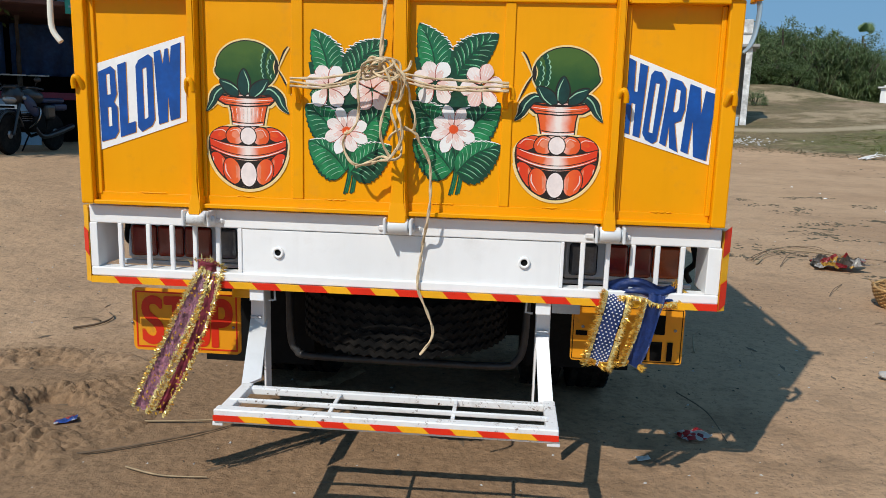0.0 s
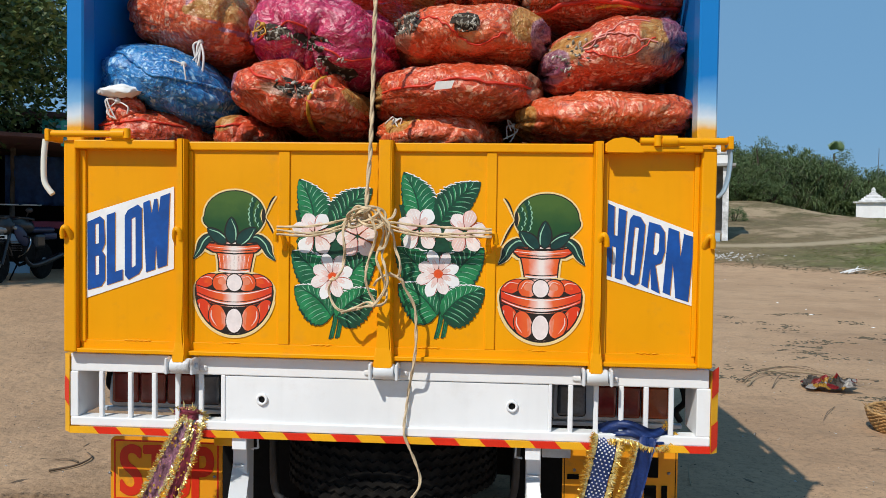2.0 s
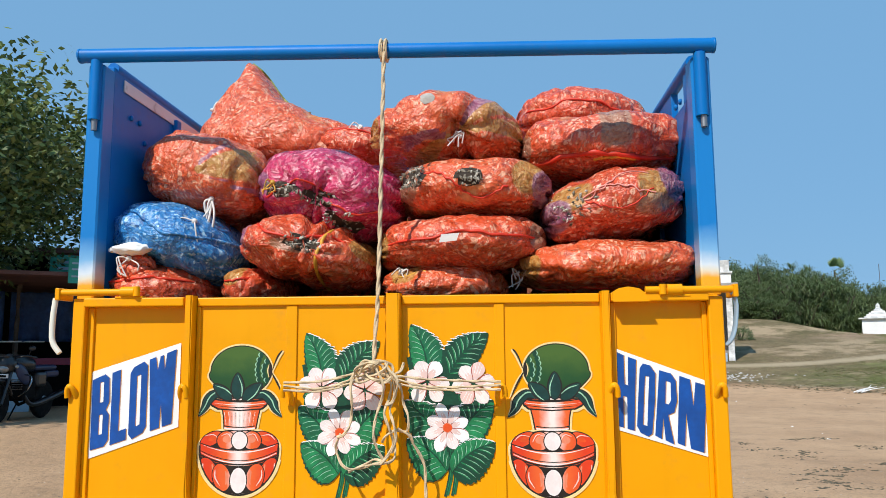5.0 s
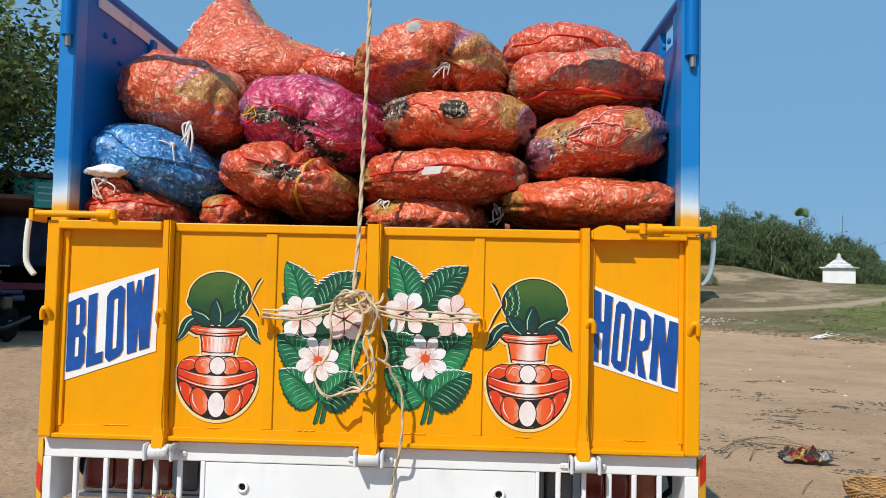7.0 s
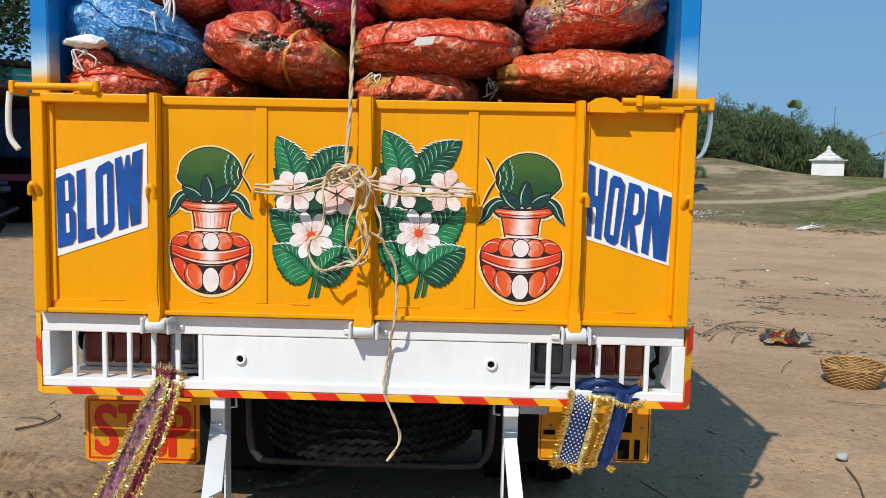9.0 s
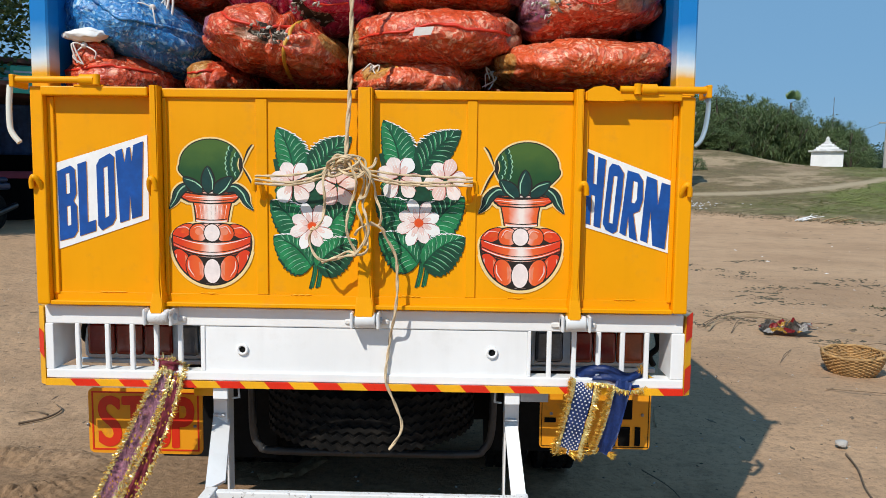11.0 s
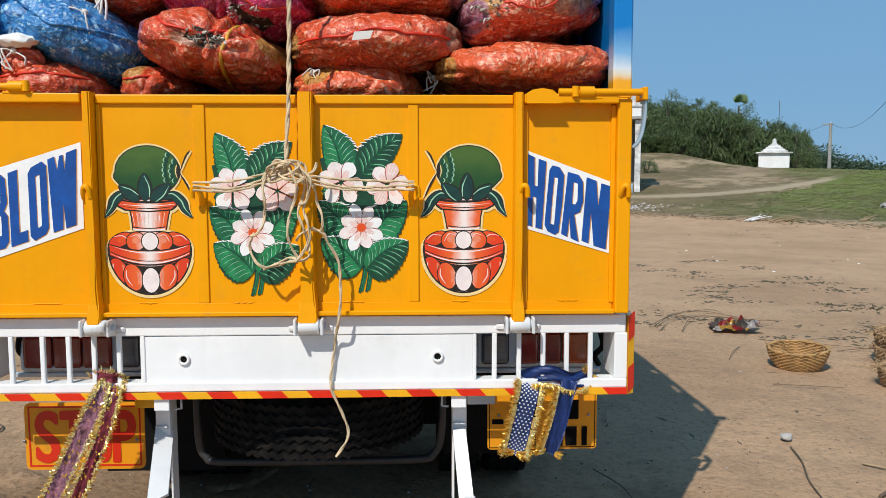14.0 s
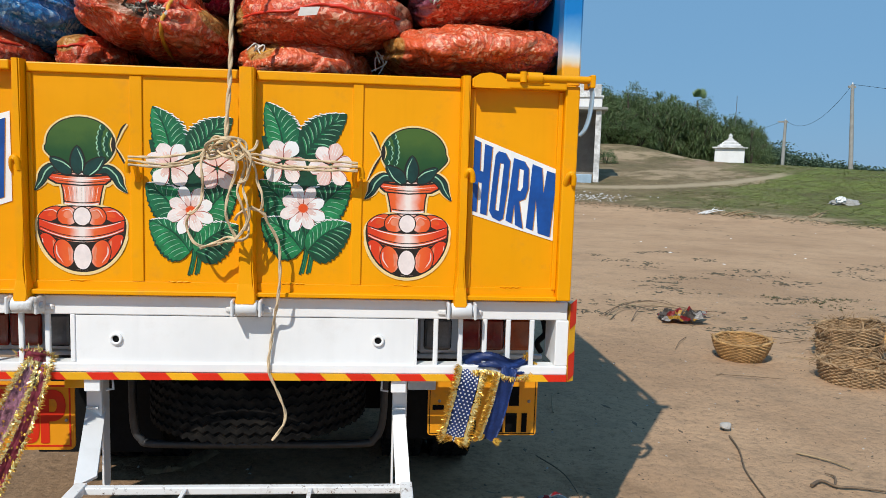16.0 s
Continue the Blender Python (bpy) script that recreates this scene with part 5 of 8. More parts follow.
# ---- blue load walls ----
for s in (-1, 1):
    x0, x1 = (-1.105, -1.070) if s < 0 else (1.062, 1.097)
    ztop = 2.690 if s < 0 else 2.640
    sw = bmesh.new()
    box(sw, (x0, 0.10, 1.06), (x1, 4.25, ztop if s < 0 else ztop - 0.130), 0.004)
    wall = part("side_wall", sw, BLUE, truck, "blue painted steel side wall")
    xi = x1 if s < 0 else x0
    for y in (0.62, 1.25, 1.9, 2.6, 3.3):
        part("stay", B((min(xi, xi - s * 0.022), y, 1.07), (max(xi, xi - s * 0.022), y + 0.045, ztop - 0.05), 0.005), BLUE, wall)
    if s < 0:
        part("worn_band", B((xi, 0.17, ztop - 0.075), (xi + 0.006, 4.2, ztop - 0.028), 0.002), RUSTWHITE, wall, "scuffed bare strip below the wall top")
    else:
        for ya, yb in ((0.10, 0.22), (0.42, 0.66), (0.98, 1.16), (1.36, 4.25)):
            part("rail_bridge", B((x0 + 0.004, ya, ztop - 0.128), (x1 - 0.004, yb, ztop - 0.004), 0.003), BLUE, wall)
    part("top_rail", T([(x0 + 0.017, 0.12, ztop), (x0 + 0.017, 4.25, ztop)], 0.024, 10), BLUE, wall)
    for y, z in ((0.24, 2.53), (0.31, 2.53), (0.36, 2.46), (0.55, 2.52), (0.80, 2.52)):
        bo = bmesh.new()
        lathe(bo, [(0.012, 0.0), (0.012, 0.007), (0.006, 0.011), (0.001, 0.011)], 8, "x", 0, (xi, y, z)) if s < 0 else lathe(bo, [(0.012, 0.0), (0.012, -0.007), (0.006, -0.011), (0.001, -0.011)], 8, "x", 0, (xi, y, z))
        part("bolt", bo, BLUE, wall)
    pw0, pw1 = (-1.128, -1.066) if s < 0 else (1.048, 1.112)
    pb = bmesh.new()
    box(pb, (pw0, 0.020, 1.79), (pw1, 0.100, ztop - 0.02), 0.006)
    rp = part("corner_pillar", pb, POST, truck, "blue corner post fading to white and yellow at its foot")
    cx = (pw0 + pw1) / 2 - s * 0.004
    sk = bmesh.new()
    tube(sk, [(cx, 0.012, ztop - 0.235), (cx, 0.012, ztop - 0.01)], 0.021, 14)
    part("socket", sk, BLUE, rp)
    part("socket_pin", T([(cx + 0.004, 0.008, ztop - 0.275), (cx + 0.004, 0.008, ztop - 0.235)], 0.011, 10), STEEL, rp)
hb = bmesh.new()
box(hb, (-1.105, 4.25, 1.06), (1.097, 4.29, 2.70), 0.004)
part("headboard", hb, BLUE, truck, "blue front wall of the load bed")
part("top_bar", T([(-1.155, 0.012, 2.700), (1.125, 0.012, 2.655)], 0.026, 18), BLUE, truck, "round blue bar across the open rear")
for x in (-1.155, 1.125):
    cpb = bmesh.new()
    lathe(cpb, [(0.001, x - 0.004), (0.027, x - 0.004), (0.0275, x + 0.004), (0.001, x + 0.004)], 18, "x", 0, (0, 0.012, 2.700 if x < 0 else 2.655))
    part("bar_cap", cpb, BLUE, truck)

# ---- the load: net sacks of dried fish ----


def sack(c, hw, hd, hh, tilt, m, label, seed, puff=0.72, ears=0.0, sag=0.0, peak=0.0, gather=None, ob_name="sack"):
    """A stuffed net sack lying on its side, long way across. Its lumps, creases and drawn ends come from noise."""
    bm = bmesh.new()
    nu, nv = 84, 52
    S = Vector((seed * 3.7, seed * 1.3, seed * 2.1))
    grid = []
    for i in range(nu + 1):
        ph = math.pi * i / nu
        row = []
        for j in range(nv):
            th = math.tau * j / nv
            r = max(0.0, math.sin(ph)) ** puff
            cx = math.cos(ph)
            ct, sn = math.cos(th), math.sin(th)
            flat = lambda v: math.copysign(abs(v) ** 0.82, v)
            p = Vector((hw * cx, hd * r * flat(ct), hh * r * flat(sn)))
            if p.z < 0:
                p.z *= 0.9
            p.z -= sag * (cx * cx)
            if peak:
                w = max(0.0, 1 - abs(p.x / hw + 0.66) / (0.30 if p.x / hw < -0.66 else 1.05)) ** 2.1
                if p.z > 0:
                    p.z *= 1 + peak * w
                    p.y *= 1 - 0.75 * w * (p.z / (hh * (1 + peak)))
            q = p + S
            k = min(hw, hh) / 0.13
            n1 = noise.noise(q * 5.5)
            n2 = noise.noise(q * 13.0) + 0.5 * noise.noise(q * 28.0)
            n3 = 1 - abs(noise.noise(q * 9.0 + Vector((0, 0, 9))))
            fold = abs(noise.noise(Vector((q.x * 4.0, th * 2.2 + seed, cx * 1.5))))
            d = 0.016 * n1 * k + 0.008 * n2 + 0.007 * n3 - 0.024 * max(0.0, 0.22 - fold) / 0.22 * (0.35 + 0.65 * abs(cx))
            if gather and p.y < 0:
                gx, gz = p.x - gather[0] * hw, p.z - gather[1] * hh
                rr = math.hypot(gx, gz)
                d += 0.020 * math.cos(8 * math.atan2(gz, gx) + 2 * noise.noise(q * 6)) * math.exp(-(rr / 0.15) ** 2) - 0.055 * math.exp(-(rr / 0.055) ** 2)
            if r > 0.02:
                nrm = Vector((p.x / hw ** 2, p.y / hd ** 2, p.z / hh ** 2)).normalized()
                p += nrm * d
            if ears and abs(cx) > 0.93:
                p.x *= 1 + ears * (abs(cx) - 0.93) / 0.07 * (0.4 + 0.6 * abs(sn))
            row.append(bm.verts.new(p))
        grid.append(row)
    for i in range(nu):
        for j in range(nv):
            k = (j + 1) % nv
            bm.faces.new((grid[i][j], grid[i][k], grid[i + 1][k], grid[i + 1][j]))
    bmesh.ops.remove_doubles(bm, verts=bm.verts, dist=0.0004)
    ob = thing(ob_name, c, label, "sack", "net sacks in the load bed")
    ob.matrix_world = pose(*c, 0, -tilt, 0)
    body = part("body", bm, m, ob, smooth=True)
    return ob, body


coords = {}


def surface(ob, body, u, v):
    """The point of a sack's side that faces the rear, at u, v of -1..1 across and up."""
    if body.name not in coords:
        co = np.empty(len(body.data.vertices) * 3)
        body.data.vertices.foreach_get("co", co)
        coords[body.name] = co.reshape(-1, 3)
    co = coords[body.name]
    hw, hh = co[:, 0].max(), co[:, 2].max()
    d = (co[:, 0] / hw - u) ** 2 + (co[:, 2] / hh - v) ** 2 + np.where(co[:, 1] < 0, 0.0, 9.0)
    near = np.argsort(d)[:6]
    w = 1.0 / (d[near] + 0.0008)
    return Vector((co[near] * w[:, None]).sum(0) / w.sum())


def net_piece(key, kind, u, v, ru, rv, turn=0.0, power=2.0):
    """A stretch of net of another colour woven or sewn into a sack, soft at its border."""
    body = rows_of_sacks[key][1]
    me = body.data
    at = me.attributes.get(kind) or me.attributes.new(kind, "FLOAT", "POINT")
    val = np.zeros(len(me.vertices), dtype=np.float32)
    at.data.foreach_get("value", val)
    co = np.empty(len(me.vertices) * 3)
    me.vertices.foreach_get("co", co)
    co = co.reshape(-1, 3)
    hw, hh = np.abs(co[:, 0]).max(), co[:, 2].max()
    a, b = co[:, 0] / hw - u, (co[:, 2] / hh - v) * hh / hw
    c, s = math.cos(turn), math.sin(turn)
    du, dv = (a * c + b * s) / ru, (-a * s + b * c) / (rv * hh / hw)
    r = (np.abs(du) ** power + np.abs(dv) ** power) ** (1 / power)
    m = np.clip(1.45 - 0.95 * r, 0, 1) * (co[:, 1] < 0.12)
    at.data.foreach_set("value", np.maximum(val, m).astype(np.float32))


def wedge(key, kind, u, v, deg, spread, length):
    """A fan of gathered net that opens from a knot."""
    body = rows_of_sacks[key][1]
    me = body.data
    at = me.attributes.get(kind) or me.attributes.new(kind, "FLOAT", "POINT")
    val = np.zeros(len(me.vertices), dtype=np.float32)
    at.data.foreach_get("value", val)
    co = np.empty(len(me.vertices) * 3)
    me.vertices.foreach_get("co", co)
    co = co.reshape(-1, 3)
    hw, hh = np.abs(co[:, 0]).max(), co[:, 2].max()
    a, b = co[:, 0] - u * hw, co[:, 2] - v * hh
    off = np.abs((np.arctan2(b, a) - radians(deg) + math.pi) % math.tau - math.pi) / radians(spread)
    r = np.hypot(a, b) / length
    m = np.clip(1.5 - np.maximum(off, r), 0, 1) * (co[:, 1] < 0.12)
    at.data.foreach_set("value", np.maximum(val, m).astype(np.float32))


def hem(ob, body, v, m, name, label, wid=0.010, u0=-0.95, u1=0.95, wave=0.05, n=26):
    """A sewn band or seam that runs along a sack."""
    bm = bmesh.new()
    pts = []
    for i in range(n):
        u = u0 + (u1 - u0) * i / (n - 1)
        p = surface(ob, body, u, v + wave * math.sin(u * 5 + v * 20))
        pts.append(p + Vector((0, -0.003, 0)))
    tube(bm, spline(pts, 2), lambda t: wid * (0.75 + 0.5 * abs(noise.noise((t * 9, v, 1)))), 6)
    return part(name, bm, m, ob, label)


def window_patch(ob, body, u, v, ru, rv, m, name, label):
    """A different cloth or an open mouth that lies on the sack's surface."""
    bm = bmesh.new()
    c = bm.verts.new(surface(ob, body, u, v) + Vector((0, -0.006, 0)))
    rings = []
    for q in (0.5, 1.0):
        ring = []
        for k in range(18):
            a = k * math.tau / 18
            w = q * (1 + 0.25 * noise.noise((math.cos(a) * 2 + u * 7, math.sin(a) * 2 + v * 5, q)))
            p = surface(ob, body, u + ru * w * math.cos(a), v + rv * w * math.sin(a))
            ring.append(bm.verts.new(p + Vector((0, -0.006 if q < 1 else -0.002, 0))))
        rings.append(ring)
    for k in range(18):
        j = (k + 1) % 18
        bm.faces.new((c, rings[0][k], rings[0][j]))
        bm.faces.new((rings[0][k], rings[1][k], rings[1][j], rings[0][j]))
    return part(name, bm, m, ob, label, True)


def loose_string(ob, body, u, v, m, n=4, drop=0.10, seed=1, name="string", r=0.0032):
    """A knot with loops and hanging ends."""
    rnd = random.Random(seed)
    p0 = surface(ob, body, u, v) + Vector((0, -0.012, 0))
    bm = bmesh.new()
    for k in range(n):
        e = p0 + Vector((rnd.uniform(-0.05, 0.05), -rnd.uniform(0, 0.02), -rnd.uniform(0.2, 1.0) * drop))
        m1 = p0.lerp(e, 0.5) + Vector((rnd.uniform(-0.035, 0.035), -0.012, rnd.uniform(-0.01, 0.035)))
        tube(bm, spline([p0, m1, e], 6), r, 5)
    r0 = bmesh.ops.create_icosphere(bm, subdivisions=2, radius=0.011)
    for w in r0["verts"]:
        w.co += p0
    return part(name, bm, m, ob, smooth=True)


def fish_bits(ob, body, u, v, ru, rv, count, seed):
    """Small dried fish that show in an open mouth."""
    rnd = random.Random(seed)
    bm = bmesh.new()
    for k in range(count):
        a, q = rnd.uniform(0, math.tau), math.sqrt(rnd.random())
        p = surface(ob, body, u + ru * q * math.cos(a), v + rv * q * math.sin(a)) + Vector((0, -0.008, 0))
        L, w = rnd.uniform(0.006, 0.014), rnd.uniform(0.003, 0.006)
        t = rnd.uniform(0, math.pi)
        d = Vector((math.cos(t), rnd.uniform(-0.12, 0.12), math.sin(t))) * L
        s = Vector((-math.sin(t), 0, math.cos(t))) * w
        vs = [bm.verts.new(x) for x in (p - d, p + s, p + d, p - s, p + Vector((0, -0.002, 0)))]
        for i in range(4):
            bm.faces.new((vs[i], vs[(i + 1) % 4], vs[4]))
    return tagged(part("dried_fish", bm, FLAKES, ob, "grey dried fish showing through the mouth"), kind="stuff")


rows_of_sacks = {}
for key, c, hw, hd, hh, tilt, m, label, kw in (
    ("low_left", (-0.930, 0.36, 1.835), 0.200, 0.30, 0.110, 0, NET_RED, "red net sack at the bottom of the pile", {}),
    ("blue", (-0.880, 0.42, 2.045), 0.262, 0.34, 0.146, -19, NET_BLUE, "blue net sack bulging with dried fish", {"sag": 0.02}),
    ("bundle", (-0.965, 0.13, 1.915), 0.062, 0.055, 0.062, 0, NET_RED, "small red net bundle beside the blue sack", {}),
    ("low_small", (-0.585, 0.44, 1.850), 0.120, 0.28, 0.090, 0, NET_RED, "small red net sack low in the pile", {}),
    ("tied", (-0.360, 0.40, 1.990), 0.262, 0.36, 0.128, -13, NET_RED, "red net sack tied with a yellow cord", {"sag": 0.015, "gather": (0.2, 0.2)}),
    ("low_mid", (0.160, 0.44, 1.850), 0.240, 0.30, 0.095, 0, NET_ORANGE, "orange-red net sack at the bottom of the pile", {}),
    ("low_right", (0.790, 0.38, 1.918), 0.315, 0.34, 0.098, 0, NET_ORANGE, "plump orange net sack with drawn corners", {"ears": 0.12, "puff": 0.5}),
    ("tagged_sack", (0.236, 0.44, 2.012), 0.318, 0.36, 0.118, 2, NET_RED, "long red net sack with a white paper tag", {"puff": 0.6}),
    ("open_mouth", (0.285, 0.47, 2.225), 0.300, 0.36, 0.124, -3, NET_ORANGE, "orange net sack with an open mouth of dried fish", {"puff": 0.6}),
    ("striped", (0.808, 0.44, 2.150), 0.272, 0.36, 0.136, 12, NET_MIXED, "patched red and purple net sack", {"puff": 0.6}),
    ("top_right", (0.800, 0.58, 2.412), 0.325, 0.36, 0.140, 0, NET_RED, "large red net sack with a red and yellow hem", {"puff": 0.6}),
    ("back_right", (0.760, 0.95, 2.640), 0.300, 0.34, 0.145, -4, NET_RED, "red net sack lying at the top of the pile", {}),
    ("top_mid", (0.160, 0.60, 2.508), 0.318, 0.36, 0.150, -4, NET_ORANGE, "orange net sack gathered into a knot", {"sag": 0.03, "gather": (0.22, -0.35)}),
    ("pink", (-0.290, 0.46, 2.222), 0.285, 0.36, 0.172, -12, NET_PINK, "magenta net sack spilling dried fish", {"puff": 0.6, "gather": (0.0, -0.35)}),
    ("left_top", (-0.800, 0.43, 2.312), 0.252, 0.25, 0.176, -10, NET_ORANGE, "round orange net sack with a brown end", {"puff": 0.62}),
    ("peaked", (-0.640, 1.00, 2.560), 0.420, 0.36, 0.180, -8, NET_ORANGE, "orange net sack with one corner drawn up", {"peak": 2.0}),
    ("brown", (-1.000, 0.78, 2.240), 0.130, 0.20, 0.085, 0, NET_BROWN, "small brown net sack", {}),
    ("back_mid", (-0.270, 0.98, 2.530), 0.240, 0.34, 0.110, -6, NET_RED, "red net sack lying behind the others", {}),
):
    rows_of_sacks[key] = sack(c, hw, hd, hh, tilt, m, label, len(rows_of_sacks) + 1.5, **kw)

# the rest of the load, towards the cab
rb = random.Random(77)
for row, y in enumerate((0.98, 1.55, 2.45, 3.35)):
    for k in range(4):
        for lev in range(3):
            if row == 0 and lev == 0:
                continue
            c = (-0.78 + 0.52 * k + rb.uniform(-0.04, 0.04), y + rb.uniform(-0.08, 0.08), 1.20 + 0.40 * lev + rb.uniform(-0.02, 0.02) + (0.16 if row == 0 else 0.0))
            src = rows_of_sacks[rb.choice(("tagged_sack", "open_mouth", "left_top", "top_mid"))][1].data
            ob = thing("sack", c, "red net sack deeper in the load", "sack", "net sacks in the load bed")
            body = new("body", src)
            body.parent = ob
            body.scale = (0.92, 1.2, 1.45)

R_ = rows_of_sacks
# nets of other colours pieced into the sacks
net_piece("top_right", "brown", 0.05, 0.32, 0.17, 0.62, 0.0, 6)
net_piece("top_right", "brown", -0.98, -0.1, 0.10, 0.5)
net_piece("open_mouth", "ochre", 0.66, 0.30, 0.20, 0.55, -0.3)
net_piece("open_mouth", "purple", 0.86, -0.05, 0.16, 0.55)
net_piece("open_mouth", "brown", -0.86, 0.1, 0.20, 0.7)
net_piece("striped", "purple", -0.84, -0.05, 0.20, 0.40)
net_piece("striped", "ochre", -0.62, 0.30, 0.30, 0.34, 0.3)
net_piece("striped", "ochre", 0.52, 0.05, 0.30, 0.42, -0.4)
net_piece("striped", "purple", 0.78, 0.18, 0.22, 0.55)
net_piece("striped", "brown", 0.40, -0.35, 0.25, 0.22)
wedge("top_mid", "ochre", 0.16, -0.30, 38, 11, 0.27)
wedge("top_mid", "purple", 0.16, -0.30, 55, 8, 0.22)
wedge("top_mid", "ochre", 0.16, -0.30, 12, 9, 0.30)
wedge("top_mid", "purple", 0.16, -0.30, 192, 5, 0.20)
wedge("top_mid", "ochre", 0.16, -0.30, 214, 11, 0.26)
net_piece("top_mid", "ochre", -0.92, -0.30, 0.14, 0.5)
wedge("left_top", "ochre", -0.02, -0.14, 22, 19, 0.23)
wedge("left_top", "purple", -0.02, -0.12, 50, 5, 0.17)
wedge("left_top", "purple", -0.02, -0.16, -3, 3, 0.24)
net_piece("pink", "purple", -0.80, -0.15, 0.16, 0.24)
net_piece("tied", "purple", -0.86, 0.15, 0.12, 0.35)
net_piece("tied", "ochre", 0.86, 0.30, 0.22, 0.22, -0.5)
net_piece("tied", "brown", -0.05, -0.05, 0.26, 0.12)
net_piece("tagged_sack", "brown", 0.90, 0.05, 0.14, 0.5)
net_piece("tagged_sack", "ochre", -0.92, 0.0, 0.10, 0.4)
net_piece("low_mid", "ochre", -0.55, 0.55, 0.24, 0.45, 0.4)
net_piece("low_right", "ochre", -0.86, -0.05, 0.12, 0.55)
net_piece("low_right", "ochre", 0.92, -0.1, 0.08, 0.5)
net_piece("low_small", "ochre", -0.3, 0.5, 0.35, 0.4)
hem(*R_["top_right"], -0.46, REDBAND, "hem", "red sewn hem", 0.012, -0.95, 0.95, 0.04)
hem(*R_["top_right"], -0.56, GOLDBAND, "hem", "yellow sewn hem", 0.009, -0.18, 0.28, 0.03)
loose_string(*R_["top_right"], -0.90, -0.15, STRING, 4, 0.08, 5)
hem(*R_["tagged_sack"], 0.06, REDBAND, "seam", "red sewn seam", 0.006, -0.97, 0.95, 0.06)
window_patch(*R_["open_mouth"], -0.78, 0.25, 0.22, 0.42, MOUTH, "mouth", "open mouth full of dried fish")
fish_bits(*R_["open_mouth"], -0.78, 0.25, 0.20, 0.40, 90, 3)
window_patch(*R_["open_mouth"], -0.05, 0.05, 0.16, 0.26, MOUTH, "mouth", "gap showing dried fish")
fish_bits(*R_["open_mouth"], -0.05, 0.05, 0.15, 0.24, 40, 4)
hem(*R_["open_mouth"], -0.10, REDBAND, "lacing", "red lacing cord", 0.0045, -0.6, 0.4, 0.35)
for u, v in ((-0.45, -0.22), (0.05, -0.25), (0.35, -0.55)):
    window_patch(*R_["pink"], u, v, 0.24, 0.15, MOUTH, "mouth", "torn gap with dried fish")
    fish_bits(*R_["pink"], u, v, 0.24, 0.14, 46, int(50 + u * 40))
hem(*R_["pink"], -0.20, REDBAND, "lacing", "red lacing cord", 0.0045, -0.8, 0.75, 0.22)
loose_string(*R_["pink"], -0.55, -0.10, GOLDBAND, 4, 0.12, 8, r=0.0026)
window_patch(*R_["tied"], 0.12, 0.10, 0.26, 0.22, MOUTH, "mouth", "gap showing dried fish")
fish_bits(*R_["tied"], 0.12, 0.10, 0.25, 0.20, 50, 6)
hem(*R_["tied"], 0.28, REDBAND, "seam", "red sewn seam", 0.006, -0.9, 0.6, 0.16)
tb = bmesh.new()
tube(tb, spline([surface(*R_["tied"], 0.34 + 0.02 * math.sin(k), 0.75 - k * 0.2) + Vector((0, -0.006, 0)) for k in range(9)], 3), 0.007, 6)
part("tie", tb, GOLDBAND, R_["tied"][0], "yellow tie cord")
for v in (0.35, 0.12, -0.08):
    hem(*R_["striped"], v, REDBAND if v < 0.1 else PINKCORD, "lacing", "pale red lacing cord", 0.0032, -0.45, 0.4, 0.22)
fish_bits(*R_["striped"], -0.6, 0.1, 0.3, 0.5, 40, 9)
loose_string(*R_["top_mid"], 0.22, -0.35, STRING, 6, 0.05, 11)
window_patch(*R_["top_mid"], -0.18, 0.42, 0.09, 0.12, STONE, "scrap", "grey paper scrap")
loose_string(*R_["left_top"], 0.34, -0.55, STRING, 6, 0.24, 13, r=0.0045)
loose_string(*R_["low_right"], -0.93, -0.2, STRING, 5, 0.07, 14, r=0.0026)
hem(*R_["low_right"], -0.78, REDBAND, "hem", "red sewn hem", 0.007, -0.9, 0.9, 0.04)
crest = bmesh.new()
surface(*R_["peaked"], 0.0, 0.0)
hull = coords[R_["peaked"][1].name]
edge_line = []
for k in range(9):
    x = -0.25 + 0.046 * k
    strip = hull[np.abs(hull[:, 0] - x) < 0.014]
    edge_line.append(Vector(strip[strip[:, 2].argmax()]) + Vector((0, -0.004, 0.001)))
tube(crest, spline(edge_line, 4), lambda t: 0.0055 + 0.002 * noise.noise((t * 20, 0, 0)), 6)
part("hem", crest, GREENBAND, R_["peaked"][0], "green and yellow sewn edge", True)
hem(*R_["low_left"], 0.35, REDBAND, "seam", "red sewn seam", 0.005, -0.8, 0.8, 0.05)
hem(*R_["low_small"], 0.30, REDBAND, "seam", "red sewn seam", 0.005, -0.8, 0.8, 0.05)
hem(*R_["low_mid"], 0.42, GOLDBAND, "seam", "yellow sewn seam", 0.004, -0.8, -0.2, 0.05)
loose_string(*R_["low_mid"], -0.6, 0.5, STRING, 4, 0.04, 41, r=0.0025)
hem(*R_["back_right"], 0.10, REDBAND, "seam", "red sewn seam", 0.005, -0.9, 0.9, 0.08)
hem(*R_["back_mid"], 0.45, REDBAND, "seam", "red sewn seam", 0.005, -0.7, 0.8, 0.05)
loose_string(*R_["back_mid"], 0.1, 0.65, STRING, 5, 0.04, 43, r=0.003)
hem(*R_["blue"], 0.20, NET_BLUE, "seam", "rolled blue net seam", 0.008, -0.95, 0.95, 0.12)
loose_string(*R_["blue"], 0.35, 0.55, STRING, 3, 0.16, 44, r=0.0032)
window_patch(*R_["blue"], 0.75, -0.55, 0.22, 0.30, NET_BLUE, "patch", "folded blue net corner")
hem(*R_["brown"], 0.2, GOLDBAND, "seam", "yellow sewn seam", 0.004, -0.8, 0.8, 0.1)
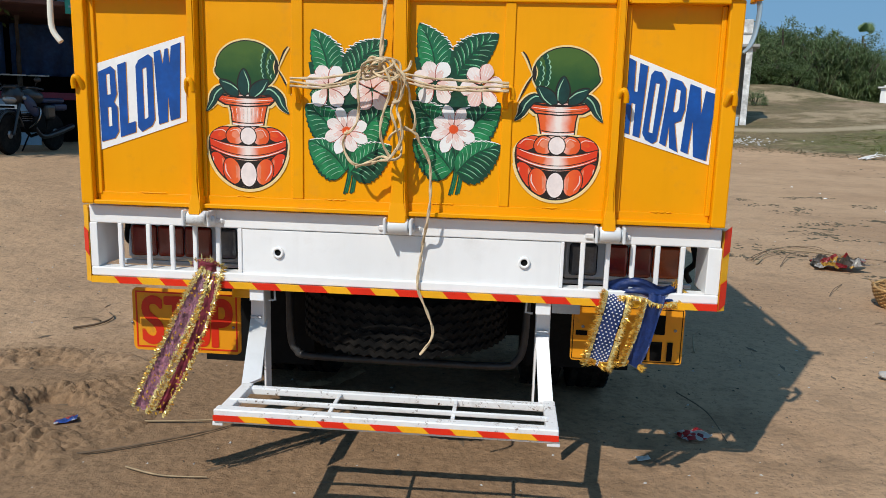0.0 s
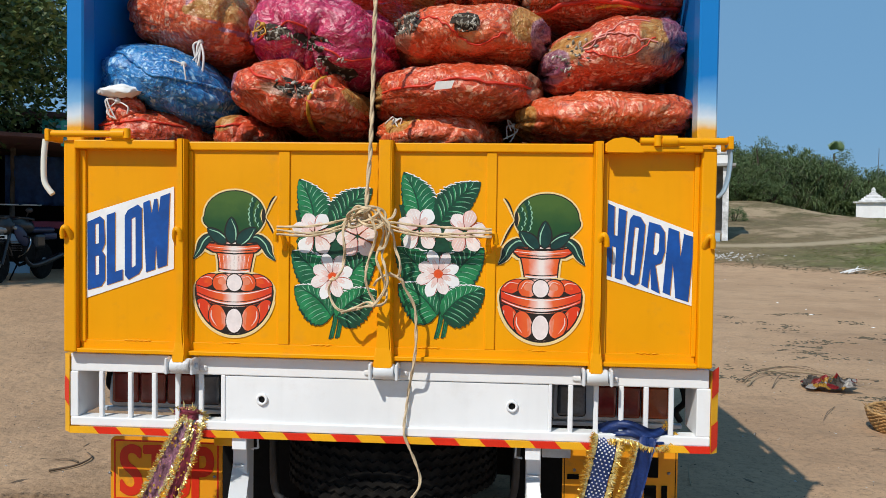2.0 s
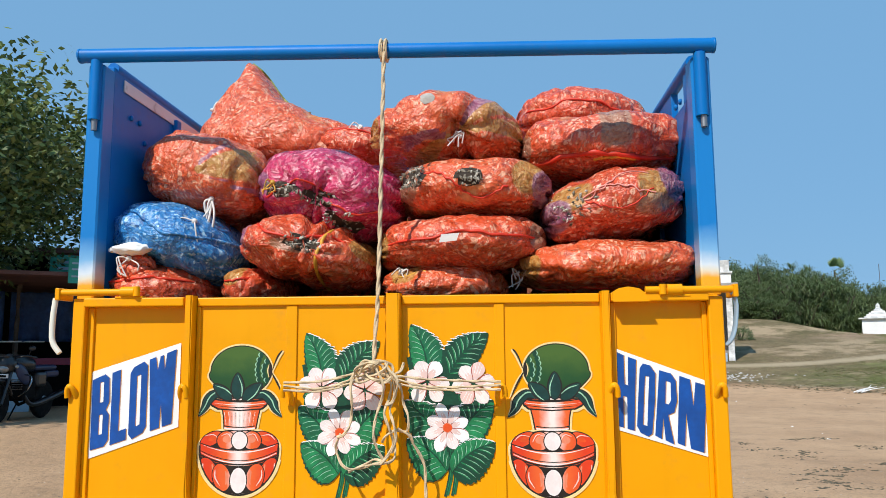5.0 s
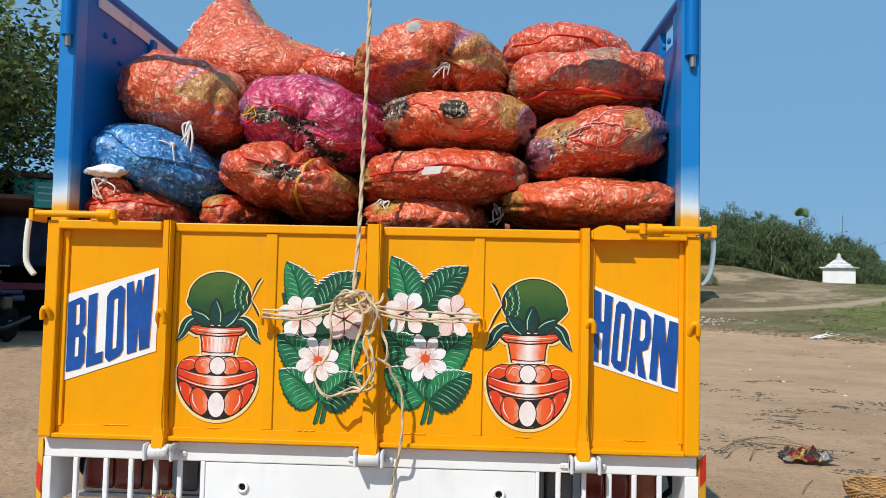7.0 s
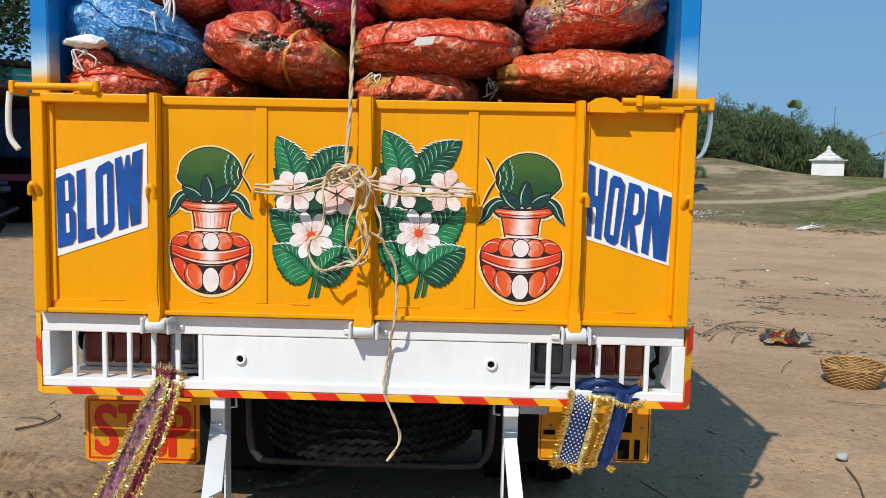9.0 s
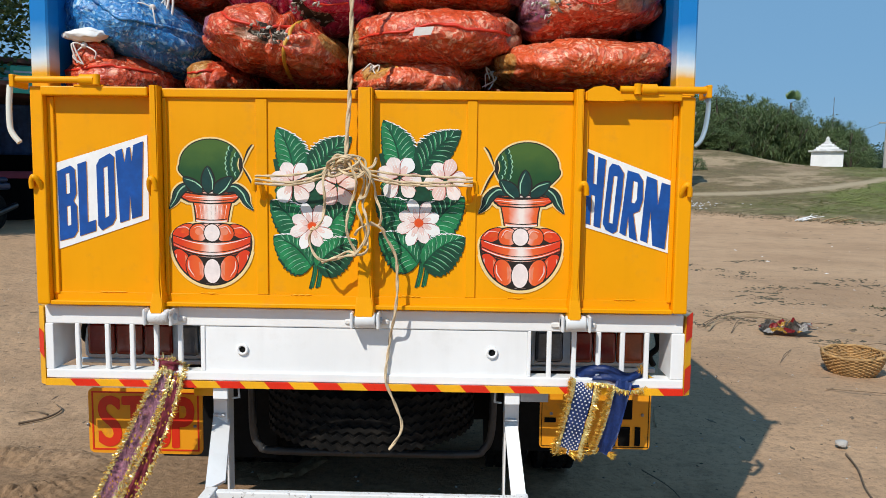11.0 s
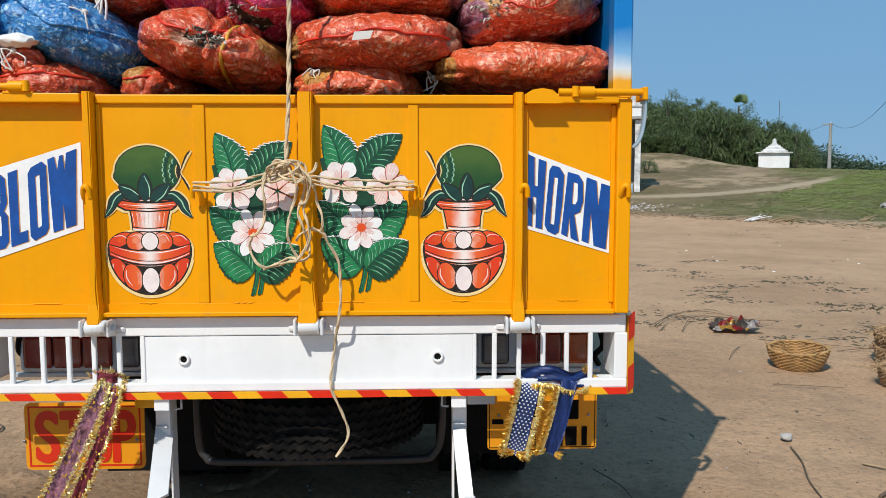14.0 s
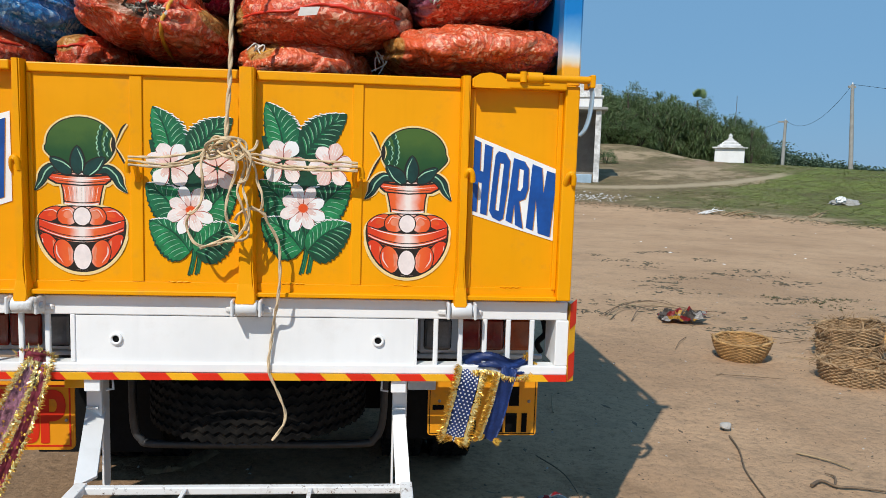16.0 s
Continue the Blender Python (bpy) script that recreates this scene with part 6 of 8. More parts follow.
loose_string(*R_["bundle"], 0.0, 0.5, STRING, 4, 0.07, 46, r=0.003)
loose_string(*R_["peaked"], -0.75, 0.35, STRING, 3, 0.03, 47, r=0.006)
tg = bmesh.new()
tp = surface(*R_["tagged_sack"], -0.10, 0.02)
vs = [tg.verts.new(tp + Vector(p)) for p in ((-0.040, -0.016, -0.020), (0.022, -0.016, -0.016), (0.034, -0.020, 0.010), (-0.030, -0.020, 0.008))]
tg.faces.new(vs)
r = bmesh.ops.extrude_face_region(tg, geom=tg.faces[:])
for v in r["geom"]:
    if isinstance(v, bmesh.types.BMVert):
        v.co.y += 0.0015
part("tag", tg, PAPER, R_["tagged_sack"][0], "white paper tag")

# crumpled white bag on the left of the load
cb = bmesh.new()
bmesh.ops.create_icosphere(cb, subdivisions=4, radius=1.0)
for v in cb.verts:
    v.co = Vector((v.co.x * 0.074, v.co.y * 0.05, v.co.z * 0.022)) + noise.noise_vector(v.co * 2.0) * 0.013
bag = finish("paper_bag", cb, PAPER, None, "", True, (-0.965, 0.085, 1.985))
tagged(bag, "crumpled white paper bag tucked beside the sacks", "bag")

# ---- rope ----


def rope_strands(bm, pts, r=0.0065, pitch=0.045, per=5, fray=0.0):
    line = spline(pts, per)
    s = 0.0
    two = [[], []]
    for i, p in enumerate(line):
        if i:
            s += (p - line[i - 1]).length
        d = (line[min(i + 1, len(line) - 1)] - line[max(i - 1, 0)]).normalized()
        u = d.cross(Vector((0.3, 1, 0.2))).normalized()
        w = d.cross(u)
        for k in (0, 1):
            a = s / pitch * math.tau + k * math.pi + 1.3 * noise.noise((s * 9.0, k, pts[0].x * 7))
            two[k].append(p + (u * math.cos(a) + w * math.sin(a)) * r * 0.38)
    for t in two:
        tube(bm, t, r * 0.66, 6)


rope = thing("rope", (0, -0.06, 1.5), "pale hemp rope tied in a tangle across the tailgate", "rope")
rnd = random.Random(4)
O = Vector((0, -0.06, 1.5))


def rope_part(name, pts, r=0.0065, label=""):
    bm = bmesh.new()
    dense = []
    pts = [Vector(p) - O for p in pts]
    L = sum((b - a).length for a, b in zip(pts, pts[1:]))
    per = max(4, int(L / max(1, len(pts) - 1) / 0.006))
    rope_strands(bm, pts, r, 0.13, per)
    part(name, bm, TWINE, rope, label)


# up to the top bar, twice round it
rope_part("hauling_line", [(-0.045, -0.062, 1.555), (-0.038, -0.052, 1.70), (-0.032, -0.046, 1.83), (-0.026, -0.030, 2.25), (-0.020, -0.022, 2.66)], 0.0080)
for dx in (-0.018, 0.0):
    ring = [(-0.016 + dx * 0.9, 0.010 + 0.036 * math.cos(a), 2.678 + 0.036 * math.sin(a)) for a in (k * math.tau / 10 for k in range(11))]
    rope_part("turn", ring, 0.0075)
# across between the middle hooks
for dz, sag in ((0.004, 0.010), (-0.010, 0.004), (0.014, -0.004)):
    rope_part("cross_line", [(-0.342, -0.074, 1.496 + dz), (-0.20, -0.078, 1.500 + dz - sag), (-0.06, -0.085, 1.535 + dz), (0.02, -0.088, 1.520 + dz), (0.16, -0.078, 1.502 + dz - sag), (0.374, -0.074, 1.498 + dz)], 0.0048)
# strands of the tangle
for y, pts in (
    (-0.098, ((-0.025, 1.570), (-0.065, 1.582), (-0.098, 1.549), (-0.112, 1.504), (-0.107, 1.458), (-0.110, 1.418), (-0.116, 1.375), (-0.134, 1.346), (-0.155, 1.340))),
    (-0.104, ((-0.030, 1.560), (-0.004, 1.508), (-0.010, 1.462), (-0.028, 1.406), (-0.034, 1.350), (-0.025, 1.304), (-0.002, 1.262))),
    (-0.096, ((-0.010, 1.566), (0.020, 1.509), (0.012, 1.462), (-0.002, 1.416), (0.014, 1.370), (0.025, 1.324), (0.012, 1.286), (-0.012, 1.254))),
    (-0.108, ((0.005, 1.560), (0.043, 1.522), (0.034, 1.472), (0.016, 1.426), (0.032, 1.380), (0.037, 1.334), (0.022, 1.290))),
    (-0.094, ((0.018, 1.542), (0.052, 1.491), (0.058, 1.445), (0.074, 1.409), (0.077, 1.372), (0.063, 1.353), (0.033, 1.359), (0.005, 1.344), (-0.010, 1.322))),
    (-0.090, ((-0.143, 1.348), (-0.160, 1.318), (-0.159, 1.286), (-0.139, 1.253), (-0.113, 1.237), (-0.076, 1.240), (-0.039, 1.253), (-0.002, 1.258), (0.026, 1.266))),
    (-0.086, ((-0.118, 1.230), (-0.067, 1.250), (-0.035, 1.266), (0.008, 1.258), (0.031, 1.274), (0.028, 1.310))),
    (-0.100, ((0.000, 1.575), (0.022, 1.540), (0.030, 1.490), (0.026, 1.452), (0.004, 1.440))),
    (-0.084, ((-0.115, 1.520), (-0.090, 1.552), (-0.050, 1.556), (0.000, 1.536), (0.045, 1.545), (0.058, 1.575))),
):
    rope_part("strand", [(px, y + 0.012 * math.sin(k * 1.9 + y * 90), pz) for k, (px, pz) in enumerate(pts)], 0.0050)
# the knot's turns
for k, (cx, cz, rx, rz, turn) in enumerate(((-0.045, 1.556, 0.055, 0.022, 0.25), (-0.030, 1.548, 0.045, 0.026, -0.35), (-0.008, 1.545, 0.034, 0.034, 0.7), (-0.060, 1.540, 0.040, 0.020, 0.6))):
    ring = []
    for i in range(11):
        a = 0.6 * k + i * math.tau / 10
        u, v = rx * math.cos(a), rz * math.sin(a)
        ring.append((cx + u * math.cos(turn) - v * math.sin(turn), -0.098 + 0.018 * math.sin(a * 2 + k), cz + u * math.sin(turn) + v * math.cos(turn)))
    rope_part("knot", ring, 0.0052)
rope_part("loose_end", [(0.040, -0.095, 1.365), (0.078, -0.088, 1.345), (0.090, -0.078, 1.317), (0.109, -0.07, 1.284), (0.124, -0.065, 1.244), (0.128, -0.062, 1.188), (0.127, -0.064, 1.113), (0.118, -0.055, 1.045), (0.103, -0.012, 0.979), (0.095, -0.004, 0.920), (0.087, -0.004, 0.861), (0.086, -0.008, 0.812), (0.103, -0.006, 0.764), (0.124, 0.0, 0.715), (0.141, 0.0, 0.667), (0.138, 0.0, 0.627), (0.116, 0.0, 0.590), (0.099, 0.0, 0.566)], 0.0056)

# ---- tinsel garlands ----


def ribbon(name, parent, pts, width, m, normal=(0, -1, 0), dots=None, twist=0.0, label="", thick=0.002, wave=0.006):
    """A strip of cloth along a line, with folds."""
    line = spline(pts, 8)
    bm = bmesh.new()
    rows = []
    n = len(line) - 1
    for i, p in enumerate(line):
        d = (line[min(i + 1, n)] - line[max(i - 1, 0)]).normalized()
        nv = Vector(normal)
        side = d.cross(nv).normalized()
        a = twist * i / n
        side = side * math.cos(a) + d.cross(side) * math.sin(a)
        nn = side.cross(d)
        rows.append([bm.verts.new(p + side * width * (k / 6 - 0.5) + nn * wave * math.sin(k * 1.7 + i * 0.35)) for k in range(7)])
    for a, b in zip(rows, rows[1:]):
        for k in range(6):
            bm.faces.new((a[k], a[k + 1], b[k + 1], b[k]))
    r = bmesh.ops.solidify(bm, geom=bm.faces[:], thickness=thick)
    ob = part(name, bm, m, parent, label, True)
    return line, ob


def fringe(name, parent, line, width, m, count, seed, length=0.022, normal=(0, -1, 0), both=True, label="", inner=0.6):
    """Short metal-foil strands along a ribbon's edges."""
    rnd = random.Random(seed)
    bm = bmesh.new()
    n = len(line) - 1
    for k in range(count):
        t = rnd.uniform(0, n - 0.001)
        i = int(t)
        p = line[i].lerp(line[i + 1], t - i)
        d = (line[i + 1] - line[i]).normalized()
        side = d.cross(Vector(normal)).normalized() * (1 if (k % 2 or not both) else -1)
        o = p + side * width * 0.5 * rnd.uniform(inner, 1.02) + Vector(normal) * rnd.uniform(0.0, 0.008)
        tip = o + (side * rnd.uniform(0.5, 1.0) + d * rnd.uniform(-0.5, 0.7) + Vector(normal) * rnd.uniform(-0.3, 0.7)).normalized() * length * rnd.uniform(0.6, 1.2)
        w = d * 0.0022
        a, b, c = bm.verts.new(o - w), bm.verts.new(o + w), bm.verts.new(tip)
        mid = bm.verts.new((o + tip) / 2 + Vector((rnd.uniform(-1, 1), rnd.uniform(-1, 1), rnd.uniform(-1, 1))) * 0.003)
        bm.faces.new((a, b, mid))
        bm.faces.new((a, mid, c))
    return tagged(part(name, bm, m, parent, label), kind="stuff")


gl = thing("tinsel_garland", (-0.68, 0.03, 0.80), "maroon satin garland edged with gold tinsel, tied to the lamp guard", "garland", "garlands on the rear beam")
P0 = Vector((-0.68, 0.03, 0.80))
for pts, wid, m, nf, sd in (
    ([(-0.655, 0.026, 0.848), (-0.682, -0.010, 0.795), (-0.715, -0.025, 0.735), (-0.770, -0.030, 0.620), (-0.822, -0.045, 0.510), (-0.872, -0.060, 0.405), (-0.905, -0.070, 0.330)], 0.058, MAUVE, 900, 1),
    ([(-0.640, 0.022, 0.845), (-0.645, -0.015, 0.790), (-0.660, -0.035, 0.715), (-0.700, -0.040, 0.605), (-0.750, -0.050, 0.490), (-0.802, -0.060, 0.385), (-0.835, -0.068, 0.320)], 0.040, MAROON, 700, 2),
):
    line, strip = ribbon("ribbon", gl, [Vector(p) - P0 for p in pts], wid, m, twist=0.12 if sd == 1 else -0.35)
    fringe("tinsel", gl, line, wid * 1.10, GOLD, nf, sd, 0.017, label="gold foil tinsel", inner=0.72)
    fringe("tinsel", gl, [p + Vector((0, -0.006, 0)) for p in line], wid * 1.05, GOLDPALE, nf, sd + 40, 0.014, label="pale gold foil tinsel", inner=0.62)
    # sequins and gold thread down the lace
    sq = bmesh.new()
    rs = random.Random(70 + sd)
    for k in range(60):
        p = line[rs.randrange(2, len(line))] + Vector((rs.uniform(-0.36, 0.36) * wid, -0.010 - rs.uniform(0, 0.004), rs.uniform(-0.008, 0.008)))
        a, r = rs.uniform(0, math.tau), rs.uniform(0.002, 0.0045)
        sq.faces.new([sq.verts.new(p + Vector((math.cos(a + q * 1.571) * r, rs.uniform(-0.002, 0.002), math.sin(a + q * 1.571) * r * 1.5))) for q in range(4)])
    tagged(part("sequin_trim", sq, GOLD, strip, "gold sequins and thread"), kind="stuff")
line, _ = ribbon("knot", gl, [Vector(p) - P0 for p in ((-0.730, 0.02, 0.838), (-0.690, 0.005, 0.855), (-0.650, 0.0, 0.850), (-0.632, 0.03, 0.83))], 0.045, MAROON)
fringe("tinsel", gl, line, 0.045, GOLDPALE, 160, 8, 0.02)

gr = thing("tinsel_garland", (0.88, 0.03, 0.80), "navy satin garland edged with gold tinsel, tied to the lamp guard", "garland", "garlands on the rear beam")
P1 = Vector((0.88, 0.03, 0.80))
line, _ = ribbon("wrap", gr, [Vector(p) - P1 for p in ((0.745, 0.036, 0.832), (0.785, 0.010, 0.850), (0.848, -0.004, 0.852), (0.907, -0.006, 0.832), (0.957, 0.010, 0.832), (0.990, 0.036, 0.850))], 0.052, NAVY, wave=0.008)
low = [p + Vector((0, -0.012, -0.026)) for p in line]
fringe("tinsel", gr, low, 0.02, GOLD, 420, 21, 0.020, both=False, label="gold foil tinsel")
fringe("tinsel", gr, low[:-6], 0.016, GOLDPALE, 200, 27, 0.016, both=False, label="pale gold foil tinsel")
fringe("tinsel", gr, line[-7:], 0.030, GOLD, 130, 28, 0.024, label="gold foil tinsel")
line, strip = ribbon("tail", gr, [Vector(p) - P1 for p in ((0.905, -0.012, 0.830), (0.892, -0.022, 0.780), (0.876, -0.018, 0.700), (0.854, -0.010, 0.620), (0.838, -0.004, 0.570))], 0.054, NAVY)
fringe("tinsel", gr, [p + Vector((-0.030, -0.004, 0)) for p in line[5:]], 0.016, GOLD, 520, 22, 0.024, both=False, label="gold foil tinsel")
fringe("tinsel", gr, [p + Vector((-0.024, -0.008, 0)) for p in line[5:]], 0.012, GOLDPALE, 160, 29, 0.016, both=False, label="pale gold foil tinsel")
fringe("tinsel", gr, line[-4:], 0.055, GOLD, 160, 23, 0.024)
line, strip = ribbon("dotted_tail", gr, [Vector(p) - P1 for p in ((0.772, 0.010, 0.822), (0.764, -0.016, 0.780), (0.744, -0.014, 0.690), (0.726, -0.008, 0.610), (0.716, -0.004, 0.565))], 0.064, NAVY, label="navy ribbon with white dots", wave=0.003)
fringe("tinsel", gr, line, 0.082, GOLD, 1300, 24, 0.024, label="gold foil tinsel", inner=0.80)
fringe("tinsel", gr, [p + Vector((0, -0.006, 0)) for p in line], 0.076, GOLDPALE, 700, 30, 0.017, label="pale gold foil tinsel", inner=0.82)
fringe("tinsel", gr, line[-5:], 0.07, GOLD, 260, 25, 0.030, inner=0.1)
db = bmesh.new()
n = len(line) - 1
for i in range(2, n, 1):
    p = line[i]
    d = (line[min(i + 1, n)] - line[i - 1]).normalized()
    side = d.cross(Vector((0, -1, 0))).normalized()
    for k in range(4):
        c = p + side * 0.052 * ((k + 0.5 * (i % 2)) / 3.5 - 0.5) + Vector((0, -0.0055, 0))
        vs = [db.verts.new(c + (side * math.cos(a) + d * math.sin(a)) * 0.0032) for a in (q * math.tau / 6 for q in range(6))]
        db.faces.new(vs)
tagged(part("dots", db, DOT, strip, "printed white dots"), kind="stuff")

# ---- baskets ----


def basket_mesh(R, H, rows, stakes, taper, seed, m, loose=16):
    """A round basket woven in and out of upright stakes."""
    rnd = random.Random(seed)
    bm = bmesh.new()
    n = stakes * 2
    for row in range(rows):
        f = row / (rows - 1)
        z = 0.012 + (H - 0.02) * f
        r0 = R * (1 - taper * (1 - f) ** 1.6)
        pts = []
        for k in range(n):
            a = k * math.tau / n
            off = 0.007 * (1 if (k + row) % 2 else -1)
            wob = 0.010 * noise.noise((math.cos(a) * 2, math.sin(a) * 2, seed + f))
            pts.append(((r0 + off + wob) * math.cos(a), (r0 + off + wob) * math.sin(a), z + 0.012 * noise.noise((math.cos(a) * 1.5, math.sin(a) * 1.5, seed * 3))))
        tube(bm, pts, 0.0075 if row < rows - 1 else 0.012, 5, 0, False, True)
    for k in range(stakes):
        a = k * math.tau / stakes
        line = [((R * (1 - taper * (1 - f) ** 1.6)) * math.cos(a), (R * (1 - taper * (1 - f) ** 1.6)) * math.sin(a), H * f + 0.004) for f in (0, 0.33, 0.66, 1.0)]
        tube(bm, line, 0.0055, 4, 0)
    rb = R * (1 - taper)
    for k in range(9):
        y = rb * (-0.9 + 0.225 * k)
        w = math.sqrt(max(0, rb * rb - y * y))
        tube(bm, [(-w, y, 0.010), (w, y, 0.012)], rb * 0.10, 4, 0)
    for k in range(loose):
        a = rnd.uniform(0, math.tau)
        p = Vector((R * math.cos(a), R * math.sin(a), H))
        tube(bm, [p, p + Vector((rnd.uniform(-0.08, 0.08), rnd.uniform(-0.08, 0.08), rnd.uniform(-0.06, 0.05)))], 0.003, 4)
    me = bpy.data.meshes.new("wicker")
    bm.to_mesh(me)
    bm.free()
    me.materials.append(m)
    return me


def basket(c, rz, me, label, tip=(0, 0)):
    ob = new("basket", me)
    ob.matrix_world = pose(c[0], c[1], c[2], tip[0], tip[1], rz)
    return tagged(ob, label, "basket", "wicker baskets on the sand")


fresh = basket_mesh(0.225, 0.175, 13, 22, 0.28, 1, WICKER, 30)
worn = basket_mesh(0.255, 0.15, 11, 24, 0.10, 4, WICKER_OLD, 190)
basket((3.47, 3.46, ground_z(3.47, 3.46) - 0.005), 20, fresh, "straw-coloured round wicker basket standing on the sand", (2, -3))
basket((4.03, 2.79, ground_z(4.03, 2.79) - 0.005), 50, worn, "weathered brown wicker basket on the sand")
basket((4.43, 3.50, ground_z(4.43, 3.50) - 0.005), 110, worn, "weathered brown wicker basket under another one")
basket((4.45, 3.52, ground_z(4.43, 3.50) + 0.14), 200, worn, "worn wicker basket set on another one", (5, 6))
basket((4.95, 3.42, ground_z(4.95, 3.42) + 0.0), 260, fresh, "tilted wicker basket beside the pile", (32, 20)).location.z += 0.10

# ---- litter ----


def on_ground(x, y, lift=0.0):
    return Vector((x, y, ground_z(x, y) + lift))


def stem(name, xy, r, m, label, lift=0.006, taper=0.5, seed=0, hump=0.0):
    """A dry stem along points on the ground."""
    base = on_ground(*xy[0])
    pts = [on_ground(x, y, lift + r + hump * math.sin(math.pi * i / max(1, len(xy) - 1))) - base for i, (x, y) in enumerate(xy)]
    ob = finish(name, T(spline(pts, 6), lambda t: r * (1 - taper * t), 6), m, None, "", True, base)
    return tagged(ob, label, "twig", "stems and twigs on the sand")


stem("dry_reed", [(-1.47, 0.11), (-1.30, 0.17), (-1.08, 0.30), (-0.86, 0.48), (-0.68, 0.66)], 0.006, TWIG, "long brown dry stem lying on the sand")
stem("dry_reed", [(-1.36, 0.50), (-1.10, 0.53), (-0.82, 0.60)], 0.006, REED, "thin pale dry reed on the sand")
stem("dry_reed", [(-1.06, 0.09), (-0.90, 0.05), (-0.72, 0.06)], 0.005, REED, "short thin pale reed on the sand")
stem("bent_twig", [(-2.28, 1.80), (-2.18, 1.92), (-2.16, 2.06), (-2.24, 2.16)], 0.008, TWIG, "bent dark twig on the sand")
stem("bent_twig", [(-2.20, 1.98), (-2.28, 2.02), (-2.36, 2.00)], 0.006, TWIG, "forked dark twig on the sand")
stem("dry_stick", [(2.50, 1.60), (2.44, 1.35), (2.33, 1.05), (2.28, 0.75), (2.24, 0.45)], 0.0055, TWIG, "thin dark stick beside the stone")
stem("crooked_stick", [(2.58, 0.88), (2.66, 0.93), (2.70, 0.86), (2.80, 0.84), (2.94, 0.79)], 0.009, TWIG, "crooked dark stick on the sand")
stem("crooked_stick", [(2.70, 0.88), (2.76, 0.98), (2.74, 1.03)], 0.007, TWIG, "dark stick end on the sand")
stem("dry_reed", [(2.75, 1.32), (2.86, 1.20), (2.92, 1.08)], 0.007, REED, "flat pale reed on the sand")
for k in range(6):
    rnd2 = random.Random(60 + k)
    x0, y0 = 2.75 + rnd2.uniform(-0.1, 0.3), 5.0 + rnd2.uniform(-0.2, 0.5)
    sp = [(x0, y0), (x0 + 0.35, y0 + 0.45 + rnd2.uniform(-0.15, 0.15)), (x0 + 0.85, y0 + 0.55 + rnd2.uniform(-0.2, 0.2)), (x0 + 1.3 + rnd2.uniform(-0.3, 0.2), y0 + 0.25 + rnd2.uniform(-0.4, 0.4))]
    stem("dry_creeper", sp, 0.0045, REED if k % 2 else TWIG, "dry creeper stem arching over the sand", hump=0.05)
for k, (x0, y0, dx, dy) in enumerate(((3.9, 3.5, 0.5, -0.3), (4.0, 4.4, 0.7, 0.2), (3.3, 4.2, -0.3, -0.5), (5.0, 5.2, 0.5, -0.6), (3.0, 2.9, 0.5, -0.1), (1.3, 1.3, 0.1, -0.6), (1.55, 2.0, 0.15, 0.5), (1.2, 2.3, -0.3, 0.3), (4.5, 2.3, 0.4, -0.25), (4.4, 4.9, -0.5, 0.3), (3.9, 4.3, 0.6, -0.25), (4.1, 4.0, 0.4, 0.1))):
    rnd2 = random.Random(90 + k)
    stem("dry_twig", [(x0, y0), (x0 + dx * 0.5 + rnd2.uniform(-0.06, 0.06), y0 + dy * 0.5 + rnd2.uniform(-0.06, 0.06)), (x0 + dx, y0 + dy)], 0.004, TWIG if k % 3 else REED, "thin dry stem on the sand", hump=0.015)

sb = bmesh.new()
bmesh.ops.create_icosphere(sb, subdivisions=2, radius=0.036)
for v in sb.verts:
    v.co = Vector((v.co.x * 1.1, v.co.y * 0.8, v.co.z * 0.75)) + noise.noise_vector(v.co * 14) * 0.014
ob = finish("stone", sb, STONE, None, "", False, on_ground(2.525, 1.71, 0.03))
tagged(ob, "small pale angular stone on the sand", "stone")


def printed_foil(name, stops, scale):
    n = Net(name)
    v = n.cells(scale)
    s = n.add("ShaderNodeSeparateColor")
    n.put(v.outputs["Color"], s.inputs[0])
    r = n.ramp(s.outputs[0], *stops)
    r.node.color_ramp.interpolation = "CONSTANT"
    return n.done(r, 0.35, 0.1, n.bump(n.noise(60, 3), 0.4, 0.004))


FOIL = printed_foil("printed_foil_sack", ((0.0, (0.10, 0.08, 0.06)), (0.30, (0.32, 0.02, 0.02)), (0.52, (0.55, 0.30, 0.04)), (0.66, (0.16, 0.13, 0.11)), (0.86, (0.50, 0.46, 0.42))), 13)
WRAP = printed_foil("printed_wrapper", ((0.0, (0.55, 0.54, 0.52)), (0.4, (0.45, 0.03, 0.03)), (0.7, (0.20, 0.02, 0.03)), (0.85, (0.6, 0.6, 0.6))), 40)
WRAP_BLUE = printed_foil("blue_wrapper", ((0.0, (0.05, 0.12, 0.45)), (0.5, (0.5, 0.1, 0.1)), (0.75, (0.6, 0.6, 0.6))), 50)


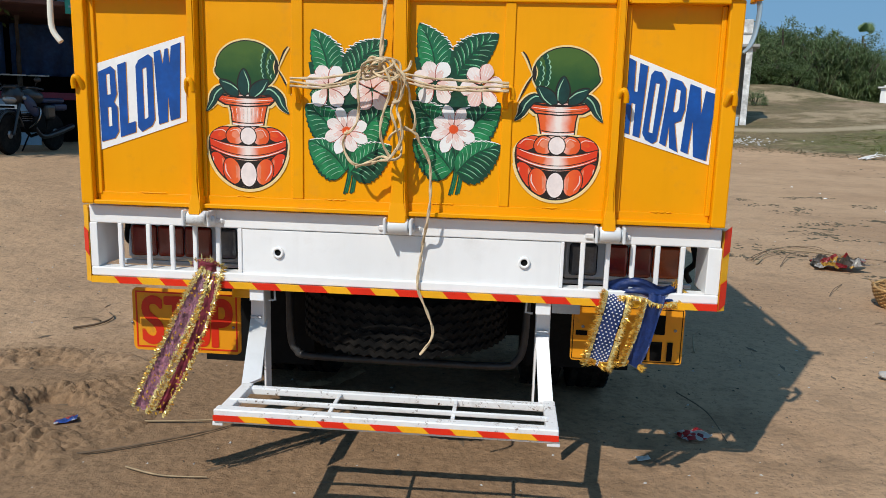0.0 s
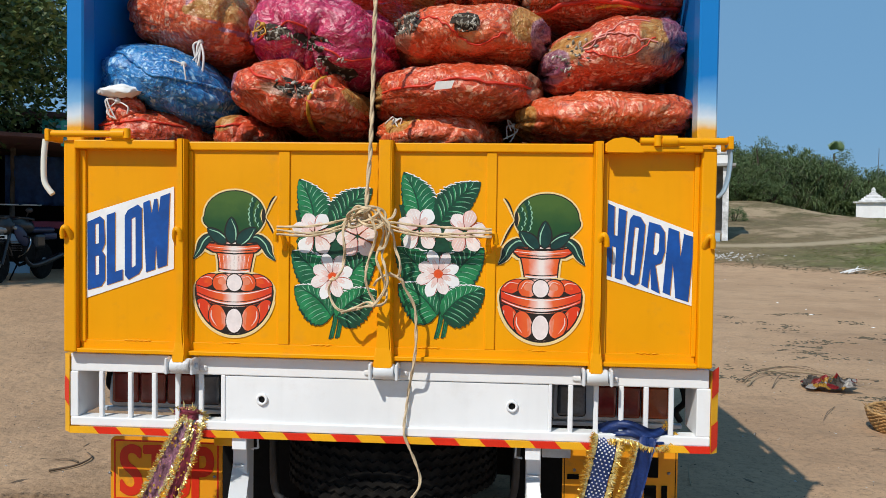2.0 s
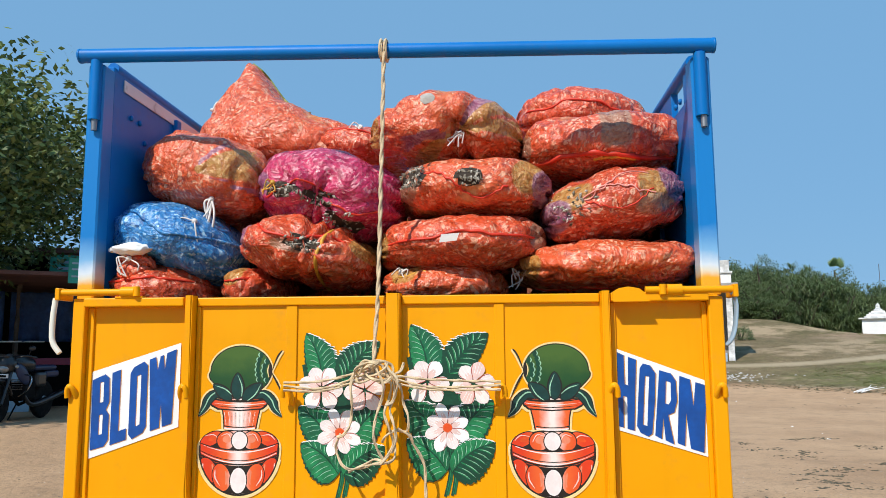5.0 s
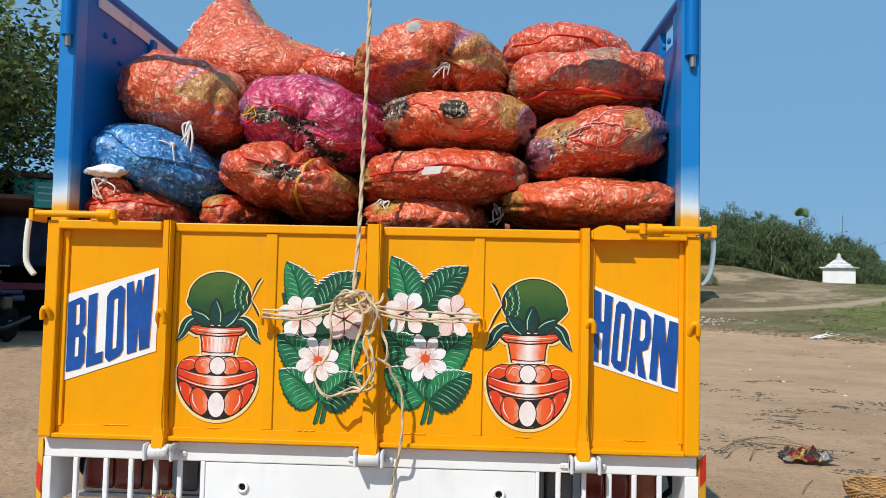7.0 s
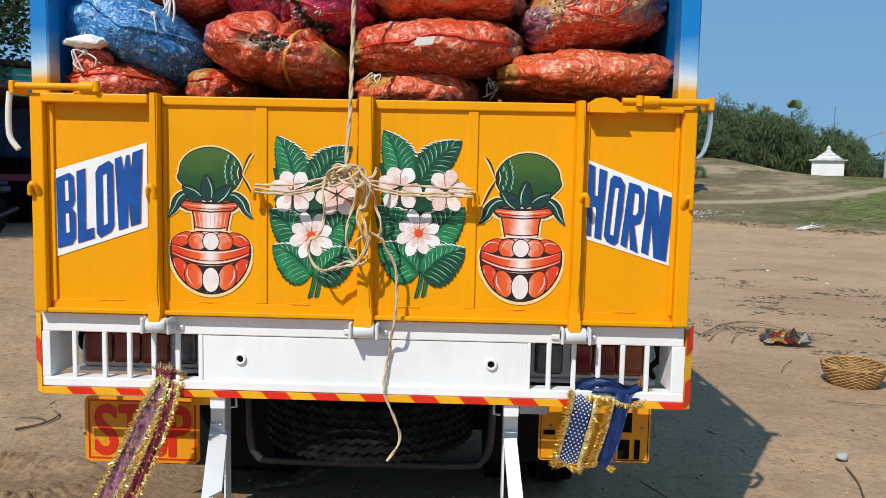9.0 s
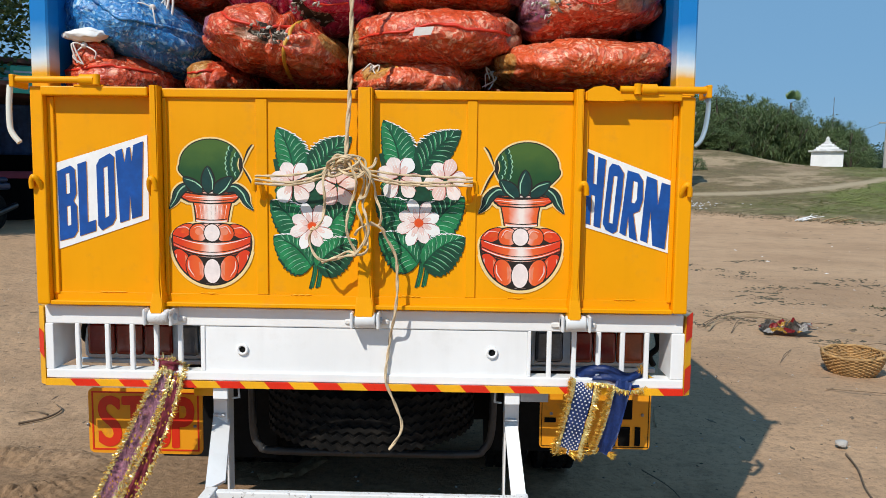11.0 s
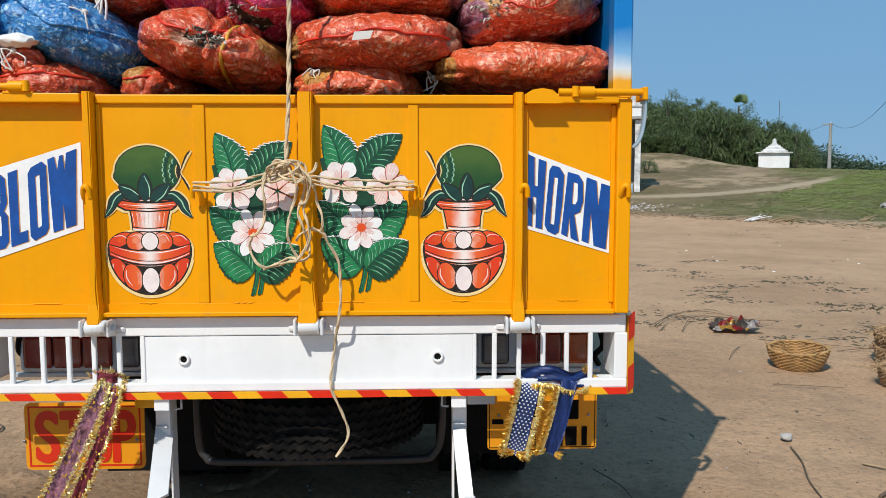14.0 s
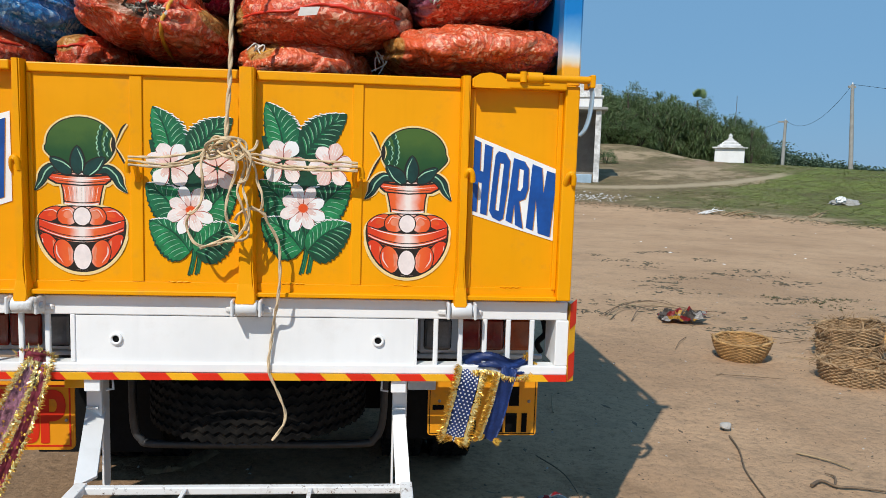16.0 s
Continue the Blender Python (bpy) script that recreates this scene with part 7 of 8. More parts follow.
def crumpled(name, c, sx, sy, h, m, label, seed, rz=0):
    """A crumpled sheet of wrapping with thickness."""
    bm = bmesh.new()
    n = 22
    g = [[bm.verts.new((sx * (i / n - 0.5), sy * (j / n - 0.5), 0)) for j in range(n + 1)] for i in range(n + 1)]
    for i in range(n):
        for j in range(n):
            bm.faces.new((g[i][j], g[i + 1][j], g[i + 1][j + 1], g[i][j + 1]))
    S = Vector((seed, seed * 2.0, 0))
    for v in bm.verts:
        p = v.co
        u, w = p.x / sx * 2, p.y / sy * 2
        v.co = p + Vector((noise.noise(p * 6 + S) * 0.16 * sx, noise.noise(p * 6 - S) * 0.16 * sy, h * (0.35 + 0.65 * abs(noise.noise(p * 9 + S * 1.3)) + 0.5 * abs(noise.noise(p * 22 + S))) * (1 - 0.55 * max(u * u, w * w)) + h * 0.25 * max(0, u) ** 2))
    bmesh.ops.solidify(bm, geom=bm.faces[:], thickness=0.002)
    ob = finish(name, bm, m, None, "", False, on_ground(c[0], c[1], 0.003))
    ob.rotation_euler = (0, 0, radians(rz))
    return tagged(ob, label, "litter", "scraps of wrapping")


crumpled("foil_sack", (3.58, 4.98), 0.46, 0.32, 0.17, FOIL, "crumpled printed foil sack on the sand", 3, -15)
crumpled("wrapper", (1.255, 0.74), 0.115, 0.09, 0.05, WRAP, "crumpled red and silver wrapper on the sand", 7, 20)
crumpled("wrapper", (-1.54, 0.48), 0.09, 0.05, 0.025, WRAP_BLUE, "small blue and red wrapper on the sand", 9, 30)
crumpled("wrapper", (1.00, 0.50), 0.06, 0.04, 0.02, PAPER, "scrap of white paper on the sand", 12, 10)
crumpled("dead_leaf", (-0.44, 1.20), 0.28, 0.09, 0.05, REED, "large curled dry leaf under the truck", 15, 58)
crumpled("dead_leaf", (-0.56, 1.10), 0.20, 0.08, 0.05, REED, "curled dry leaf under the truck", 18, 20)


def scatter(name, m, count, area, size, flat, seed, label, category, thin=1.0):
    """Loose crumbs and bits strewn over part of the sand."""
    rnd = random.Random(seed)
    bm = bmesh.new()
    verts, faces = [], []
    for k in range(count):
        x, y = area(rnd)
        s = size * rnd.uniform(0.4, 1.4)
        c = on_ground(x, y)
        a = rnd.uniform(0, math.tau)
        L = s * rnd.uniform(1.0, thin)
        d, e = Vector((math.cos(a), math.sin(a), 0)) * L, Vector((-math.sin(a), math.cos(a), 0)) * s * rnd.uniform(0.4, 0.9)
        up = Vector((0, 0, s * flat))
        i = len(verts)
        verts += [c - d, c - e, c + d, c + e, c + up + d * rnd.uniform(-0.4, 0.4) + e * rnd.uniform(-0.4, 0.4), c - up * 0.3]
        faces += [(i, i + 1, i + 4), (i + 1, i + 2, i + 4), (i + 2, i + 3, i + 4), (i + 3, i, i + 4)]
    me = bpy.data.meshes.new(name)
    me.from_pydata([tuple(v) for v in verts], [], faces)
    me.materials.append(m)
    bm.free()
    return tagged(new(name, me), label, category, kind="stuff")


near = lambda r: (r.uniform(-4.5, 6.5), r.uniform(-0.6, 9.0))
scatter("soil_crumbs", CLOD, 1700, near, 0.0085, 0.6, 1, "dark soil crumbs strewn over the sand", "crumbs")
scatter("sand_grit", STONE, 900, near, 0.008, 0.7, 2, "pale grit strewn over the sand", "grit")


def dug_soil():
    """Churned, ridged soil thrown up beside the truck."""
    x0, y0, nx, ny, h = -2.95, -0.35, 180, 190, 0.0100
    verts, faces = [], []
    for j in range(ny):
        for i in range(nx):
            x, y = x0 + i * h, y0 + j * h
            u, v = (x + 2.02) / 0.86, (y - 0.58) / 0.92
            m = max(0.0, 1 - (u * u + v * v) ** 1.3) ** 0.7
            m *= 0.10 + 0.90 * max(0.0, min(1.0, 0.5 + 2.2 * noise.noise((x * 2.0, y * 2.6, 11.0))))
            m *= 1 - math.exp(-((x + 1.54) / 0.13) ** 2 - ((y - 0.46) / 0.11) ** 2)
            p, s = x * 0.35 + y * 0.94, y * 0.35 - x * 0.94
            rut = abs(noise.noise((p * 2.2, s * 11.0, 3.0)))
            cake = 0.030 * min(1.0, 6.0 * rut) + 0.026 * min(1.0, 5.0 * abs(noise.noise((x * 9.0, y * 9.0, 1.0)))) + 0.026 * min(1.0, 4.0 * abs(noise.noise((x * 21, y * 21, 4.0)))) + 0.014 * min(1.0, 3.5 * abs(noise.noise((x * 44, y * 44, 2.0))))
            pit = min(1.0, sum(math.exp(-(((x - a) / 0.12) ** 2 + ((y - b) / 0.09) ** 2)) for a, b in ((-1.68, 0.62), (-2.02, 0.80), (-1.98, 1.10))))
            z = m * cake * (1 - pit) - 0.09 * pit * m
            verts.append((x, y, ground_z(x, y) + z - 0.012 * (1 - min(1.0, m * 5))))
    for j in range(ny - 1):
        for i in range(nx - 1):
            a = j * nx + i
            faces.append((a, a + 1, a + nx + 1, a + nx))
    me = bpy.data.meshes.new("dug_soil")
    me.from_pydata(verts, [], faces)
    for f in me.polygons:
        f.use_smooth = True
    me.materials.append(SAND)
    tagged(new("dug_soil", me), "churned dark soil in ridges beside the truck", "soil", kind="stuff")


dug_soil()


PATCHES = []
rl = random.Random(31)
for k in range(46):
    d, a = rl.uniform(7.6, 15.5), radians(rl.uniform(50, 74))
    PATCHES.append((0.4 + d * math.cos(a), -2.6 + d * math.sin(a), rl.uniform(0.08, 0.32), rl.uniform(0.05, 0.16)))


def litter_patches(r):
    c = r.choice(PATCHES)
    return r.gauss(c[0], c[2]), r.gauss(c[1], c[3])


scatter("leaf_litter", LEAFLITTER, 1500, litter_patches, 0.024, 0.35, 5, "patches of dark dead leaves and weed on the sand", "leaf litter", 2.5)
scatter("chaff", TWIG, 500, near, 0.020, 0.14, 6, "bits of dry stalk on the sand", "chaff", 3.0)
scatter("far_litter", LEAFLITTER, 80, lambda r: (r.uniform(3, 16), r.uniform(9, 24)), 0.035, 0.3, 8, "dark scraps strewn over the far sand", "litter", 3.0)
scatter("white_scraps", PAPER, 60, lambda r: (r.uniform(3, 17), r.uniform(8, 26)), 0.028, 0.5, 9, "white scraps strewn over the far sand", "litter", 1.5)
scatter("shell_heap", STONE, 160, lambda r: (r.gauss(8.6, 1.0), r.gauss(27.5, 0.5)), 0.07, 0.6, 10, "pale stones and shells at the grass edge", "stones")


def blades(name, m, count, area, height, width, seed, label, category="grass", kind="stuff", lean=0.5):
    rnd = random.Random(seed)
    verts, faces = [], []
    for k in range(count):
        x, y = area(rnd)
        c = on_ground(x, y, -0.004 if lean > 1 else -0.01)
        for q in range(4):
            a = rnd.uniform(0, math.tau)
            h = height * rnd.uniform(0.5, 1.3)
            o = c + Vector((rnd.uniform(-1, 1), rnd.uniform(-1, 1), 0)) * max(height, 0.03) * 0.8
            t = o + Vector((math.cos(a) * h * lean, math.sin(a) * h * lean, h))
            s = Vector((-math.sin(a), math.cos(a), 0)) * width * 0.5
            i = len(verts)
            mid = o.lerp(t, 0.55) + Vector((0, 0, h * 0.14))
            verts += [o - s, o + s, mid + s * 0.7, mid - s * 0.7, t]
            faces += [(i, i + 1, i + 2, i + 3), (i + 3, i + 2, i + 4)]
    me = bpy.data.meshes.new(name)
    me.from_pydata([tuple(v) for v in verts], [], faces)
    me.materials.append(m)
    return tagged(new(name, me), label, category, kind=kind)


def field(dry):
    def pick(r):
        while True:
            d = r.uniform(25.5, 56)
            a = radians(r.uniform(42, 76))
            x, y = 0.4 + d * math.cos(a), -2.6 + d * math.sin(a)
            if d + 0.42 * (x - 8.0) < 29.2 + 1.2 * noise.noise((x * 0.6, y * 0.6, 4)):
                continue
            beyond = d - 34.3 - 0.055 * max(0.0, x - 9.0) ** 2
            across = x - 20.5 + (7.6 if beyond < 0 else 0.0)
            g = noise.noise((x * 0.16, y * 0.16, 3)) + across * 0.13 + 0.6 * noise.noise((x * 0.6, y * 0.6, 7))
            if abs(beyond) < 0.5 and x < 20:
                continue
            if (g < 0.05) == dry:
                return x, y
    return pick


blades("green_grass", GRASS, 36000, field(False), 0.014, 0.030, 11, "low green grass with dry blades", lean=5.0)
blades("dry_grass", DRYGRASS, 9000, field(True), 0.010, 0.024, 12, "sparse straw-coloured dry grass", lean=6.0)
blades("sprouting_weeds", WEED, 110, lambda r: (lambda c: (r.gauss(c[0], c[2]), r.gauss(c[1], c[2] * 0.7)))(r.choice(((5.65, 6.2, 0.14), (5.9, 5.9, 0.20), (5.4, 6.6, 0.10), (6.2, 6.4, 0.16)))), 0.020, 0.014, 13, "small green weeds sprouting in the sand", "weeds", lean=1.6)


def turf_edge(r):
    a = radians(r.uniform(42, 76))
    d = 32.5 / (1 + 0.42 * math.cos(a)) + r.gauss(0.2, 0.45)
    return 0.4 + d * math.cos(a), -2.6 + d * math.sin(a)


blades("edge_weeds", WEED, 1100, turf_edge, 0.020, 0.030, 14, "ragged dry weeds along the sand's edge", "weeds", lean=3.5)
for k, (x, y, rz) in enumerate(((11.3, 22.6, 20), (12.2, 22.2, -15), (14.6, 21.6, 10))):
    z = Vector((x, y, ground_z(x, y)))
    bb = bmesh.new()
    rr = random.Random(k)
    for q in range(5):
        a = radians(rz + rr.uniform(-50, 50))
        o = Vector((rr.uniform(-0.3, 0.3), rr.uniform(-0.1, 0.1), 0.03))
        tube(bb, spline([o, o + Vector((math.cos(a) * 0.35, math.sin(a) * 0.2, 0.10)), o + Vector((math.cos(a) * 0.7, math.sin(a) * 0.35, 0.12 + rr.uniform(0, 0.1)))], 4), lambda t: 0.025 * (1 - 0.7 * t), 5)
    tagged(finish("bleached_branch", bb, WHITEWASH if k == 0 else REED, None, "", True, z), "bleached dead branch lying in the grass", "branch")
hp = bmesh.new()
bmesh.ops.create_icosphere(hp, subdivisions=3, radius=1.0)
for v in hp.verts:
    v.co = Vector((v.co.x * 0.6, v.co.y * 0.4, max(-0.1, v.co.z) * 0.16)) + noise.noise_vector(v.co * 3) * 0.16
tagged(finish("rubble_heap", hp, CONCRETE, None, "", False, (17.6, 24.5, ground_z(17.6, 24.5))), "low grey heap of rubble in the grass", "rubble")
hp = bmesh.new()
bmesh.ops.create_icosphere(hp, subdivisions=3, radius=1.0)
for v in hp.verts:
    v.co = Vector((v.co.x * 0.20, v.co.y * 0.15, v.co.z * 0.12 + 0.04)) + noise.noise_vector(v.co * 3) * 0.09
tagged(finish("white_sack", hp, WHITEWASH, None, "", False, (17.3, 24.3, ground_z(17.3, 24.3) + 0.14)), "crumpled white sack on the rubble", "sack")

# ---- thicket on the rise ----


def rosette(verts, faces, c, r, rnd, n=13, w=0.055, droop=0.55):
    """A tuft of arching strap leaves."""
    for k in range(n):
        a = k * 2.399 + rnd.uniform(-0.3, 0.3)
        d = Vector((math.cos(a), math.sin(a), rnd.uniform(-0.35, 1.6))).normalized()
        L = r * rnd.uniform(0.7, 1.15)
        s = Vector((-math.sin(a), math.cos(a), 0)) * w * rnd.uniform(0.8, 1.2)
        fall = droop * L * rnd.uniform(0.6, 1.3)
        m = c + d * L * 0.5
        e = c + d * L * 0.85 - Vector((0, 0, fall * 0.4))
        t = c + d * L - Vector((0, 0, fall))
        i = len(verts)
        verts += [c - s * 0.6, c + s * 0.6, m + s, m - s, e + s * 0.8, e - s * 0.8, t]
        faces += [(i, i + 1, i + 2, i + 3), (i + 3, i + 2, i + 4, i + 5), (i + 5, i + 4, i + 6)]


def tuft(verts, faces, c, r, rnd, n=26, size=0.12, slim=0.34):
    """A clump of small leaves."""
    for k in range(n):
        p = c + Vector([max(-1.5, min(1.5, rnd.gauss(0, 1))) for _ in range(3)]) * r * 0.5
        a, b = rnd.uniform(0, math.tau), rnd.uniform(-0.9, 0.9)
        d = Vector((math.cos(a) * math.cos(b), math.sin(a) * math.cos(b), math.sin(b))) * size * rnd.uniform(0.6, 1.3)
        s = d.cross(Vector((rnd.uniform(-1, 1), rnd.uniform(-1, 1), rnd.uniform(-1, 1)))).normalized() * size * slim
        i = len(verts)
        verts += [p, p + d * 0.5 + s, p + d, p + d * 0.5 - s]
        faces += [(i, i + 1, i + 2, i + 3)]


def mesh_of(name, verts, faces, m):
    me = bpy.data.meshes.new(name)
    me.from_pydata([tuple(v) for v in verts], [], faces)
    me.materials.append(m)
    return me


def shrub_meshes(kind, seed, R=1.5, H=2.2):
    """Stems and foliage of one shrub: strap-leaved or small-leaved."""
    rnd = random.Random(seed)
    bm = bmesh.new()
    verts, faces = [], []
    heads = []
    for k in range(7):
        a = k * math.tau / 7 + rnd.uniform(-0.4, 0.4)
        q = rnd.uniform(0.2, 0.75) * R
        tip = Vector((math.cos(a) * q, math.sin(a) * q, H * rnd.uniform(0.45, 0.85)))
        mid = tip * 0.5 + Vector((rnd.uniform(-0.2, 0.2), rnd.uniform(-0.2, 0.2), 0.1))
        tube(bm, spline([(0, 0, -0.2), mid, tip], 4), lambda t: 0.07 * (1 - 0.6 * t), 5)
        heads.append(tip)
    me_s = bpy.data.meshes.new("stems")
    bm.to_mesh(me_s)
    bm.free()
    me_s.materials.append(BARK)
    count = 110 if kind == "strap" else 330
    for k in range(count):
        a, u = rnd.uniform(0, math.tau), rnd.uniform(0.0, 1.0)
        lump = 0.84 + 0.22 * noise.noise((math.cos(a) * 1.6 + seed, math.sin(a) * 1.6, u * 2.5))
        h = H * (0.10 + 0.86 * u) * lump
        q = R * math.sqrt(max(0.02, 1 - (u - 0.15) ** 2 * 1.1)) * lump * rnd.uniform(0.72, 1.02)
        c = Vector((math.cos(a) * q, math.sin(a) * q, h))
        if kind == "strap":
            out = Vector((math.cos(a) * q, math.sin(a) * q, h * 0.6)).normalized()
            rosette(verts, faces, c, rnd.uniform(0.28, 0.42), rnd, 46, 0.0085, 0.50)
            tuft(verts, faces, c - out * 0.22, 0.26, rnd, 22, 0.06)
        else:
            tuft(verts, faces, c, 0.19, rnd, 34, 0.055)
    return me_s, mesh_of("foliage", verts, faces, LEAF_BUSH)


SHRUBS = {("strap", s): shrub_meshes("strap", s) for s in (1, 2, 3)}
SHRUBS.update({("small", s): shrub_meshes("small", s) for s in (4, 5)})


def shrub(x, y, scale, kind, s, rz, group="shrubs of the thicket", name="shrub", lift=0.0):
    stems, leaves = SHRUBS[(kind, s)]
    label = "spiky green screw-pine shrub in the coastal thicket" if kind == "strap" else "dense small-leaved green shrub in the coastal thicket"
    ob = new(name)
    ob.matrix_world = pose(x, y, ground_z(x, y) - 0.1 + lift, 0, 0, rz) @ Matrix.Diagonal((scale[0], scale[0], scale[1], 1))
    tagged(ob, label, "shrub", group)
    for nm, me in (("branchwork", stems), ("foliage", leaves)):
        c = new(nm, me)
        c.parent = ob


rnd = random.Random(21)


def thicket_top(x):
    """Height of the thicket's outline along the rise."""
    pts = ((8, 7.2), (14, 8.0), (16.8, 8.0), (19.6, 7.45), (21.7, 6.8), (23.6, 6.4), (24.6, 5.8), (26.5, 5.6), (28.6, 5.3), (29.6, 3.6))
    for (a, u), (b, v) in zip(pts, pts[1:]):
        if a <= x <= b:
            return u + (v - u) * (x - a) / (b - a)
    return 3.0


for rank, (off, low) in enumerate(((-6.0, 0.36), (-3.8, 0.55), (-1.6, 0.78), (0.6, 1.0), (2.8, 1.02))):
    for k in range(15):
        x = 9.0 + k * 1.30 + rnd.uniform(-0.5, 0.5)
        y0 = 58.5 - 0.27 * x + off + rnd.uniform(-0.7, 0.7)
        if (x - 0.44) / (y0 + 2.57) > 0.500:
            continue
        if off < -3 and 19.0 < x < 24.5:
            continue
        top = thicket_top(x) * low + (1 - low) * 3.0
        g = ground_z(x, y0)
        h = max(1.2, top - g) * rnd.uniform(0.78, 1.12)
        kind = "strap" if rnd.random() < (0.88 if rank < 3 else 0.68) else "small"
        shrub(x, y0, (max(1.0, h / 2.3) * rnd.uniform(0.9, 1.15), h / 1.95), kind, rnd.choice((1, 2, 3)) if kind == "strap" else rnd.choice((4, 5)), rnd.uniform(0, 360))

shrub(13.0, 39.8, (0.55, 0.42), "small", 4, 40)

# far wood along the horizon
verts, faces = [], []
rf = random.Random(5)
for k in range(2600):
    x = rf.uniform(52, 110)
    y = 128 - 0.32 * (x - 56) + rf.uniform(-5, 5)
    top = 9.5 * max(0.08, 1 - (x - 54) / 30.0) + 0.5
    tuft(verts, faces, Vector((x, y, 1.2 + rf.uniform(0, 1) * top * (0.75 + 0.4 * noise.noise((x * 0.25, 0, 0))))), 1.5, rf, 40, 0.42)
ob = new("far_wood", mesh_of("far_wood", verts, faces, LEAF_FAR))
tagged(ob, "distant dark green line of trees", "trees", kind="stuff")

# young fan palm standing out of the thicket
palm = thing("palm", (24.3, 54.7, ground_z(24.3, 54.7)), "small fan palm rising above the thicket", "palm")
part("trunk", T(spline([(0, 0, -0.2), (0.15, 0, 2.4), (0.0, 0, 4.98)], 6), 0.06, 8), BARK, palm)
verts, faces = [], []
rp = random.Random(3)
for k in range(7):
    a, up = rp.uniform(0, math.tau), rp.uniform(0.9, 2.6)
    d = Vector((math.cos(a), math.sin(a), up)).normalized()
    hub = Vector((0, 0, 4.95)) + d * rp.uniform(0.25, 0.5)
    face = Vector((rp.uniform(-0.5, 0.5), -1, rp.uniform(-0.3, 0.5)))
    u = d.cross(face).normalized()
    w = u.cross(d)
    for q in range(13):
        b = (q - 6) * 0.17
        e = (d * math.cos(b) + u * math.sin(b)).normalized()
        s = e.cross(w).normalized() * 0.055
        L = 0.72 * (1 - 0.012 * (q - 6) ** 2)
        i = len(verts)
        verts += [hub, hub + e * L * 0.5 + s + w * 0.03, hub + e * L - Vector((0, 0, 0.04)), hub + e * L * 0.5 - s]
        faces += [(i, i + 1, i + 2, i + 3)]
c = new("fronds", mesh_of("fronds", verts, faces, LEAF_PALM))
c.parent = palm

# ---- white shrine ----
shrine = thing("shrine", (21.55, 42.75, ground_z(21.55, 42.75)), "small whitewashed shrine with a stepped pyramid roof", "shrine", rz=-25)
hz = 3.14 - ground_z(21.55, 42.75)
part("wall", B((-0.84, -0.75, -0.2), (0.84, 0.75, hz), 0.02), WHITEWASH, shrine)
part("eaves", B((-1.00, -0.92, hz + 0.002), (1.00, 0.92, hz + 0.06), 0.01), OLDPLASTER, shrine)
for k in range(5):
    w = 0.72 - k * 0.125
    part("roof_tier", B((-w, -w * 0.9, hz + 0.064 + k * 0.10), (w, w * 0.9, hz + 0.160 + k * 0.10), 0.015), WHITEWASH if k % 2 else OLDPLASTER, shrine)
fb = bmesh.new()
lathe(fb, [(0.14, 0.0), (0.15, 0.06), (0.09, 0.10), (0.12, 0.16), (0.12, 0.22), (0.06, 0.27), (0.02, 0.34)], 16, "z", 0, (0, 0, hz + 0.566))
part("finial", fb, OLDPLASTER, shrine, smooth=True)

# ---- old gate pillar house ----
gh = thing("gatehouse", (10.0, 32.2, ground_z(10.0, 32.2)), "weathered white plaster gatehouse with stained walls", "gatehouse", rz=-16)
g0 = 5.42 - ground_z(10.0, 32.2)
part("corner_pier", B((0.20, -0.35, -0.3), (0.46, 0.35, g0 - 1.15), 0.02), OLDPLASTER, gh)
part("corner_pier", B((-2.4, -0.35, -0.3), (-1.8, 0.35, g0 - 1.15), 0.02), OLDPLASTER, gh)
part("back_wall", B((-2.4, 2.00, -0.3), (0.46, 2.20, g0 - 1.15), 0.01), CONCRETE, gh)
part("side_wall", B((0.26, 0.352, -0.3), (0.44, 1.998, g0 - 1.15), 0.01), OLDPLASTER, gh)
part("side_wall", B((-2.38, 0.352, -0.3), (-2.20, 1.998, g0 - 1.15), 0.01), OLDPLASTER, gh)
part("roof_slab", B((-2.5, 0.552, g0 - 1.146), (0.60, 2.3, g0 - 1.02), 0.02), CONCRETE, gh)
part("eaves", B((-2.6, -0.55, g0 - 1.146), (0.72, 0.55, g0 - 1.02), 0.02), CONCRETE, gh)
part("frieze", B((-2.4, -0.34, g0 - 1.016), (0.46, 0.34, g0 - 0.60), 0.02), WHITEWASH, gh)
part("cornice", B((-2.45, -0.40, g0 - 0.596), (0.52, 0.40, g0 - 0.50), 0.02), OLDPLASTER, gh)
part("parapet", B((-2.3, -0.30, g0 - 0.496), (0.40, 0.30, g0), 0.02), OLDPLASTER, gh)
part("plinth", B((-2.5, -0.6, -0.3), (0.15, -0.36, 0.30), 0.03), PALEWALL, gh)

# ---- poles, wires and mast ----


def pole(x, y, top, r, label, lean=0.0):
    g = ground_z(x, y)
    p = thing("utility_pole", (x, y, g), label, "pole", "utility poles")
    part("shaft", T([(0, 0, -0.3), (lean, 0, top - g)], lambda t: r * (1 - 0.3 * t), 10), CONCRETE, p)
    part("cross_arm", B((lean - (0.9 if top < 8 else 0.3), -0.06, top - g - 0.26), (lean + 0.25, 0.06, top - g - 0.10), 0.008), CONCRETE, p)
    ib = bmesh.new()
    lathe(ib, [(0.04, 0), (0.06, 0.05), (0.035, 0.08), (0.055, 0.13), (0.01, 0.16)], 8, "z", 0, (lean, 0, top - g - 0.02))
    part("insulator", ib, WHITEWASH, p)
    return Vector((x + lean, y, top))


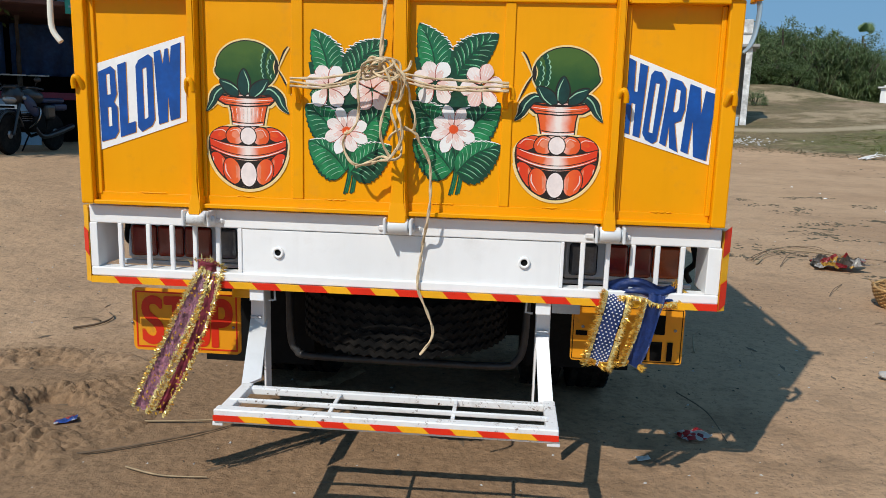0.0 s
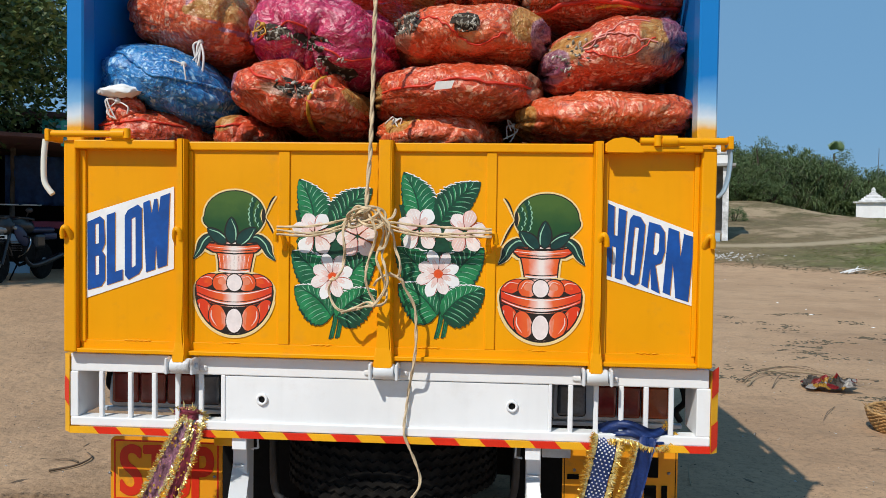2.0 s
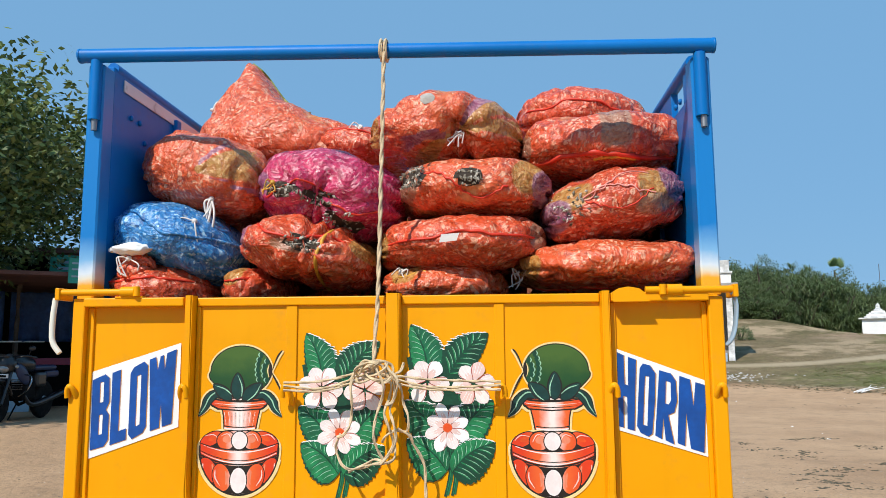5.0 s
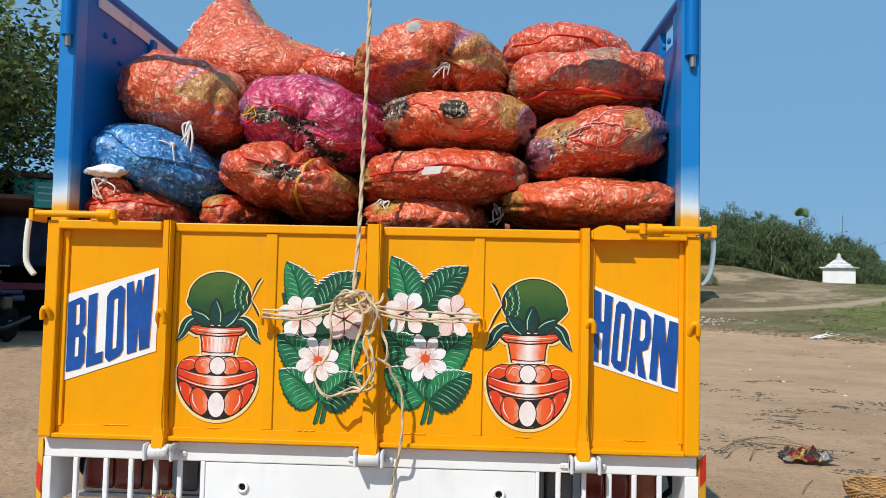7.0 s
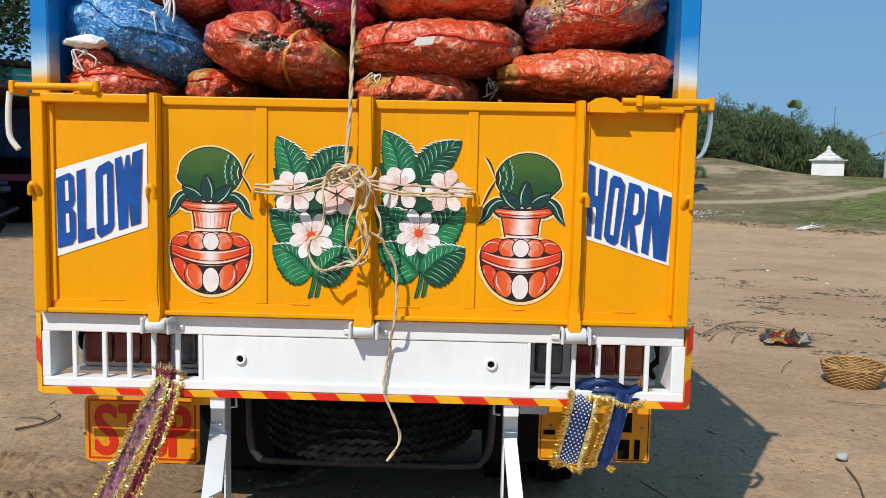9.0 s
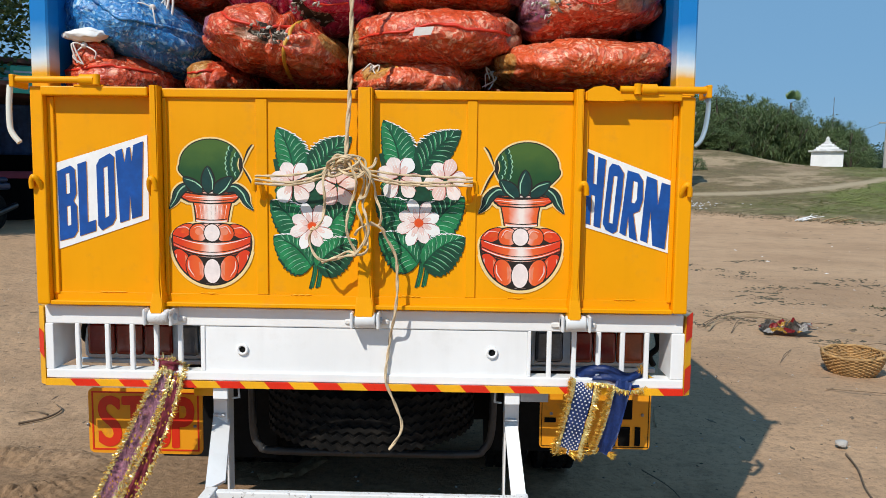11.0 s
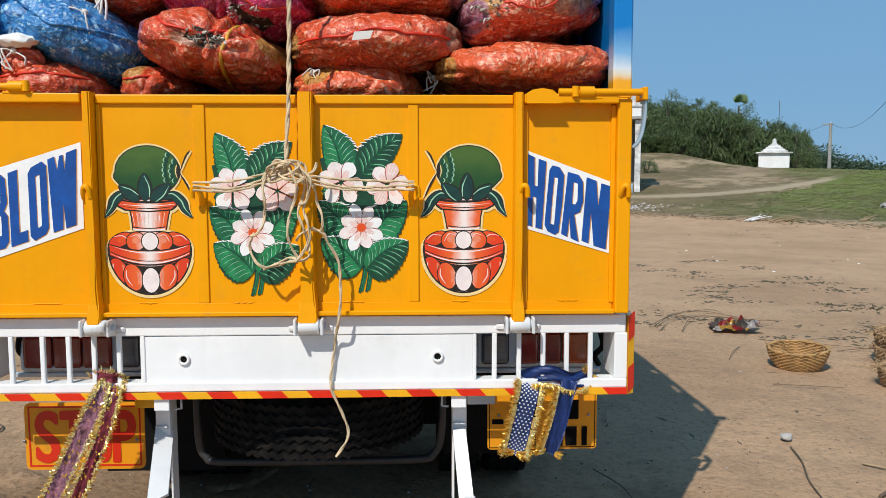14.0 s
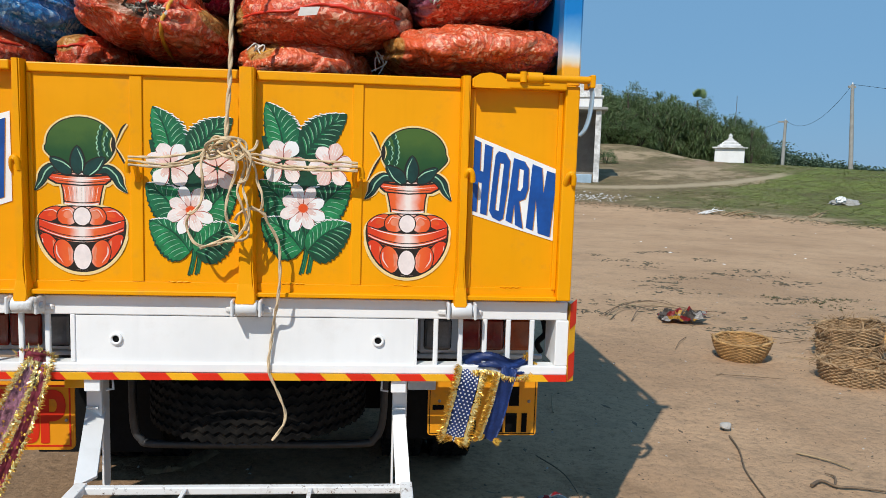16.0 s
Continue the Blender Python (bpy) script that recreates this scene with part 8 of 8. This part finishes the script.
a = pole(35.4, 52.2, 8.45, 0.17, "grey concrete utility pole in the field", -0.45)
b = pole(45.6, 81.0, 7.85, 0.21, "leaning grey concrete utility pole far off")
wires = thing("overhead_wire", tuple(a), "thin dark overhead wire sagging between poles", "wire")
for end, sag in ((b, 1.6), (Vector((62.0, 44.0, 7.4)), 0.7)):
    pts = [a.lerp(end, t) - Vector((0, 0, sag * 4 * t * (1 - t))) - a for t in [k / 16 for k in range(17)]]
    part("span", T(pts, 0.014, 5), DARK, wires)
pts = [b.lerp(Vector((32, 92, 4)), t) - Vector((0, 0, 3 * t * (1 - t))) - a for t in [k / 12 for k in range(13)]]
part("span", T(pts, 0.014, 5), DARK, wires)
mast = thing("mast", (26.0, 51.7, ground_z(26.0, 51.7)), "thin grey metal mast above the thicket", "mast")
part("rod", T([(0, 0, -0.2), (0, 0, 7.2 - ground_z(26.0, 51.7))], 0.022, 6), STEEL, mast)

# ---- stall, wall and tree on the far side ----
stall = thing("market_stall", (-7.46, 10.77, ground_z(-7.46, 10.77)), "dark roadside stall hung with blue tarpaulins", "stall", rz=32.7)
sg = ground_z(-7.46, 10.77)
part("roof", B((-6.0, -1.3, 2.86 - sg), (2.5, 3.2, 2.93 - sg), 0.01), TIN, stall)
part("ridge", B((-6.0, 2.8, 2.95 - sg), (2.5, 3.2, 3.30 - sg), 0.01), TIN, stall)
for x in (-5.6, -3.2, -0.85, 1.2, 2.3):
    part("prop", T([(x, 0.95, -0.3), (x + 0.03, 0.95, 2.86 - sg)], 0.045, 8), BARK, stall)
sb = part("signboard", B((-0.10, -1.345, 2.74 - sg), (1.30, -1.303, 3.16 - sg), 0.006), TEAL, stall, "teal painted signboard on the eaves")
for z in (2.84, 2.96, 3.06):
    part("lettering_bar", B((-0.05, -1.352, z - sg), (1.2, -1.348, z + 0.03 - sg), 0.0), PALEWALL, sb)
part("rail", T([(-5.8, 0.86, 1.80 - sg), (-0.35, 0.86, 1.80 - sg)], 0.014, 8), WHITEWASH, stall, "pale rail along the tarpaulin's foot")
# near-black sheet and counter: the stall's inner shade put into their colour
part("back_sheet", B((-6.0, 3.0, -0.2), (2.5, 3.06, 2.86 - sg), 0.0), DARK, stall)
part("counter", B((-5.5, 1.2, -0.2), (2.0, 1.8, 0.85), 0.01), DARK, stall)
for x0, x1 in ((-5.9, -4.3), (-4.2, -2.5), (-2.4, -1.05), (-0.95, 0.35), (0.45, 2.2)):
    bm = bmesh.new()
    nx, nz = 26, 12
    z0, z1 = 1.80 - sg, 2.72 - sg
    g = [[bm.verts.new((x0 + (x1 - x0) * i / nx, 0.90 + 0.05 * math.sin(i * 1.1 + x0) * (1 - j / nz * 0.6) + 0.05 * noise.noise((i * 0.3, j * 0.3, x0)), z0 + (z1 - z0) * j / nz + 0.02 * noise.noise((i * 0.4, 0, x0)))) for j in range(nz + 1)] for i in range(nx + 1)]
    for i in range(nx):
        for j in range(nz):
            bm.faces.new((g[i][j], g[i + 1][j], g[i + 1][j + 1], g[i][j + 1]))
    bmesh.ops.solidify(bm, geom=bm.faces[:], thickness=0.004)
    part("tarpaulin", bm, TARP, stall, "dark blue hanging tarpaulin", True)
low = thing("low_wall", (-7.46, 10.77, sg), "pale blue low wall with a maroon band along its top", "wall", kind="structure", rz=32.7)
part("wall_face", B((-6.0, -0.10, -0.3), (-0.55, 0.10, 1.37 - sg), 0.01), PALEWALL, low)
part("coping", B((-6.0, -0.13, 1.374 - sg), (2.5, 0.13, 1.50 - sg), 0.015), MAROONWALL, low)
sb = thing("signboard", (-9.0, 14.0, ground_z(-9, 14)), "teal painted signboard on posts behind the stall", "signboard", rz=33)
s0 = ground_z(-9, 14)
part("board", B((-0.75, -0.02, 3.15 - s0), (0.9, 0.02, 3.75 - s0), 0.01), TEAL, sb)
for k, (x0, x1, z) in enumerate(((-0.6, 0.7, 3.56), (-0.6, 0.4, 3.42), (-0.6, 0.6, 3.28))):
    part("lettering_bar", B((x0, -0.026, z - s0), (x1, -0.022, z + 0.06 - s0), 0.0), PALEWALL, sb)
for x in (-0.6, 0.75):
    part("post", T([(x, 0.05, -0.2), (x, 0.05, 3.75 - s0)], 0.04, 8), DARK, sb)
hut = thing("hut", (-9.6, 15.2, ground_z(-9.6, 15.2)), "hut with a rusty red sheet roof", "hut", rz=33)
h0 = ground_z(-9.6, 15.2)
part("roof", B((-3.0, -0.8, 3.85 - h0), (1.6, 2.0, 3.98 - h0), 0.02), TIN, hut)
# wall coloured near-black to stand in for shade below the roof
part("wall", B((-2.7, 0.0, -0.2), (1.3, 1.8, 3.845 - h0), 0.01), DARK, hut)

# broad tree
tree = thing("tree", (-12.2, 8.6, ground_z(-12.2, 8.6)), "broad spreading tree with small dark green leaves", "tree")
rt = random.Random(8)
tz = ground_z(-12.2, 8.6)
part("trunk", T(spline([(0, 0, -0.3), (0.1, 0.05, 1.2), (0.0, 0.2, 2.6), (0.1, 0.2, 3.8)], 6), lambda t: 0.36 * (1 - 0.45 * t), 14), BARK, tree)
tips = []
for k in range(13):
    a = k * math.tau / 13 + rt.uniform(-0.2, 0.2)
    q = rt.uniform(2.6, 5.0)
    z = rt.uniform(4.0, 6.5)
    e = Vector((math.cos(a) * q, math.sin(a) * q, z - tz))
    s0 = Vector((0.08, 0.2, rt.uniform(2.4, 3.6)))
    mid = s0.lerp(e, 0.5) + Vector((rt.uniform(-0.3, 0.3), rt.uniform(-0.3, 0.3), 0.5))
    line = spline([s0, mid, e], 6)
    limb = part("limb", T(line, lambda t: 0.15 * (1 - 0.8 * t), 8), BARK, tree)
    for q2 in range(6):
        p = line[rt.randrange(5, len(line))]
        f = p + Vector((rt.uniform(-1.2, 1.2), rt.uniform(-1.2, 1.2), rt.uniform(-0.5, 1.0)))
        part("branch", T(spline([p, p.lerp(f, 0.5) + Vector((0, 0, 0.1)), f], 3), lambda t: 0.03 * (1 - 0.7 * t), 5), BARK, limb)
        tips.append(f)
    tips.append(e)
verts, faces = [], []
for p in tips:
    for q in range(5):
        tuft(verts, faces, p + Vector((rt.gauss(0, 0.55), rt.gauss(0, 0.55), rt.gauss(0, 0.45))), 0.62, rt, 46, 0.15, 0.23)
for k in range(900):
    a, u = rt.uniform(0, math.tau), rt.uniform(-0.75, 1.0)
    q = 5.4 * math.sqrt(max(0.05, 1 - u * u * 0.9)) * rt.uniform(0.72, 1.05)
    c = Vector((math.cos(a) * q, math.sin(a) * q, 4.85 - tz + u * 2.05 + 0.4 * noise.noise((math.cos(a) * 3, math.sin(a) * 3, u))))
    tuft(verts, faces, c, 0.8, rt, 82, 0.15, 0.23)
c = new("crown", mesh_of("crown", verts, faces, LEAF_TREE))
c.parent = tree

# ---- motorcycle ----
fx, fy = -6.86, 8.0
bike = thing("motorcycle", (fx, fy, ground_z(fx, fy)), "black motorcycle parked in the shade on its stand", "motorcycle", rz=93)
bike.scale = (0.95, 0.95, 0.95)
# local x runs from the front wheel back


def bike_wheel(x, name):
    bm = bmesh.new()
    lathe(bm, [(0.235, -0.035), (0.285, -0.045), (0.305, -0.02), (0.308, 0.0), (0.305, 0.02), (0.285, 0.045), (0.235, 0.035), (0.23, 0.0)], 36, "y", 0, (x, 0, 0.305))
    w = part(name, bm, TYRE, bike, smooth=True)
    hb = bmesh.new()
    lathe(hb, [(0.04, -0.06), (0.06, -0.05), (0.06, 0.05), (0.04, 0.06)], 14, "y", 0, (x, 0, 0.305))
    part("hub", hb, STEEL, w)
    for k in range(6):
        a = k * math.tau / 6
        part("spoke", T([(x + 0.05 * math.cos(a), 0, 0.305 + 0.05 * math.sin(a)), (x + 0.235 * math.cos(a), 0, 0.305 + 0.235 * math.sin(a))], 0.014, 6), BIKEBLACK, w)


bike_wheel(0.0, "front_wheel")
bike_wheel(1.28, "rear_wheel")
for y in (-0.09, 0.09):
    part("fork", T([(0.0, y, 0.305), (0.28, y, 0.92)], 0.026, 10), BIKEBLACK, bike)
mg = bmesh.new()
for y in (-0.05, 0.0, 0.05):
    tube(mg, [(0.35 * math.cos(a), y, 0.305 + 0.35 * math.sin(a)) for a in [radians(20 + k * 12) for k in range(12)]], 0.022, 6)
part("mudguard", mg, BIKEBLACK, bike)
bm = bmesh.new()
bmesh.ops.create_uvsphere(bm, u_segments=20, v_segments=12, radius=1.0)
for v in bm.verts:
    v.co = Vector((0.62 + v.co.x * 0.32, v.co.y * 0.18, 0.86 + v.co.z * 0.15 + 0.03 * (1 - v.co.x)))
part("tank", bm, BIKEBLACK, bike, "glossy black fuel tank", True)
part("seat", B((0.80, -0.13, 0.78), (1.50, 0.13, 0.87), 0.05, 3), BIKEBLUE, bike, "dark blue vinyl seat")
part("tail", B((1.20, -0.10, 0.66), (1.62, 0.10, 0.78), 0.04, 3), BIKEBLUE, bike)
part("engine", B((0.48, -0.14, 0.32), (0.86, 0.14, 0.62), 0.05, 2), DARK, bike)
for k in range(5):
    part("cooling_fin", B((0.46, -0.12, 0.50 + k * 0.035), (0.66, 0.12, 0.512 + k * 0.035), 0.004), STEEL, bike)
part("belly_frame", T([(0.28, 0, 0.86), (0.40, 0, 0.40), (0.62, 0, 0.26), (1.0, 0, 0.32), (1.28, 0, 0.305)], 0.025, 8), DARK, bike)
part("swing_arm", T([(0.95, 0.08, 0.36), (1.28, 0.08, 0.305)], 0.025, 8), DARK, bike)
part("shock", T([(1.24, 0.11, 0.36), (1.16, 0.11, 0.72)], 0.03, 8), CHROME, bike)
part("exhaust", T(spline([(0.55, -0.13, 0.40), (0.70, -0.15, 0.26), (1.1, -0.16, 0.30), (1.60, -0.17, 0.40)], 5), lambda t: 0.022 + 0.028 * min(1, t * 1.6), 10), BIKEBLACK, bike)
hl = bmesh.new()
bmesh.ops.create_uvsphere(hl, u_segments=18, v_segments=10, radius=1.0)
for v in hl.verts:
    v.co = Vector((0.20 + v.co.x * 0.15, v.co.y * 0.16, 0.89 + v.co.z * 0.16))
cowl = part("headlamp_cowl", hl, BIKEBLACK, bike, smooth=True)
gb = bmesh.new()
bmesh.ops.create_uvsphere(gb, u_segments=18, v_segments=10, radius=1.0)
for v in gb.verts:
    v.co = Vector((0.125 + v.co.x * 0.085, v.co.y * 0.115, 0.835 + v.co.z * 0.075))
part("headlamp", gb, HEADLAMP, cowl, "clear headlamp glass", True)
part("visor", B((0.10, -0.10, 0.985), (0.24, 0.10, 1.06), 0.03, 2), BIKEBLACK, cowl)
part("handlebar", T(spline([(0.46, -0.34, 0.99), (0.34, -0.22, 1.02), (0.30, 0, 0.98), (0.34, 0.22, 1.02), (0.46, 0.34, 0.99)], 5), 0.016, 8), BIKEBLACK, bike)
for s in (-1, 1):
    part("mirror_stalk", T([(0.37, s * 0.26, 1.04), (0.35, s * 0.31, 1.12)], 0.007, 6), BIKEBLACK, bike)
    mb = bmesh.new()
    bmesh.ops.create_uvsphere(mb, u_segments=12, v_segments=8, radius=1.0)
    for v in mb.verts:
        v.co = Vector((0.33 + v.co.x * 0.02, s * 0.33 + v.co.y * 0.06, 1.14 + v.co.z * 0.04))
    part("mirror", mb, BIKEBLACK, bike, smooth=True)
    ib = bmesh.new()
    bmesh.ops.create_uvsphere(ib, u_segments=10, v_segments=8, radius=0.03)
    for v in ib.verts:
        v.co += Vector((0.17, s * 0.20, 0.86))
    part("indicator", ib, HEADLAMP, bike, smooth=True)
npb = part("front_board", B((0.03, -0.15, 0.69), (0.045, 0.15, 0.755), 0.004), WHITEWASH, bike, "white board with dark bars")
part("bar", B((0.024, -0.12, 0.705), (0.029, 0.12, 0.738), 0.0), DARK, npb)
for s in (-1, 1):
    sh = bmesh.new()
    bmesh.ops.create_uvsphere(sh, u_segments=14, v_segments=8, radius=1.0)
    for v in sh.verts:
        v.co = Vector((0.42 + v.co.x * 0.20, s * 0.15 + v.co.y * 0.035, 0.74 + v.co.z * 0.14 - 0.10 * v.co.x))
    part("tank_shroud", sh, BIKEBLUE, bike, "dark blue tank shroud", True)
part("side_panel", B((0.86, -0.15, 0.52), (1.16, 0.15, 0.76), 0.05, 2), BIKEBLACK, bike)
part("engine_guard", T(spline([(0.42, -0.10, 0.40), (0.34, -0.30, 0.52), (0.40, -0.30, 0.70), (0.44, -0.08, 0.74)], 5), 0.013, 8), CHROME, bike, "bent chrome engine guard")
part("stand", T([(0.80, 0.12, 0.30), (0.86, 0.30, 0.0)], 0.012, 6), DARK, bike)
